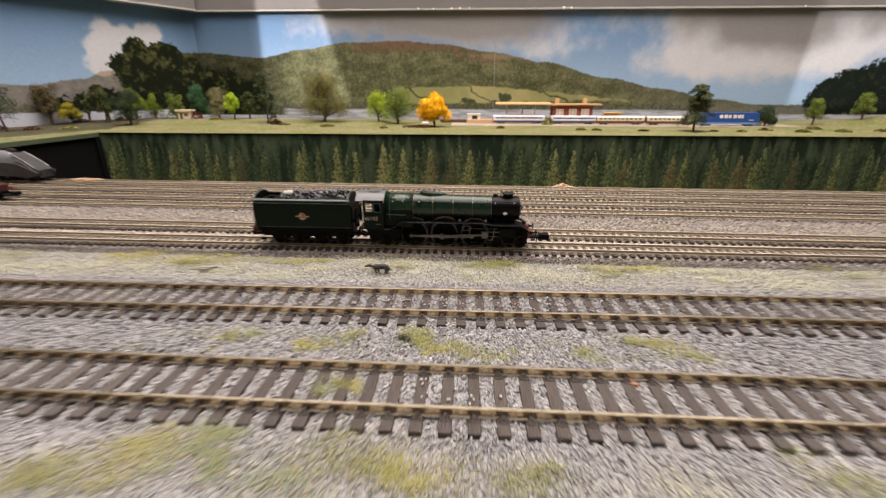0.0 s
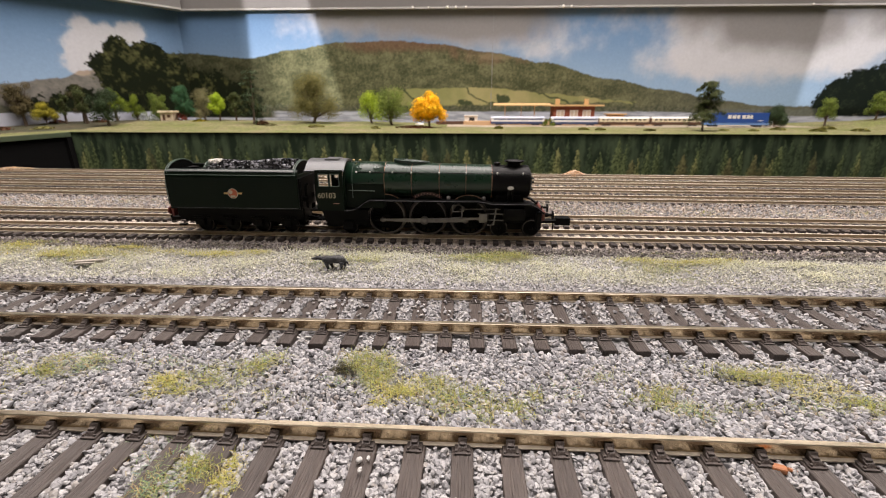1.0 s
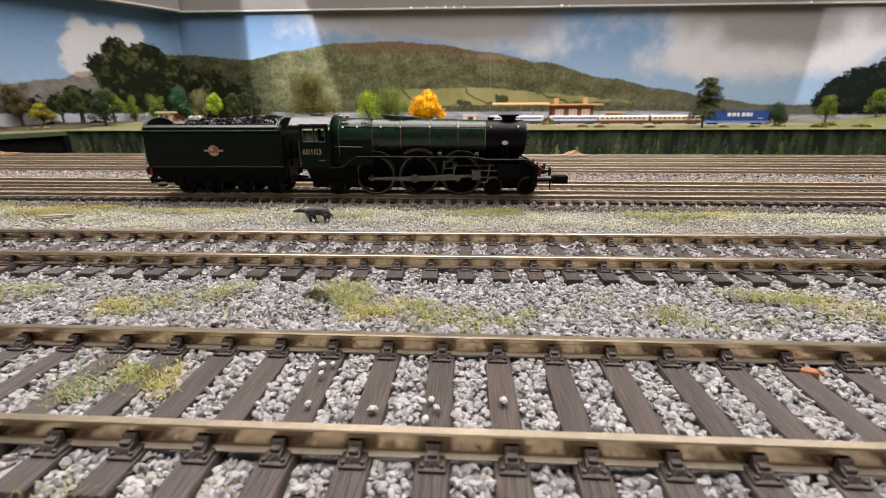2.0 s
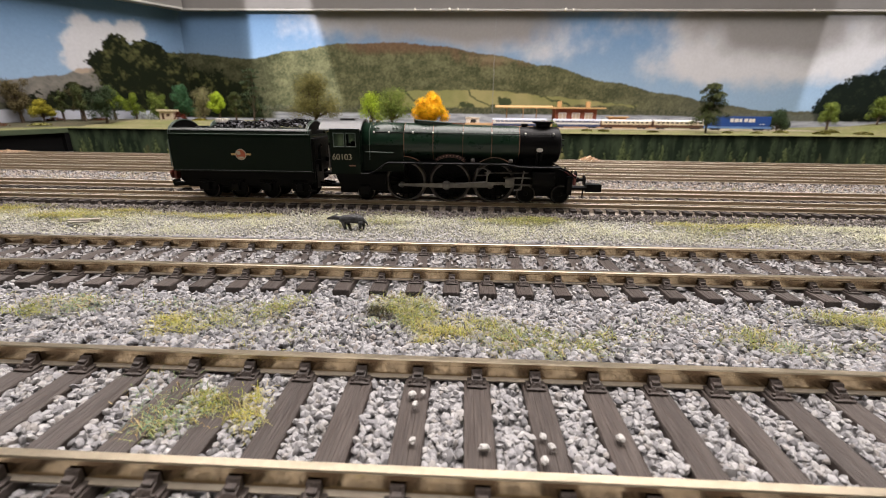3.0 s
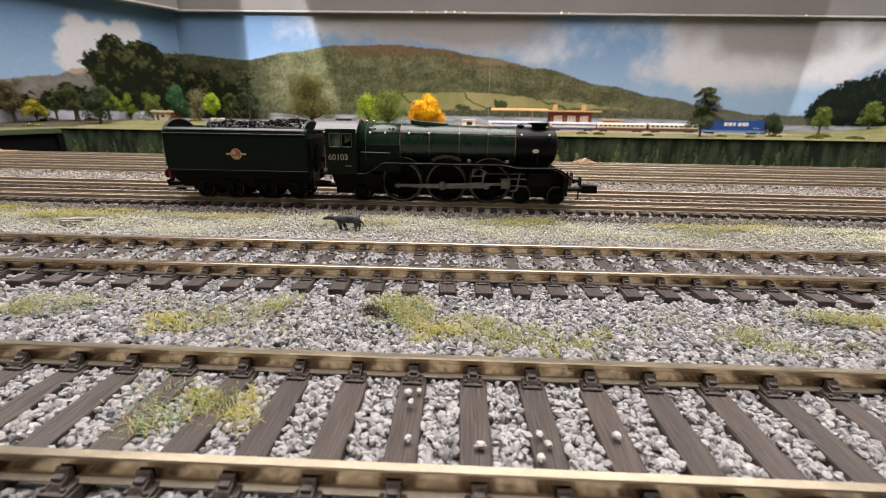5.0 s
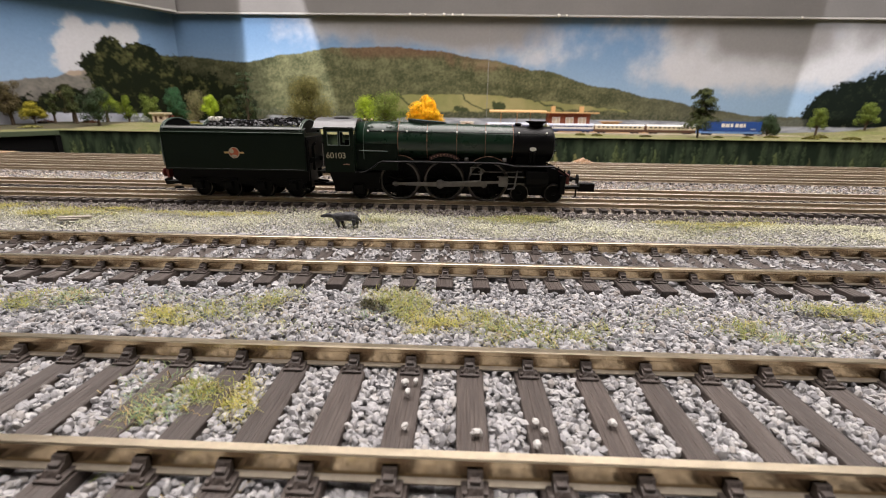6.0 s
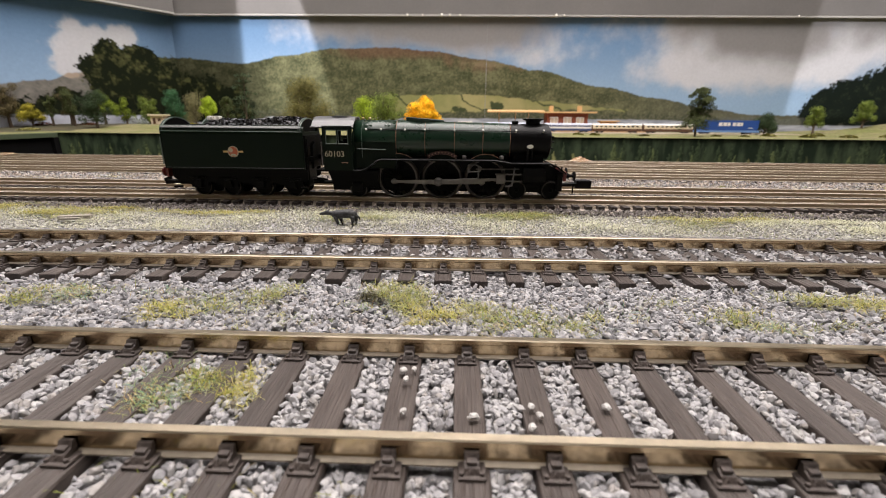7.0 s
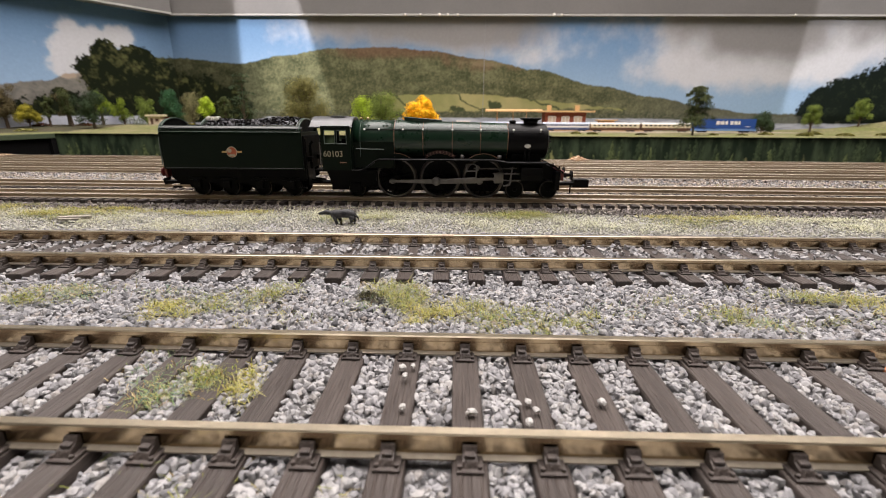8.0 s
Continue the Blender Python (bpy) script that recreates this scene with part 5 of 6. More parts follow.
bm = box(B(), -0.1, 0.1, -0.06, 0.06, 0, 0.1, 0.03)
rod(bm, (0.1, 0, 0.08), (0.24, 0.04, 0.03), 0.03, 0.02, 6)
solid("orange_tag", bm, shader("orange_plastic", (0.34, 0.13, 0.05), 0.6, 0, 0.15, 500, 0.1, 2500, (0.24, 0.1, 0.045), 0.5), "small orange plastic rail joiner by the rail", "joiner", x=6.08, y=-3.62, z=-0.08, rz=-20)


# ---- scenery on the far board ----
def leaf_mat(name, a, b, c):
    near_a, near_c = [(p + q) / 2 for p, q in zip(a, b)], [(p + q) / 2 for p, q in zip(c, b)]
    return islands(name, [near_a, b, near_c, b], 0.85, 0.42, 130)


LEAF = {
    "orange": leaf_mat("orange_foliage", (0.88, 0.42, 0.006), (0.95, 0.53, 0.012), (0.97, 0.63, 0.03)),
    "olive": leaf_mat("olive_foliage", (0.09, 0.085, 0.022), (0.155, 0.142, 0.042), (0.22, 0.2, 0.065)),
    "bright": leaf_mat("bright_green_foliage", (0.2, 0.3, 0.012), (0.34, 0.46, 0.025), (0.46, 0.56, 0.05)),
    "mid": leaf_mat("mid_green_foliage", (0.08, 0.12, 0.02), (0.15, 0.2, 0.035), (0.22, 0.28, 0.05)),
    "dark": leaf_mat("dark_green_foliage", (0.014, 0.028, 0.012), (0.035, 0.058, 0.024), (0.06, 0.09, 0.034)),
    "teal": leaf_mat("blue_green_foliage", (0.02, 0.07, 0.03), (0.045, 0.125, 0.055), (0.085, 0.2, 0.08)),
    "tan": leaf_mat("tan_foliage", (0.13, 0.125, 0.05), (0.21, 0.195, 0.09), (0.3, 0.28, 0.14)),
    "lime": leaf_mat("lime_green_foliage", (0.1, 0.14, 0.012), (0.17, 0.23, 0.02), (0.25, 0.31, 0.035)),
    "yellow": leaf_mat("yellow_green_foliage", (0.19, 0.165, 0.012), (0.28, 0.245, 0.02), (0.36, 0.32, 0.04)),
    "red": leaf_mat("dark_red_foliage", (0.1, 0.015, 0.01), (0.17, 0.03, 0.02), (0.22, 0.06, 0.03)),
    "turf": leaf_mat("low_green_turf", (0.2, 0.2, 0.06), (0.28, 0.27, 0.09), (0.36, 0.33, 0.13)),
    "brown": leaf_mat("brown_olive_foliage", (0.05, 0.04, 0.016), (0.095, 0.075, 0.03), (0.14, 0.115, 0.05)),
    "shade": leaf_mat("shaded_olive_foliage", (0.03, 0.042, 0.013), (0.06, 0.075, 0.022), (0.095, 0.11, 0.035)),
    "pale": leaf_mat("pale_grey_foliage", (0.28, 0.31, 0.27), (0.4, 0.43, 0.4), (0.5, 0.52, 0.48)),
    "rust": leaf_mat("rust_brown_foliage", (0.09, 0.035, 0.015), (0.15, 0.06, 0.03), (0.07, 0.04, 0.02)),
}


def leaflet(bm, rng, p, out, s):
    """One small leaf cluster, turned roughly outwards."""
    out = (out.normalized() + 0.55 * Vector((rng.gauss(0, 1), rng.gauss(0, 1), rng.gauss(0, 1))).normalized()).normalized()
    a = out.cross(Vector((rng.gauss(0, 1), rng.gauss(0, 1), rng.gauss(0, 1)))).normalized()
    b = out.cross(a)
    s *= rng.uniform(0.6, 1.3)
    bm.faces.new([bm.verts.new(p + a * s * ca + b * s * cb) for ca, cb in ((-0.55, -0.4), (0.5, -0.35), (0.4, 0.5), (-0.4, 0.45))])


def tree(x, y, h, w, leaf, seed, label, trunk=0.3, lobes=7, leaves=700, shape="round", size=0.3, sink=0.05):
    rng = random.Random(seed)
    z = ground_height(x, y) - sink
    o = thing("tree", x, y, z, 0, label, "tree", group="model trees")
    bm = B()
    lean = Vector((rng.uniform(-0.1, 0.1) * h, rng.uniform(-0.1, 0.1) * h, 0))
    t0 = h * trunk
    r = max(0.12, h * 0.03) * (0.6 if shape == "pine" else 1.0)
    mid = Vector((lean.x * 0.4, lean.y * 0.4, t0))
    rod(bm, (0, 0, 0), mid, r * 1.3, r, 8)
    rod(bm, mid, (lean.x, lean.y, h * 0.82), r, r * 0.25, 7)
    centres = []
    if shape != "pine":
        lobes *= 3
    for i in range(lobes):
        a = 2.4 * i + rng.uniform(-0.4, 0.4)
        if shape == "round":
            f = rng.random()
            k = rng.uniform(0.15, 0.75) * w * 0.5 * (1.0 - 0.65 * f * f)
            c = Vector((k * math.cos(a), k * math.sin(a), t0 + (h - t0) * (0.1 + 0.76 * f)))
            rad = w * rng.uniform(0.13, 0.21)
        elif shape == "pine":
            f = (i + 0.5) / lobes
            c = Vector((rng.uniform(-0.14, 0.14) * w, rng.uniform(-0.14, 0.14) * w, t0 + (h - t0) * f))
            rad = w * (0.5 - 0.28 * f) * rng.uniform(0.75, 1.15)
        else:
            f = (i + 0.5) / lobes
            c = Vector((rng.uniform(-0.3, 0.3) * w, rng.uniform(-0.3, 0.3) * w, t0 + (h - t0) * f * 0.9))
            rad = w * rng.uniform(0.16, 0.26)
        centres.append((c, rad))
        rod(bm, (lean.x * 0.5, lean.y * 0.5, t0 * 0.8 + 0.15 * (c.z - t0)), c, r * 0.45, r * 0.12, 5)
    part("trunk", bm, M["bark"], o)
    bm = B()
    if shape == "pine":
        # flat layered sprays with gaps between them
        for c, rad in centres:
            for _ in range(int(leaves * 3.0 / lobes)):
                a, k = rng.uniform(0, 2 * math.pi), math.sqrt(rng.random())
                if math.sin(3 * a + seed + c.z) < -0.55:
                    continue
                p = c + Vector((rad * k * math.cos(a), rad * k * math.sin(a), 0.3 * rad * (0.5 - k) + rng.gauss(0, 0.1 * rad)))
                leaflet(bm, rng, p, Vector((0.4 * math.cos(a), 0.4 * math.sin(a), 1)), size * 0.5)
    else:
        for _ in range(int(leaves * 11.0)):
            c, rad = centres[rng.randrange(len(centres))]
            d = Vector((rng.gauss(0, 1), rng.gauss(0, 1), rng.gauss(0, 1))).normalized()
            k = 0.92 + 0.2 * noise.noise(d * 3.1 + c + Vector((seed, 0, 0)))
            p = c + d * rad * k * rng.random() ** 0.28
            if p.z > 0.1:
                leaflet(bm, rng, p, d, size * 0.36)
    part("crown", bm, LEAF[leaf], o)
    return o


def plant(rows):
    for row in rows:
        tree(*row)


# the middle of the board
plant((
    (-5.7, 92, 7.5, 8.8, "orange", 1, "bright orange autumn model tree", 0.26, 12, 2600, "round", 0.5),
    (-34.2, 98, 11.0, 15.0, "olive", 2, "large olive brown model tree", 0.12, 14, 2200, "round", 0.42),
    (-21.3, 104, 7.4, 10.2, "bright", 3, "bright green model tree", 0.14, 8, 700, "round", 0.4),
    (-15.3, 98, 8.6, 12.6, "mid", 4, "mid green model tree", 0.16, 11, 1000, "round", 0.42),
    (-46.1, 92, 11.8, 7.4, "dark", 5, "sparse dark model pine tree", 0.2, 8, 900, "pine", 0.4),
    (-58.4, 100, 6.6, 5.6, "bright", 6, "light green round model tree", 0.32, 8, 700, "round", 0.38),
    (-56.3, 104, 7.2, 4.6, "shade", 26, "dull green model tree among the woods", 0.16, 8, 600, "round", 0.4),
    (-65.0, 105, 7.9, 6.4, "tan", 7, "tan dry looking model tree", 0.12, 10, 640, "tall", 0.34),
))
# the wood by the hut and the lake
plant((
    (-70.8, 106, 8.8, 7.4, "teal", 8, "blue green model tree", 0.12, 10, 800, "round", 0.42),
    (-75.6, 103, 6.6, 5.0, "mid", 9, "mid green model tree by the hut", 0.12, 8, 560, "tall", 0.38),
    (-81.6, 103, 6.5, 4.2, "lime", 10, "narrow yellow green model tree", 0.14, 8, 480, "tall", 0.36),
    (-82.4, 97, 8.4, 6.0, "lime", 11, "light green model tree before the dark wood", 0.3, 8, 600, "round", 0.38),
    (-76.2, 86.5, 7.7, 5.8, "dark", 12, "dark green model tree on the grass", 0.22, 11, 900, "tall", 0.4),
    (-88.9, 90, 6.6, 2.8, "shade", 13, "slender model tree by the lake", 0.34, 7, 320, "tall", 0.36),
    (-84.8, 91, 7.8, 4.6, "shade", 14, "slender dark model tree by the lake", 0.36, 7, 460, "tall", 0.36),
    (-86.8, 92.5, 7.0, 3.4, "brown", 27, "slender olive brown model tree by the lake", 0.36, 7, 360, "tall", 0.36),
    (-92.2, 88.5, 4.7, 5.6, "yellow", 15, "low domed yellow green model tree", 0.24, 10, 900, "round", 0.34),
    (-95.2, 86.5, 9.2, 5.4, "brown", 16, "tall olive brown model tree", 0.3, 9, 700, "tall", 0.4),
    (-93.6, 74, 9.6, 7.0, "dark", 28, "tall dark model conifer at the board edge", 0.3, 9, 1500, "pine", 0.4),
))
# the station end
plant((
    (50.5, 84, 9.5, 6.2, "shade", 17, "dark layered model pine tree", 0.2, 14, 5200, "pine", 0.38),
    (75.5, 100, 4.8, 7.2, "dark", 18, "dark green model bush tree", 0.08, 9, 900, "round", 0.4),
    (86.8, 100, 6.4, 5.6, "mid", 19, "yellow green model tree before dark wood", 0.26, 8, 650, "round", 0.36),
    (97.9, 100, 6.4, 6.4, "mid", 20, "yellow green model tree on the mound", 0.22, 8, 700, "round", 0.36),
    (104.5, 97, 7.6, 4.4, "mid", 29, "pointed green model tree on the mound", 0.12, 9, 800, "tall", 0.36),
))


def bush(x, y, h, w, leaf, seed, label, category="bush"):
    rng = random.Random(seed)
    bm = B()
    for _ in range(int(70 + 60 * w)):
        a, e = rng.uniform(0, 2 * math.pi), rng.random()
        rr = w * 0.5 * math.sqrt(1 - e * e) * rng.uniform(0.6, 1.05)
        p = Vector((rr * math.cos(a), rr * math.sin(a), h * e * rng.uniform(0.7, 1.05)))
        u = Vector((rng.gauss(0, 1), rng.gauss(0, 1), rng.gauss(0, 1))).normalized()
        v = u.cross((0.3, 0.5, 0.8)).normalized()
        s = rng.uniform(0.14, 0.3)
        bm.faces.new([bm.verts.new(p + u * s * ca + v * s * cb) for ca, cb in ((-0.6, -0.5), (0.6, -0.4), (0.4, 0.6), (-0.5, 0.5))])
    solid("bush", bm, LEAF[leaf], label, category, group="low bushes", x=x, y=y, z=ground_height(x, y) - 0.03)


def sow(rows, seed):
    for n, (x, y, h, w, leaf, label) in enumerate(rows):
        bush(x, y, h * 0.6, w, "turf" if leaf == "mid" and y < 95 else leaf, seed + n, label)


sow((
    (-69.2, 101, 2.9, 3.2, "red", "dark red model bush beside the hut"),
    (-77.6, 100, 2.9, 2.6, "pale", "pale grey green model bush"),
    (-75.2, 99.5, 2.7, 2.6, "pale", "pale grey green model bush"),
    (-44.2, 91.0, 4.4, 2.4, "dark", "drooping dark model shrub under a pine"),
    (-43.4, 90.5, 1.6, 2.8, "rust", "rust brown low model bush"),
    (-41.5, 90, 0.6, 3.0, "tan", "dry tan ground plant"),
    (-30.4, 88, 0.8, 3.6, "mid", "low green plant on grass"),
    (-17.0, 86.5, 0.8, 2.2, "mid", "low green plant on grass"),
    (9.6, 88, 0.9, 2.2, "mid", "low green plant on grass"),
    (26.8, 84.5, 0.7, 2.2, "mid", "low green plant on grass"),
    (30.2, 84.5, 0.7, 2.2, "mid", "low green plant on grass"),
    (40.0, 84, 0.6, 2.4, "olive", "low olive plant on grass"),
    (54.5, 83.5, 0.6, 1.8, "turf", "low dry plant on grass"),
    (60.0, 83, 0.6, 2.0, "turf", "low dry plant on grass"),
), 40)
sow((
    (67.5, 87, 1.0, 2.8, "mid", "low green plant on grass"),
    (72.5, 83, 1.0, 2.8, "mid", "low green plant on grass"),
    (81.5, 84, 0.9, 3.0, "mid", "low green plant on grass"),
    (89.5, 84, 0.9, 3.0, "mid", "low green plant on grass"),
    (80.5, 91, 1.2, 3.2, "turf", "low dry olive plant on grass"),
    (-100, 78, 1.5, 3.6, "rust", "rust brown low shrub by the lake"),
    (-92.0, 78.0, 1.3, 3.4, "rust", "rust brown low shrub by the lake"),
    (-93.0, 92.0, 1.1, 3.4, "rust", "dark brown low shrub by the lake"),
    (-85.0, 95.0, 1.0, 3.4, "rust", "dark brown low shrub by the lake"),
    (-86.0, 81.0, 0.9, 4.0, "mid", "low green plant on grass"),
    (22.6, 100.5, 3.0, 3.4, "mid", "green model bush before the station"),
    (-9.0, 90.5, 0.5, 8.5, "rust", "fallen rust brown leaves under a tree"),
    (-62.0, 97.5, 0.7, 3.4, "yellow", "low yellow green plant on grass"),
), 53)


def paint(name, color, rough=0.5):
    return shader(name, color, rough, 0, 0.06, 60, 0.05, 500, [c * 0.85 for c in color], 0.5)


PAINT = {
    "cream": paint("cream_coach_paint", (0.66, 0.58, 0.4)), "white": paint("white_coach_roof", (0.74, 0.72, 0.68)), "brown": paint("brown_coach_paint", (0.1, 0.05, 0.03)), "navy": paint("navy_coach_paint", (0.05, 0.07, 0.16)),
    "pale": paint("pale_grey_blue_paint", (0.52, 0.56, 0.66)), "blue": paint("strong_blue_paint", (0.02, 0.075, 0.3)), "light_blue": paint("light_blue_paint", (0.16, 0.3, 0.6)), "brick": paint("red_brick_wall", (0.26, 0.075, 0.04), 0.8),
    "tile": paint("orange_tan_roof", (0.6, 0.38, 0.17), 0.7), "stone": paint("cream_stone_wall", (0.6, 0.5, 0.38), 0.8), "glass": paint("dark_window", (0.03, 0.035, 0.04), 0.15), "red": paint("rail_red_paint", (0.4, 0.04, 0.03)), "sand": paint("tan_platform", (0.55, 0.36, 0.2), 0.8), "grey": paint("pale_tinted_window", (0.36, 0.4, 0.5), 0.2), "dark": paint("dark_underframe", (0.02, 0.02, 0.02), 0.6),
}


def coach(x, y, length, lower, upper, roof, ends, label, turn=0.0, glass="glass", split=1.12, wide=0.62):
    z = ground_height(x, y) + 0.08
    o = thing("coach", x, y, z, turn, label, "coach", group="distant trains")
    h = length / 2
    part("underframe", box(B(), -h * 0.97, h * 0.97, -0.7, 0.7, 0.3, 0.62), PAINT["navy" if lower == "navy" else "brown"], o)
    part("lower_side", box(B(), -h, h, -0.75, 0.75, 0.4, split, 0.03), PAINT[lower], o)
    up = part("upper_side", box(B(), -h, h, -0.74, 0.74, split, 1.75, 0.03), PAINT[upper], o)
    bm = prism_x(B(), [(-0.76, 1.72), (-0.62, 1.98), (-0.3, 2.12), (0.3, 2.12), (0.62, 1.98), (0.76, 1.72)], -h, h)
    part("roof", bm, PAINT[roof], o)
    me = None
    n = int(length / 1.15)
    for i in range(n):
        a = -h + 0.5 + (length - 1.0) * (i + 0.15) / n
        if me is None:
            w = part("window", box(B(), 0, wide, -0.75, -0.742, 1.3, 1.62), PAINT[glass], up)
            me = w.data
        else:
            w = share("window", me, up)
        w.location.x = a * CM
    for e in (-h, h):
        part("end_panel", box(B(), e - 0.06, e + 0.06, -0.7, 0.7, 0.5, 1.8, 0.02), PAINT[ends], o)
    for bx in (-h * 0.68, h * 0.68):
        b = part("bogie", box(B(), bx - 0.9, bx + 0.9, -0.5, 0.5, 0.14, 0.34), PAINT["dark"], o)
        for wx in (-0.6, 0.6):
            for s in (-1, 1):
                part("wheel", turned(B(), [(0.02, -0.05), (0.24, -0.05), (0.22, 0.06), (0.02, 0.07)], (bx + wx, s * 0.46, 0.24), (0, s, 0), 14), PAINT["dark"], b)


coach(15.4, 103.5, 13.2, "navy", "white", "pale", "red", "blue and white model passenger coach", -0.5, "navy", 0.86, 1.0)
coach(29.3, 103.2, 11.6, "navy", "white", "pale", "red", "blue and white model passenger coach", -0.5, "navy", 0.86, 1.0)
coach(40.9, 102.2, 11.8, "brown", "cream", "white", "brown", "cream and brown model coach with white roof", -1.0, split=0.95)
coach(53.0, 101.2, 11.8, "brown", "cream", "white", "brown", "cream and brown model coach with white roof", -1.0, split=0.95)


def container_wagon():
    x, y = 66.3, 100.2
    o = thing("container_wagon", x, y, ground_height(x, y) + 0.05, -1, "blue model container on a light blue flat wagon", "wagon")
    part("deck", box(B(), -7.6, 7.4, -0.8, 0.8, 0.45, 0.95, 0.04), PAINT["light_blue"], o, "light blue flat wagon deck")
    c = part("container", box(B(), -6.2, 7.0, -0.85, 0.85, 0.95, 3.2, 0.03), PAINT["blue"], o, "strong blue shipping container")
    for i in range(40):
        a = -6.1 + 13.0 * i / 40
        bm = box(B(), a, a + 0.16, -0.88, -0.85, 1.05, 3.1)
        part("rib", bm, PAINT["blue"], c)
    for a, b in ((-2.3, -1.5), (-1.3, -0.4), (-0.2, 0.4), (0.9, 1.7), (1.9, 2.7), (2.8, 3.3)):
        part("mark", box(B(), a, b, -0.9, -0.885, 1.9, 2.7), PAINT["white"], c, "white bar of illegible lettering")
    part("mark", box(B(), 4.6, 5.8, -0.9, -0.885, 1.4, 1.55), PAINT["white"], c)
    part("cab_end", box(B(), -7.5, -6.3, -0.8, 0.8, 0.95, 2.6, 0.08), PAINT["blue"], o)
    for bx in (-5.0, 5.0):
        b = part("bogie", box(B(), bx - 1.0, bx + 1.0, -0.5, 0.5, 0.14, 0.45), PAINT["dark"], o)
        for wx in (-0.6, 0.6):
            for s in (-1, 1):
                part("wheel", turned(B(), [(0.02, -0.05), (0.24, -0.05), (0.22, 0.06), (0.02, 0.07)], (bx + wx, s * 0.46, 0.24), (0, s, 0), 14), PAINT["dark"], b)


container_wagon()


def station():
    x, y = 30.0, 109.0
    z = ground_height(x, y)
    o = thing("station_building", x, y, z, 0, "red brick model station with tan flat roof", "building")
    part("wall", box(B(), -5.2, 5.2, -2, 2, 0, 4.6, 0.03), PAINT["brick"], o)
    part("roof", box(B(), -6.8, 7.2, -2.8, 2.4, 4.6, 5.0, 0.05), PAINT["tile"], o, "orange tan overhanging roof")
    for cx in (-3.9, 3.4):
        part("chimney", box(B(), cx - 0.5, cx + 0.5, -0.5, 0.5, 5.0, 6.4, 0.05), PAINT["tile"], o)
    for wx in (-3.4, 0.0, 3.2):
        w = part("window_frame", box(B(), wx - 1.0, wx + 1.0, -2.12, -2.0, 1.9, 3.7, 0.03), PAINT["white"], o, "white framed window")
        for px in (-0.48, 0.48):
            part("pane", box(B(), wx + px - 0.36, wx + px + 0.36, -2.15, -2.12, 2.1, 3.5), PAINT["stone"], w)
    c = thing("platform_canopy", 16.9, 108.8, ground_height(16.9, 108.8), 0, "long tan platform canopy on posts", "canopy")
    part("roof", prism_x(B(), [(-1.8, 4.65), (0, 4.95), (1.8, 4.65), (1.8, 4.9), (0, 5.3), (-1.8, 4.9)], -7.2, 7.3), PAINT["tile"], c)
    for px in (-4.2, 0.0, 3.4):
        part("post", rod(B(), (px, 0, 0), (px, 0, 4.8), 0.13, 0.11, 8), PAINT["sand"], c)
    part("seat_wall", box(B(), -4.0, 4.6, 0.3, 0.8, 0, 2.1, 0.05), PAINT["sand"], c, "low tan wall under the canopy")
    p = box(B(), -8, 40, -1.6, 1.6, 0, 1.1, 0.05)
    solid("platform", p, PAINT["sand"], "tan raised railway platform beside the line", "platform", x=10, y=107.0, z=ground_height(20, 107) - 0.1)
    k = thing("kiosk", 40.5, 107.3, ground_height(40, 107), 0, "small tan kiosk behind the coaches", "kiosk")
    part("wall", box(B(), -2, 2, -0.8, 0.8, 0, 2.6, 0.04), PAINT["sand"], k)
    part("roof", box(B(), -2.6, 2.6, -1.1, 1.1, 2.6, 2.85, 0.04), PAINT["tile"], k)
    h = thing("white_hut", 3.9, 108, ground_height(3.9, 108), 0, "small white model hut with dark doorway", "hut")
    part("wall", box(B(), -1.7, 1.7, -1, 1, 0, 2.2, 0.05), PAINT["white"], h)
    part("roof", box(B(), -1.9, 1.9, -1.2, 1.2, 2.2, 2.45, 0.04), PAINT["white"], h)
    part("doorway", box(B(), -0.5, 0.9, -1.02, -1.0, 0.7, 1.9), PAINT["dark"], h, "dark doorway")
    f = box(B(), -13, 7, -0.2, 0.2, 0, 0.8, 0.03)
    solid("low_wall", f, PAINT["brown"], "dark low wall beside the distant line", "wall", x=8.0, y=105.8, z=ground_height(4, 105.8) + 0.2)
    b = thing("timber_hut", -71.3, 100, ground_height(-71.3, 100), 4, "cream model hut with pale flat roof", "hut")
    part("wall", box(B(), -1.5, 1.5, -1.1, 1.1, 0, 1.9, 0.04), PAINT["stone"], b)
    part("roof", box(B(), -1.9, 1.9, -1.5, 1.5, 1.9, 2.35, 0.06), PAINT["cream"], b, "pale overhanging roof")
    part("doorway", box(B(), -0.95, -0.35, -1.12, -1.1, 0.1, 1.5), PAINT["brown"], b)
    part("window", box(B(), 0.2, 0.95, -1.12, -1.1, 0.75, 1.4), PAINT["brown"], b)
    solid("pebble", turned(B(), [(0.1, 0), (1.0, 0.15), (1.1, 0.4), (0.6, 0.7), (0.1, 0.75)], (0, 0, 0), (0, 0, 1), 14), PAINT["white"], "smooth white pebble lying on the grass", "pebble", x=-8.6, y=99, z=ground_height(-8.6, 99) - 0.1, smooth=True)


station()


# ---- tracks ----
def rail_outline(h, head, foot):
    """End outline of a flat-bottomed rail, base at 0."""
    w = head * 0.3
    return [(-foot / 2, 0), (foot / 2, 0), (foot / 2, h * 0.07), (w, h * 0.14), (w, h * 0.66), (head / 2, h * 0.74), (head / 2, h * 0.95), (head * 0.38, h), (-head * 0.38, h), (-head / 2, h * 0.95), (-head / 2, h * 0.74), (-w, h * 0.66), (-w, h * 0.14), (-foot / 2, h * 0.07)]


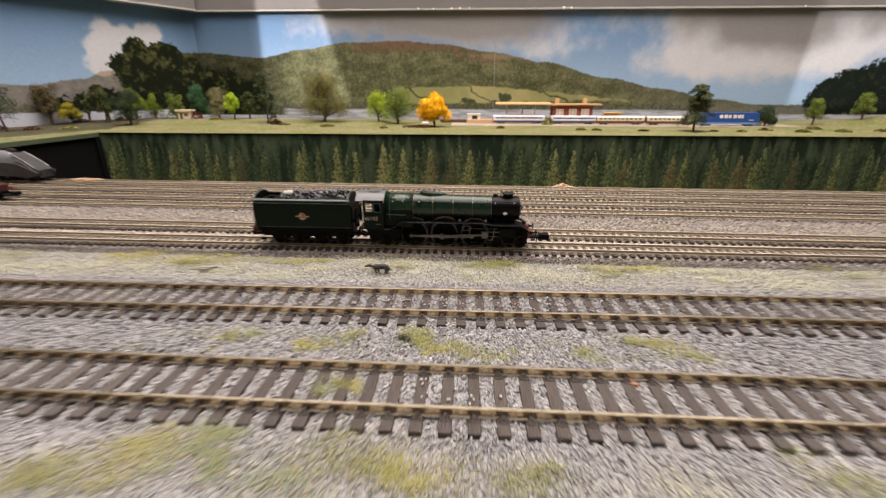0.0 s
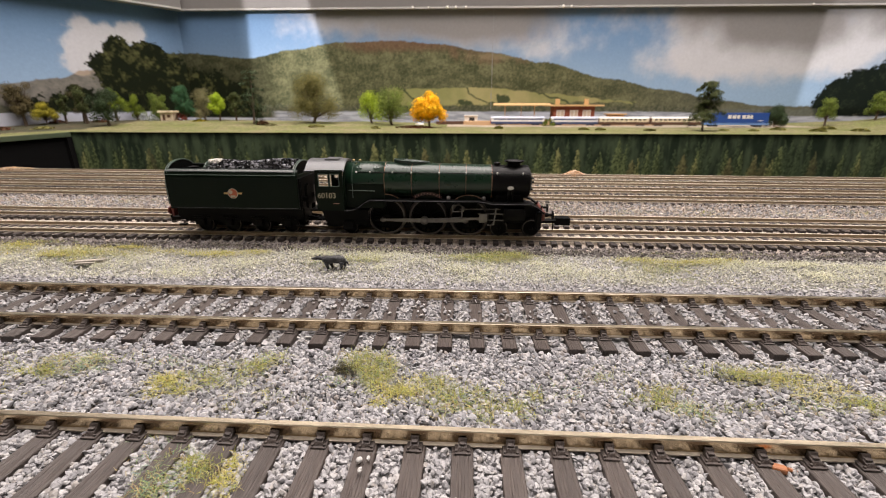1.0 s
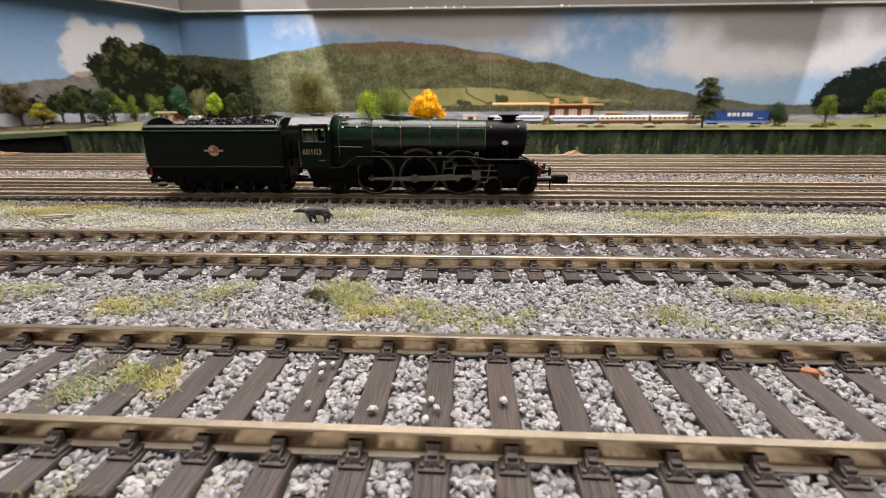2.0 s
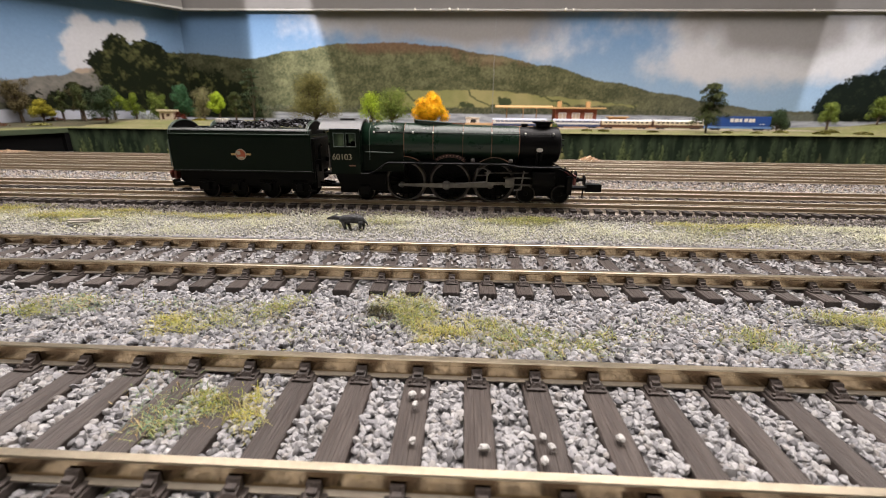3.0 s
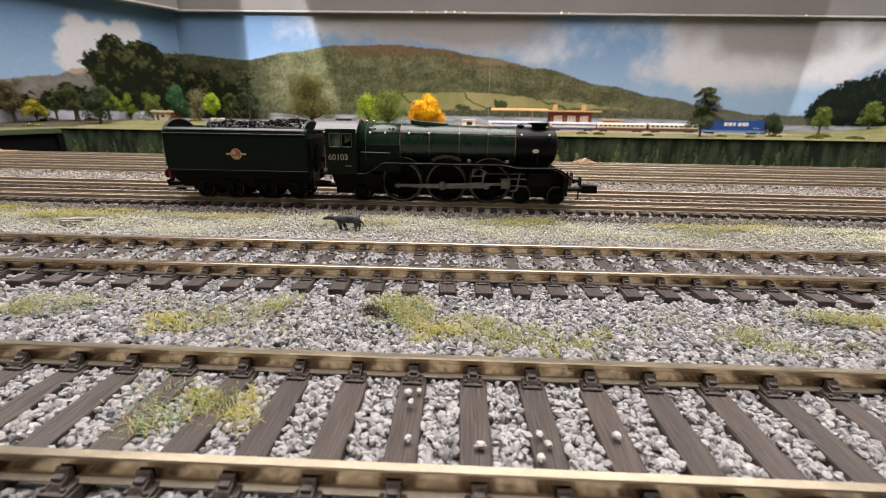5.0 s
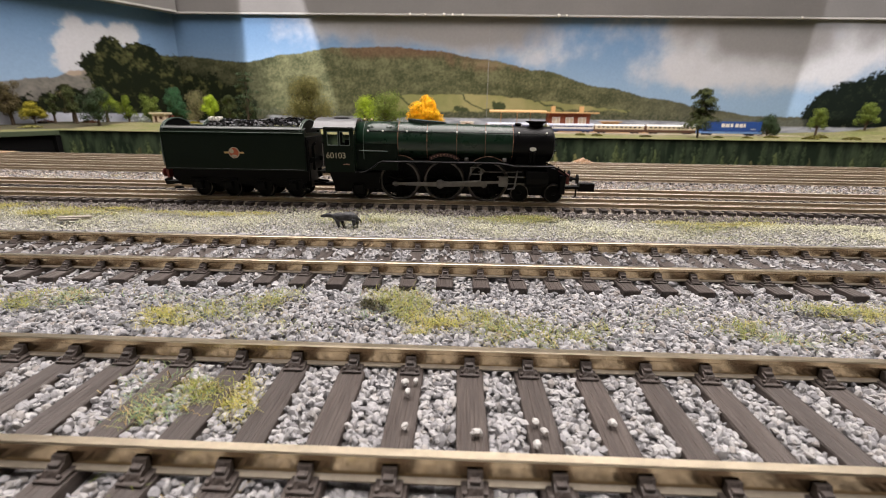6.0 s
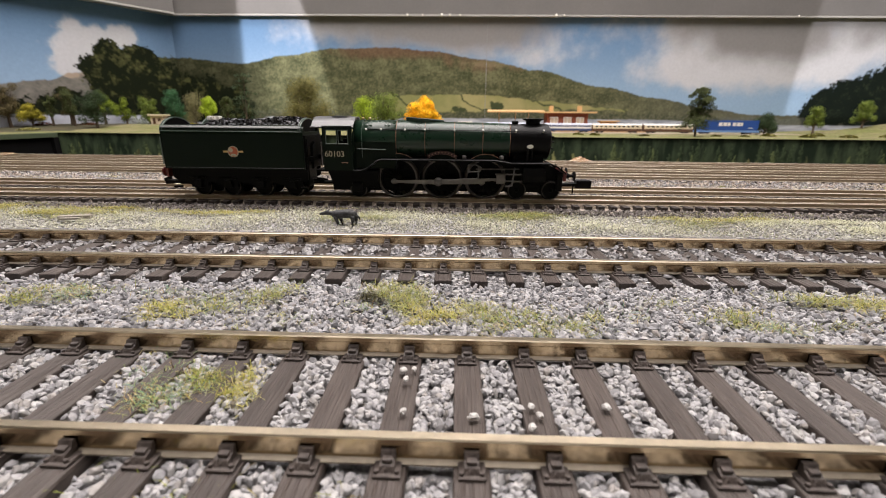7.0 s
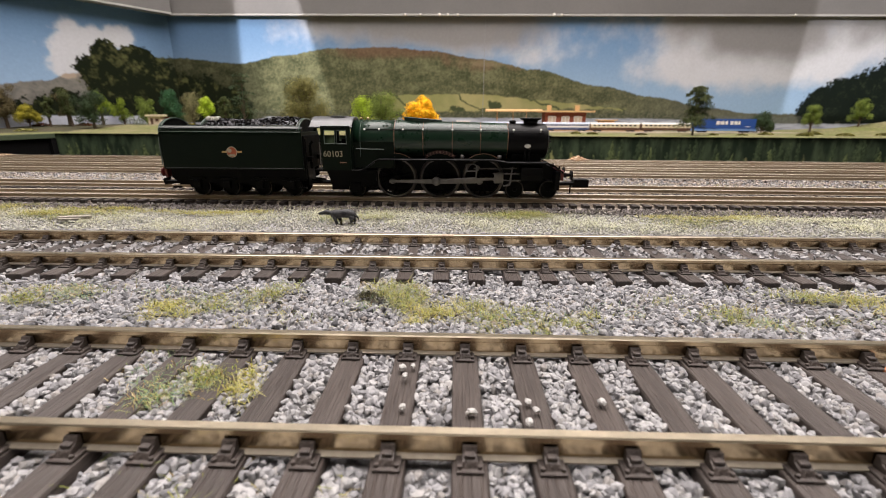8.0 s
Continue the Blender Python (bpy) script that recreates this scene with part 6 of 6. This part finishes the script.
def sleeper_mesh(material, half, width, thick, name):
    rng = random.Random(8)
    if half > 1:
        # one moulding whose top carries raised wood grain along its length
        n = 22
        e = width / 2
        xs = [-e, -e + 0.008] + [-e + 0.015 + (width - 0.03) * i / n for i in range(n + 1)] + [e - 0.008, e]
        rows = []
        for y in (-half, -half + 0.01, -half * 0.45, half * 0.1, half * 0.6, half - 0.01, half):
            end = abs(y) == half
            rows.append([(x, y, -0.014 if end else (-0.02 if abs(x) == e else rng.uniform(-0.006, 0.005))) for x in xs])
        bm = B()
        grid = [[bm.verts.new(p) for p in r] for r in rows]
        for p, q in zip(grid, grid[1:]):
            for i in range(len(xs) - 1):
                bm.faces.new((p[i], p[i + 1], q[i + 1], q[i]))
        rim = grid[0] + [r[-1] for r in grid[1:-1]] + grid[-1][::-1] + [r[0] for r in grid[-2:0:-1]]
        low = [bm.verts.new((v.co.x, v.co.y, -thick)) for v in rim]
        for i in range(len(rim)):
            k = (i + 1) % len(rim)
            bm.faces.new((rim[i], low[i], low[k], rim[k]))
        bmesh.ops.recalc_face_normals(bm, faces=bm.faces[:])
    else:
        bm = box(B(), -width / 2, width / 2, -half, half, -thick, 0)
    ob = link_mesh(name, bm, material)
    me = ob.data
    bpy.data.objects.remove(ob)
    return me


def chair_mesh():
    bm = box(B(), -0.118, 0.118, -0.235, 0.235, 0.0, 0.03, 0.01)
    for s in (-1, 1):
        # jaw that rises to the web, its key, and the two bolts of the base
        prism_x(bm, [(s * 0.04, 0.028), (s * 0.2, 0.028), (s * 0.165, 0.075), (s * 0.1, 0.1), (s * 0.075, 0.15), (s * 0.04, 0.15)], -0.062, 0.062)
        box(bm, -0.045, 0.045, s * 0.12 - 0.03, s * 0.12 + 0.03, 0.08, 0.122, 0.01)
        for a in (-0.085, 0.085):
            rod(bm, (a, s * 0.19, 0.025), (a, s * 0.19, 0.058), 0.024, 0.018, 6)
    ob = link_mesh("chair", bm, M["sleeper"])
    me = ob.data
    bpy.data.objects.remove(ob)
    return me


def track(name, angle, y_near, rail_top, gauge, rail_h, head, foot, x0, x1, pitch, phase, half, width, thick, label, mats, chairs=None):
    o = thing(name, 0, y_near, rail_top - rail_h, angle, label, "railway track", group="tracks")
    for y in (0.0, gauge):
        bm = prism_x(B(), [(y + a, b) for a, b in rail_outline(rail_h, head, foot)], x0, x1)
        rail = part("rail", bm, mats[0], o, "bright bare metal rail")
        if chairs:
            # running top paler and sides darker, as light falls; polished sides, dull foot
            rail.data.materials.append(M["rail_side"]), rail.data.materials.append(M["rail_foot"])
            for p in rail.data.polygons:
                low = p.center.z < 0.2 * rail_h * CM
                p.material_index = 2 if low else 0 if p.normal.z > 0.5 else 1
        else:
            # far rails too: pale sheen colour on top, darker brown sides
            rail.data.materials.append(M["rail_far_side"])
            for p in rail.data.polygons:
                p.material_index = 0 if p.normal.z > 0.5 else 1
    n0, n1 = math.ceil((x0 - phase) / pitch), math.floor((x1 - phase) / pitch)
    rng = random.Random(int(1000 * (y_near + 50)))
    me = sleeper_mesh(mats[1], half, width, thick, "sleeper")
    for k in range(n0, n1 + 1):
        x = phase + k * pitch
        s = share("sleeper", me, o, x + rng.uniform(-0.008, 0.008), gauge / 2, rng.uniform(-0.006, 0.0), rng.uniform(-0.5, 0.5))
        if chairs:
            for y in (-gauge / 2, gauge / 2):
                share("chair", chairs, s, 0, y, 0)
    return o


CHAIR = chair_mesh()
OO = dict(gauge=1.72, rail_h=0.25, head=0.108, foot=0.17, half=1.46, width=0.315, thick=0.15, mats=(M["rail"], M["sleeper"]), chairs=CHAIR)
NN = dict(gauge=0.97, rail_h=0.15, head=0.06, foot=0.13, pitch=0.42, half=0.92, width=0.2, thick=0.14, mats=(M["rail_far"], M["sleeper_far"]))
NEAR = (-0.58, -5.057, 0.24)
MID = (0.0, 0.0, 0.178)
track("wide_track", *NEAR, x0=-16, x1=18, pitch=0.7, phase=1.0, label="model railway track with brown sleepers and bright rails", **OO)
track("wide_track", *MID, x0=-24, x1=26, pitch=0.687, phase=-0.03, label="model railway track with brown sleepers and bright rails", **OO)
LINES = ((-0.87, 6.785, 0.158), (-1.29, 9.218, 0.15), (-1.4, 13.95, 0.13), (-1.4, 16.35, 0.13), (-1.4, 18.8, 0.13), (-1.4, 21.2, 0.13))
for n, line in enumerate(LINES):
    span = 34 if n < 2 else 62
    track("narrow_track", *line, x0=-span, x1=span, phase=0.13 * n, label="small gauge model track with dark sleepers", **NN)
    # ballast packed between the sleepers, a little below their tops
    top = line[2] - 0.15 - 0.034
    bm = prism_x(B(), [(-0.16, -0.2), (-0.1, top), (1.2, top), (1.5, -0.2)], -span, span)
    solid("ballast_bed", bm, M["bed_grey"], "tan ballast packed between small rails", "ballast", kind="structure", y=line[1], rz=line[0])


# ---- loose stone, grass fibre ----
def hull_of(kind):
    """Corners and faces of one stone: a broken block, or a many-sided lump for those close by."""
    if kind == "block":
        pts = [[(1 if i & 1 else -1), (1 if i & 2 else -1), (1 if i & 4 else -1)] for i in range(8)]
        return np.array(pts, float), np.array([(0, 2, 3, 1), (4, 5, 7, 6), (0, 1, 5, 4), (2, 6, 7, 3), (0, 4, 6, 2), (1, 3, 7, 5)])
    bm = B()
    bmesh.ops.create_icosphere(bm, subdivisions=1, radius=1.25)
    bm.verts.index_update()
    out = np.array([v.co for v in bm.verts]), np.array([[v.index for v in f.verts] for f in bm.faces])
    bm.free()
    return out


def scatter(name, material, count, place, size, seed, label, flat=0.62, kind="block", stretch=None):
    """Many angular stones in one mesh; place gives x, y, z arrays."""
    rng = np.random.default_rng(seed)
    x, y, z = place(rng, count)
    n = len(x)
    corners, f = hull_of(kind)
    nv, nf, side = len(corners), len(f), f.shape[1]
    v = corners[None] * (rng.uniform(0.55, 1.0, (n, nv, 3)) if kind == "block" else rng.uniform(0.66, 1.08, (n, nv, 1)))
    s = rng.uniform(size[0], size[1], (n, 1, 1)) * np.array([1, 1, flat])
    v = v * s * rng.uniform(0.6, 1.35, (n, 1, 3))
    q = rng.normal(size=(n, 4)) * np.array([1, 0.6, 0.6, 1])
    q /= np.linalg.norm(q, axis=1, keepdims=True)
    w, a, b, c = q.T
    R = np.stack([1 - 2 * (b * b + c * c), 2 * (a * b - c * w), 2 * (a * c + b * w), 2 * (a * b + c * w), 1 - 2 * (a * a + c * c), 2 * (b * c - a * w), 2 * (a * c - b * w), 2 * (b * c + a * w), 1 - 2 * (a * a + b * b)], 1).reshape(n, 3, 3)
    v = np.einsum("nij,nkj->nki", R, v) + np.stack([x, y, z], 1)[:, None]
    ob = new(name)
    if stretch:
        # the stones of one stretch are objects of their own on a few shared shapes
        x0, x1, y0, y1 = stretch
        pick = np.where((x > x0) & (x < x1) & (y > y0) & (y < y1))[0][:300]
        shapes = []
        for k in range(12):
            me = bpy.data.meshes.new("stone")
            pts = corners * rng.uniform(0.66, 1.08, (nv, 1)) * rng.uniform(0.7, 1.2, (1, 3)) * np.array([1, 1, flat])
            me.from_pydata([tuple(p * CM) for p in pts], [], f.tolist())
            me.materials.append(material)
            shapes.append(me)
        for k, i in enumerate(pick):
            st = new("stone", shapes[k % 12])
            st.parent = ob
            st.matrix_basis = Matrix.Translation((x[i] * CM, y[i] * CM, z[i] * CM)) @ Matrix(R[i].tolist()).to_4x4() @ Matrix.Scale(float(s[i, 0, 0]), 4)
        v = np.delete(v, pick, 0)
        n = len(v)
    faces = (f[None] + nv * np.arange(n)[:, None, None]).reshape(-1, side)
    me = bpy.data.meshes.new(name)
    me.vertices.add(nv * n)
    me.vertices.foreach_set("co", (v * CM).astype(np.float32).ravel())
    me.loops.add(nf * side * n)
    me.loops.foreach_set("vertex_index", faces.astype(np.int32).ravel())
    me.polygons.add(nf * n)
    me.polygons.foreach_set("loop_start", (side * np.arange(nf * n)).astype(np.int32))
    me.polygons.foreach_set("use_smooth", np.zeros(nf * n, bool))
    me.update(calc_edges=True)
    me.materials.append(material)
    if stretch:
        rest = new("loose_stones", me)
        rest.parent = ob
        tagged(rest, kind="stuff")
    else:
        bpy.data.objects.remove(ob)
        ob = new(name, me)
    return tagged(ob, label, "ballast", kind="stuff")


def clear_of(x, y, line, phase, pitch, gauge, half, width, rails=0.1):
    """True where a stone keeps off the rails and sleepers of one track."""
    t = radians(line[0])
    u, v = x * math.cos(t) + (y - line[1]) * math.sin(t), -x * math.sin(t) + (y - line[1]) * math.cos(t)
    k = np.abs((u - phase) / pitch - np.round((u - phase) / pitch)) * pitch
    inside = np.abs(v - gauge / 2) < half + 0.04
    on_sleeper = inside & (k < width / 2 + 0.02)
    on_rail = (np.abs(v) < rails) | (np.abs(v - gauge) < rails)
    return ~(on_sleeper | on_rail), inside & (k >= width / 2)


def oo_stones(x0, x1, y0, y1, rough, heap=1.0):
    def place(rng, n):
        x, y = rng.uniform(x0, x1, n), rng.uniform(y0, y1, n)
        level = np.interp(y, *zip(*BED))
        z = level + rng.uniform(-rough, rough, n) + 0.03 * np.sin(x * 2.1 + 1) * np.cos(y * 1.7)
        ok = rng.random(n) < np.where(np.abs(x - 1) < 8, 1.0, 0.42)
        for line, ph, pitch in ((NEAR, 1.0, 0.7), (MID, -0.03, 0.687)):
            c, between = clear_of(x, y, line, ph, pitch, 1.72, 1.46, 0.315)
            t = radians(line[0])
            v = -x * math.sin(t) + (y - line[1]) * math.cos(t)
            if line is NEAR:
                over = v > 1.72 + 0.13
            else:
                over = (v > 1.72 + 0.3) | ((v > 0.1) & (v < 1.62) & (rng.random(n) < 0.05))
            z = np.where(over & (np.abs(v - 0.86) < 1.7) & ~c, np.maximum(z, 0.02 if line is NEAR else -0.03), z)
            rails = (np.abs(v) < 0.1) | (np.abs(v - 1.72) < 0.1)
            ok &= (c | over) & ~rails
            z = np.where(between & (v > 0) & (v < 1.72), (-0.055 if line is NEAR else -0.1) + rng.uniform(-0.05, 0.035, n), z)
        return x[ok], y[ok], z[ok]
    return place


scatter("ballast", M["stone"], 19000, oo_stones(-12, 14, -8.2, -5.65, 0.04), (0.032, 0.055), 11, "loose grey granite chippings before the first track", kind="lump")
scatter("ballast", M["stone"], 44000, oo_stones(-17, 18, -5.7, -3.12, 0.04), (0.031, 0.053), 19, "loose pale granite chippings inside the first track", kind="lump", stretch=(-1.2, 3.4, -4.95, -3.45))
scatter("ballast", M["stone_grey"], 50000, oo_stones(-18, 19, -3.15, -0.5, 0.045), (0.034, 0.06), 12, "loose grey granite chippings between the wide tracks", kind="lump")
scatter("ballast", M["stone"], 54000, oo_stones(-20, 22, -0.55, 2.9, 0.04), (0.03, 0.054), 13, "loose grey granite chippings round the second track")


def strip(x0, x1, y0, y1, slope, level, rough):
    def place(rng, n):
        x, y = rng.uniform(x0, x1, n), rng.uniform(y0, y1, n)
        return x, y + slope * x, level + rng.uniform(-rough, rough, n)
    return place


scatter("ballast", M["stone_fine"], 38000, strip(-27, 29, 2.75, 5.9, -0.008, -0.15, 0.03), (0.018, 0.038), 14, "pale fine gravel with straw between the tracks")
scatter("ballast", M["stone_brown"], 16000, strip(-30, 32, 5.5, 6.36, -0.015, -0.13, 0.04), (0.025, 0.05), 15, "dark fine ballast shoulder beside the small track")


def n_stones(rng, n):
    x, y = rng.uniform(-42, 42, n), rng.uniform(6.4, 22.6, n)
    y = y - 0.022 * x
    z = -0.1 + rng.uniform(-0.03, 0.03, n)
    ok = np.ones(n, bool)
    for line in LINES:
        c, between = clear_of(x, y, line, 0, 0.5, 0.97, 0.9, 0.21, 0.07)
        t = radians(line[0])
        v = -x * math.sin(t) + (y - line[1]) * math.cos(t)
        near = np.abs(v - 0.485) < 0.95
        ok &= ~near | (rng.random(n) < 0.6)
        ok &= (np.abs(v) > 0.08) & (np.abs(v - 0.97) > 0.08)
        z = np.where((v > -0.1) & (v < 1.2), line[2] - 0.185 + rng.uniform(-0.035, 0.0, n), z)
    return x[ok], y[ok], z[ok]


scatter("ballast", M["stone_tan"], 26000, n_stones, (0.03, 0.06), 16, "brown grey fine ballast among the small tracks")


def pale_gap(rng, n):
    x, y = rng.uniform(-38, 40, n), rng.uniform(10.8, 13.6, n)
    return x, y - 0.023 * x, -0.05 + rng.uniform(-0.03, 0.05, n)


scatter("ballast", M["stone"], 7500, pale_gap, (0.025, 0.06), 17, "grey gravel between the small tracks")
scatter("ballast", M["stone_tan"], 6500, pale_gap, (0.025, 0.06), 18, "brownish gravel between the small tracks")


def rock(rng, s):
    """One rounded angular stone."""
    bm = B()
    k = Vector((rng.uniform(0, 9), rng.uniform(0, 9), rng.uniform(0, 9)))
    for v in bmesh.ops.create_icosphere(bm, subdivisions=2, radius=1.0)["verts"]:
        n = v.co.copy()
        cut = min(1.0, 0.72 + 0.35 * abs(noise.cell(n * 1.3 + k)))
        v.co = Vector((n.x * 1.2, n.y * 0.85, n.z * 0.7)) * s * (cut + 0.22 * noise.noise(n * 1.6 + k))
    return bm


def stray(points, size, seed, label):
    rng = random.Random(seed)
    for x, y, z in points:
        solid("stone", rock(rng, size * rng.uniform(0.75, 1.1)), M["stone_white"], label, "stone", group="stray stones", x=x, y=y, z=z, rz=rng.uniform(0, 360))


stray(((0.33, -3.98, 0.06), (0.28, -3.8, 0.05), (0.4, -3.76, 0.05), (0.36, -4.51, 0.05), (1.05, -4.57, 0.05), (1.64, -4.39, 0.05), (1.7, -4.52, 0.05), (1.6, -4.71, 0.05), (2.4, -4.38, 0.05)), 0.052, 21, "pale loose stone resting on a sleeper")


def fibres(x, y, rx, ry, count, material, seed, length, label, flat=0.5, name="grass_tuft"):
    rng = random.Random(seed)
    bm = B()
    # a tuft is several loose clumps that thin out at their edges
    clumps = [(rng.gauss(0, 0.4), rng.gauss(0, 0.4), rng.uniform(0.12, 0.38)) for _ in range(7)]
    for _ in range(count):
        cx, cy, cr = clumps[rng.randrange(7)]
        p = Vector((rx * (cx + rng.gauss(0, cr)), ry * (cy + rng.gauss(0, cr)), rng.uniform(0, 0.05)))
        d = Vector((rng.gauss(0, 1), rng.gauss(0, 1), rng.uniform(0.0, 1.3) * (1 - flat) + 0.1)).normalized()
        ln = length * rng.uniform(0.5, 1.2)
        sd = d.cross((0, 0, 1)).normalized() * 0.004
        m = p + d * ln * 0.55 + Vector((0, 0, 0.02))
        e = p + d * ln + Vector((rng.gauss(0, 0.02), rng.gauss(0, 0.02), -0.03))
        v = [bm.verts.new(p - sd), bm.verts.new(p + sd), bm.verts.new(m + sd * 0.8), bm.verts.new(m - sd * 0.8), bm.verts.new(e)]
        bm.faces.new(v[:4])
        bm.faces.new((v[3], v[2], v[4]))
    solid(name, bm, M[material], label, "grass", group="grass tufts", kind="stuff", x=x, y=y, z=-0.05 if -3.2 < y < -1.0 else -0.05 if -5 < y < -3 else -0.1)


TUFT_LABEL = {"fibre": "low tuft of mixed green static grass fibre", "fibre_green": "low tuft of bright green static grass fibre", "fibre_yellow": "low tuft of yellow static grass fibre", "fibre_pale": "low tuft of pale straw coloured fibre"}


def tufts(rows, seed, size, dense, length):
    for n, (x, y, rx, ry, count, mat) in enumerate(rows):
        fibres(x, y, rx * size, ry * 1.2 * size, int(count * dense * size), mat, seed + n, length, TUFT_LABEL[mat], 0.75)


# between the wide tracks
tufts((
    (-6.2, -1.7, 0.7, 0.35, 420, "fibre"),
    (-5.5, -1.58, 0.5, 0.3, 300, "fibre_green"),
    (-3.7, -2.2, 0.42, 0.34, 520, "fibre_yellow"),
    (-2.9, -2.1, 0.6, 0.4, 300, "fibre"),
    (-2.2, -1.5, 0.5, 0.3, 380, "fibre"),
    (-0.15, -1.3, 0.55, 0.3, 620, "fibre"),
    (0.2, -1.7, 0.4, 0.4, 420, "fibre"),
    (0.55, -2.25, 0.4, 0.35, 560, "fibre_yellow"),
    (1.55, -2.25, 0.7, 0.35, 700, "fibre"),
    (1.7, -2.5, 0.5, 0.3, 300, "fibre_green"),
    (2.4, -2.6, 0.6, 0.3, 420, "fibre"),
    (7.0, -1.55, 0.9, 0.35, 620, "fibre"),
    (7.7, -1.75, 0.9, 0.4, 520, "fibre_yellow"),
    (5.2, -2.3, 0.6, 0.3, 300, "fibre"),
    (5.5, -2.55, 0.3, 0.25, 240, "fibre_green"),
    (8.6, -2.2, 0.7, 0.3, 380, "fibre"),
    (-12.0, 1.0, 1.2, 0.5, 120, "fibre"),
), 60, 1.05, 0.88, 0.2)
# on the fine gravel
tufts((
    (-11.8, 5.1, 2.6, 0.5, 1500, "fibre_yellow"),
    (-14.6, 5.3, 2.2, 0.5, 1000, "fibre_yellow"),
    (-6.4, 5.0, 1.5, 0.4, 700, "fibre_yellow"),
    (2.7, 5.0, 2.6, 0.45, 1100, "fibre"),
    (3.2, 5.3, 1.2, 0.3, 400, "fibre"),
    (9.0, 4.8, 2.2, 0.35, 1000, "fibre_yellow"),
    (12.5, 4.7, 2.0, 0.35, 600, "fibre_pale"),
    (-1.5, 5.0, 1.6, 0.4, 600, "fibre_pale"),
), 84, 1.0, 2.0, 0.17)
# before the first track
tufts((
    (-7.3, -7.1, 1.2, 0.5, 800, "fibre"),
    (-5.7, -6.5, 1.0, 0.5, 700, "fibre_yellow"),
    (-4.0, -5.95, 0.55, 0.3, 620, "fibre_green"),
    (-4.6, -6.6, 0.8, 0.5, 500, "fibre_green"),
    (-1.5, -6.4, 1.1, 0.6, 620, "fibre"),
    (-2.6, -6.9, 1.0, 0.5, 500, "fibre_green"),
    (0.5, -6.7, 0.8, 0.5, 620, "fibre_yellow"),
    (3.0, -6.8, 1.0, 0.5, 420, "fibre"),
    (9.3, -6.3, 0.8, 0.5, 420, "fibre"),
    (6.2, -6.9, 1.2, 0.5, 360, "fibre_pale"),
), 110, 1.5, 1.15, 0.2)
# inside the first track
tufts((
    (-2.0, -3.95, 0.36, 0.3, 480, "fibre"),
    (-1.45, -4.05, 0.25, 0.3, 380, "fibre_yellow"),
    (-2.2, -4.3, 0.4, 0.25, 480, "fibre_green"),
    (-2.6, -3.9, 0.5, 0.3, 160, "fibre_green"),
), 124, 1.1, 0.75, 0.16)
fibres(-0.52, -1.62, 0.24, 0.14, 300, "fibre_dark", 99, 0.17, "dark burnt looking clump of grass fibre", 0.5)
fibres(2.6, 5.75, 0.01, 0.01, 3, "fibre_dark", 98, 0.1, "tiny dark fibre tuft")
for n in range(28):
    rng = random.Random(300 + n)
    fibres(-25 + 1.95 * n, 4.1 + rng.uniform(-0.7, 0.9) - 0.008 * (-25 + 1.95 * n), 1.6, 0.9, 620, ("fibre_pale", "fibre_pale", "fibre", "fibre_pale", "fibre_pale")[n % 5], 130 + n, 0.26, "sparse straw and green fibre on the gravel", 0.7)
for n in range(14):
    fibres(-26 + 4 * n, 5.75 + 0.2 + 0.015 * (26 - 4 * n) - 0.2, 2.2, 0.12, 220, "fibre_dark" if n % 3 else "fibre", 170 + n, 0.18, "dark straggling grass at the ballast foot", 0.4)
for n in range(18):
    rng = random.Random(500 + n)
    x = -30 + 3.6 * n
    fibres(x, 12.4 - 0.023 * x + rng.uniform(-0.8, 0.8), 1.7, 0.7, 420, ("fibre", "fibre_pale")[n % 2], 520 + n, 0.2, "thin dry grass fibre between the small tracks", 0.6)
for n in range(20):
    rng = random.Random(700 + n)
    fibres(-9 + 0.95 * n, rng.uniform(-2.7, -1.2), 0.7, 0.3, 60, ("fibre", "fibre_green", "fibre", "fibre_yellow")[n % 4], 720 + n, 0.18, "sparse olive grass fibre among the ballast", 0.6)
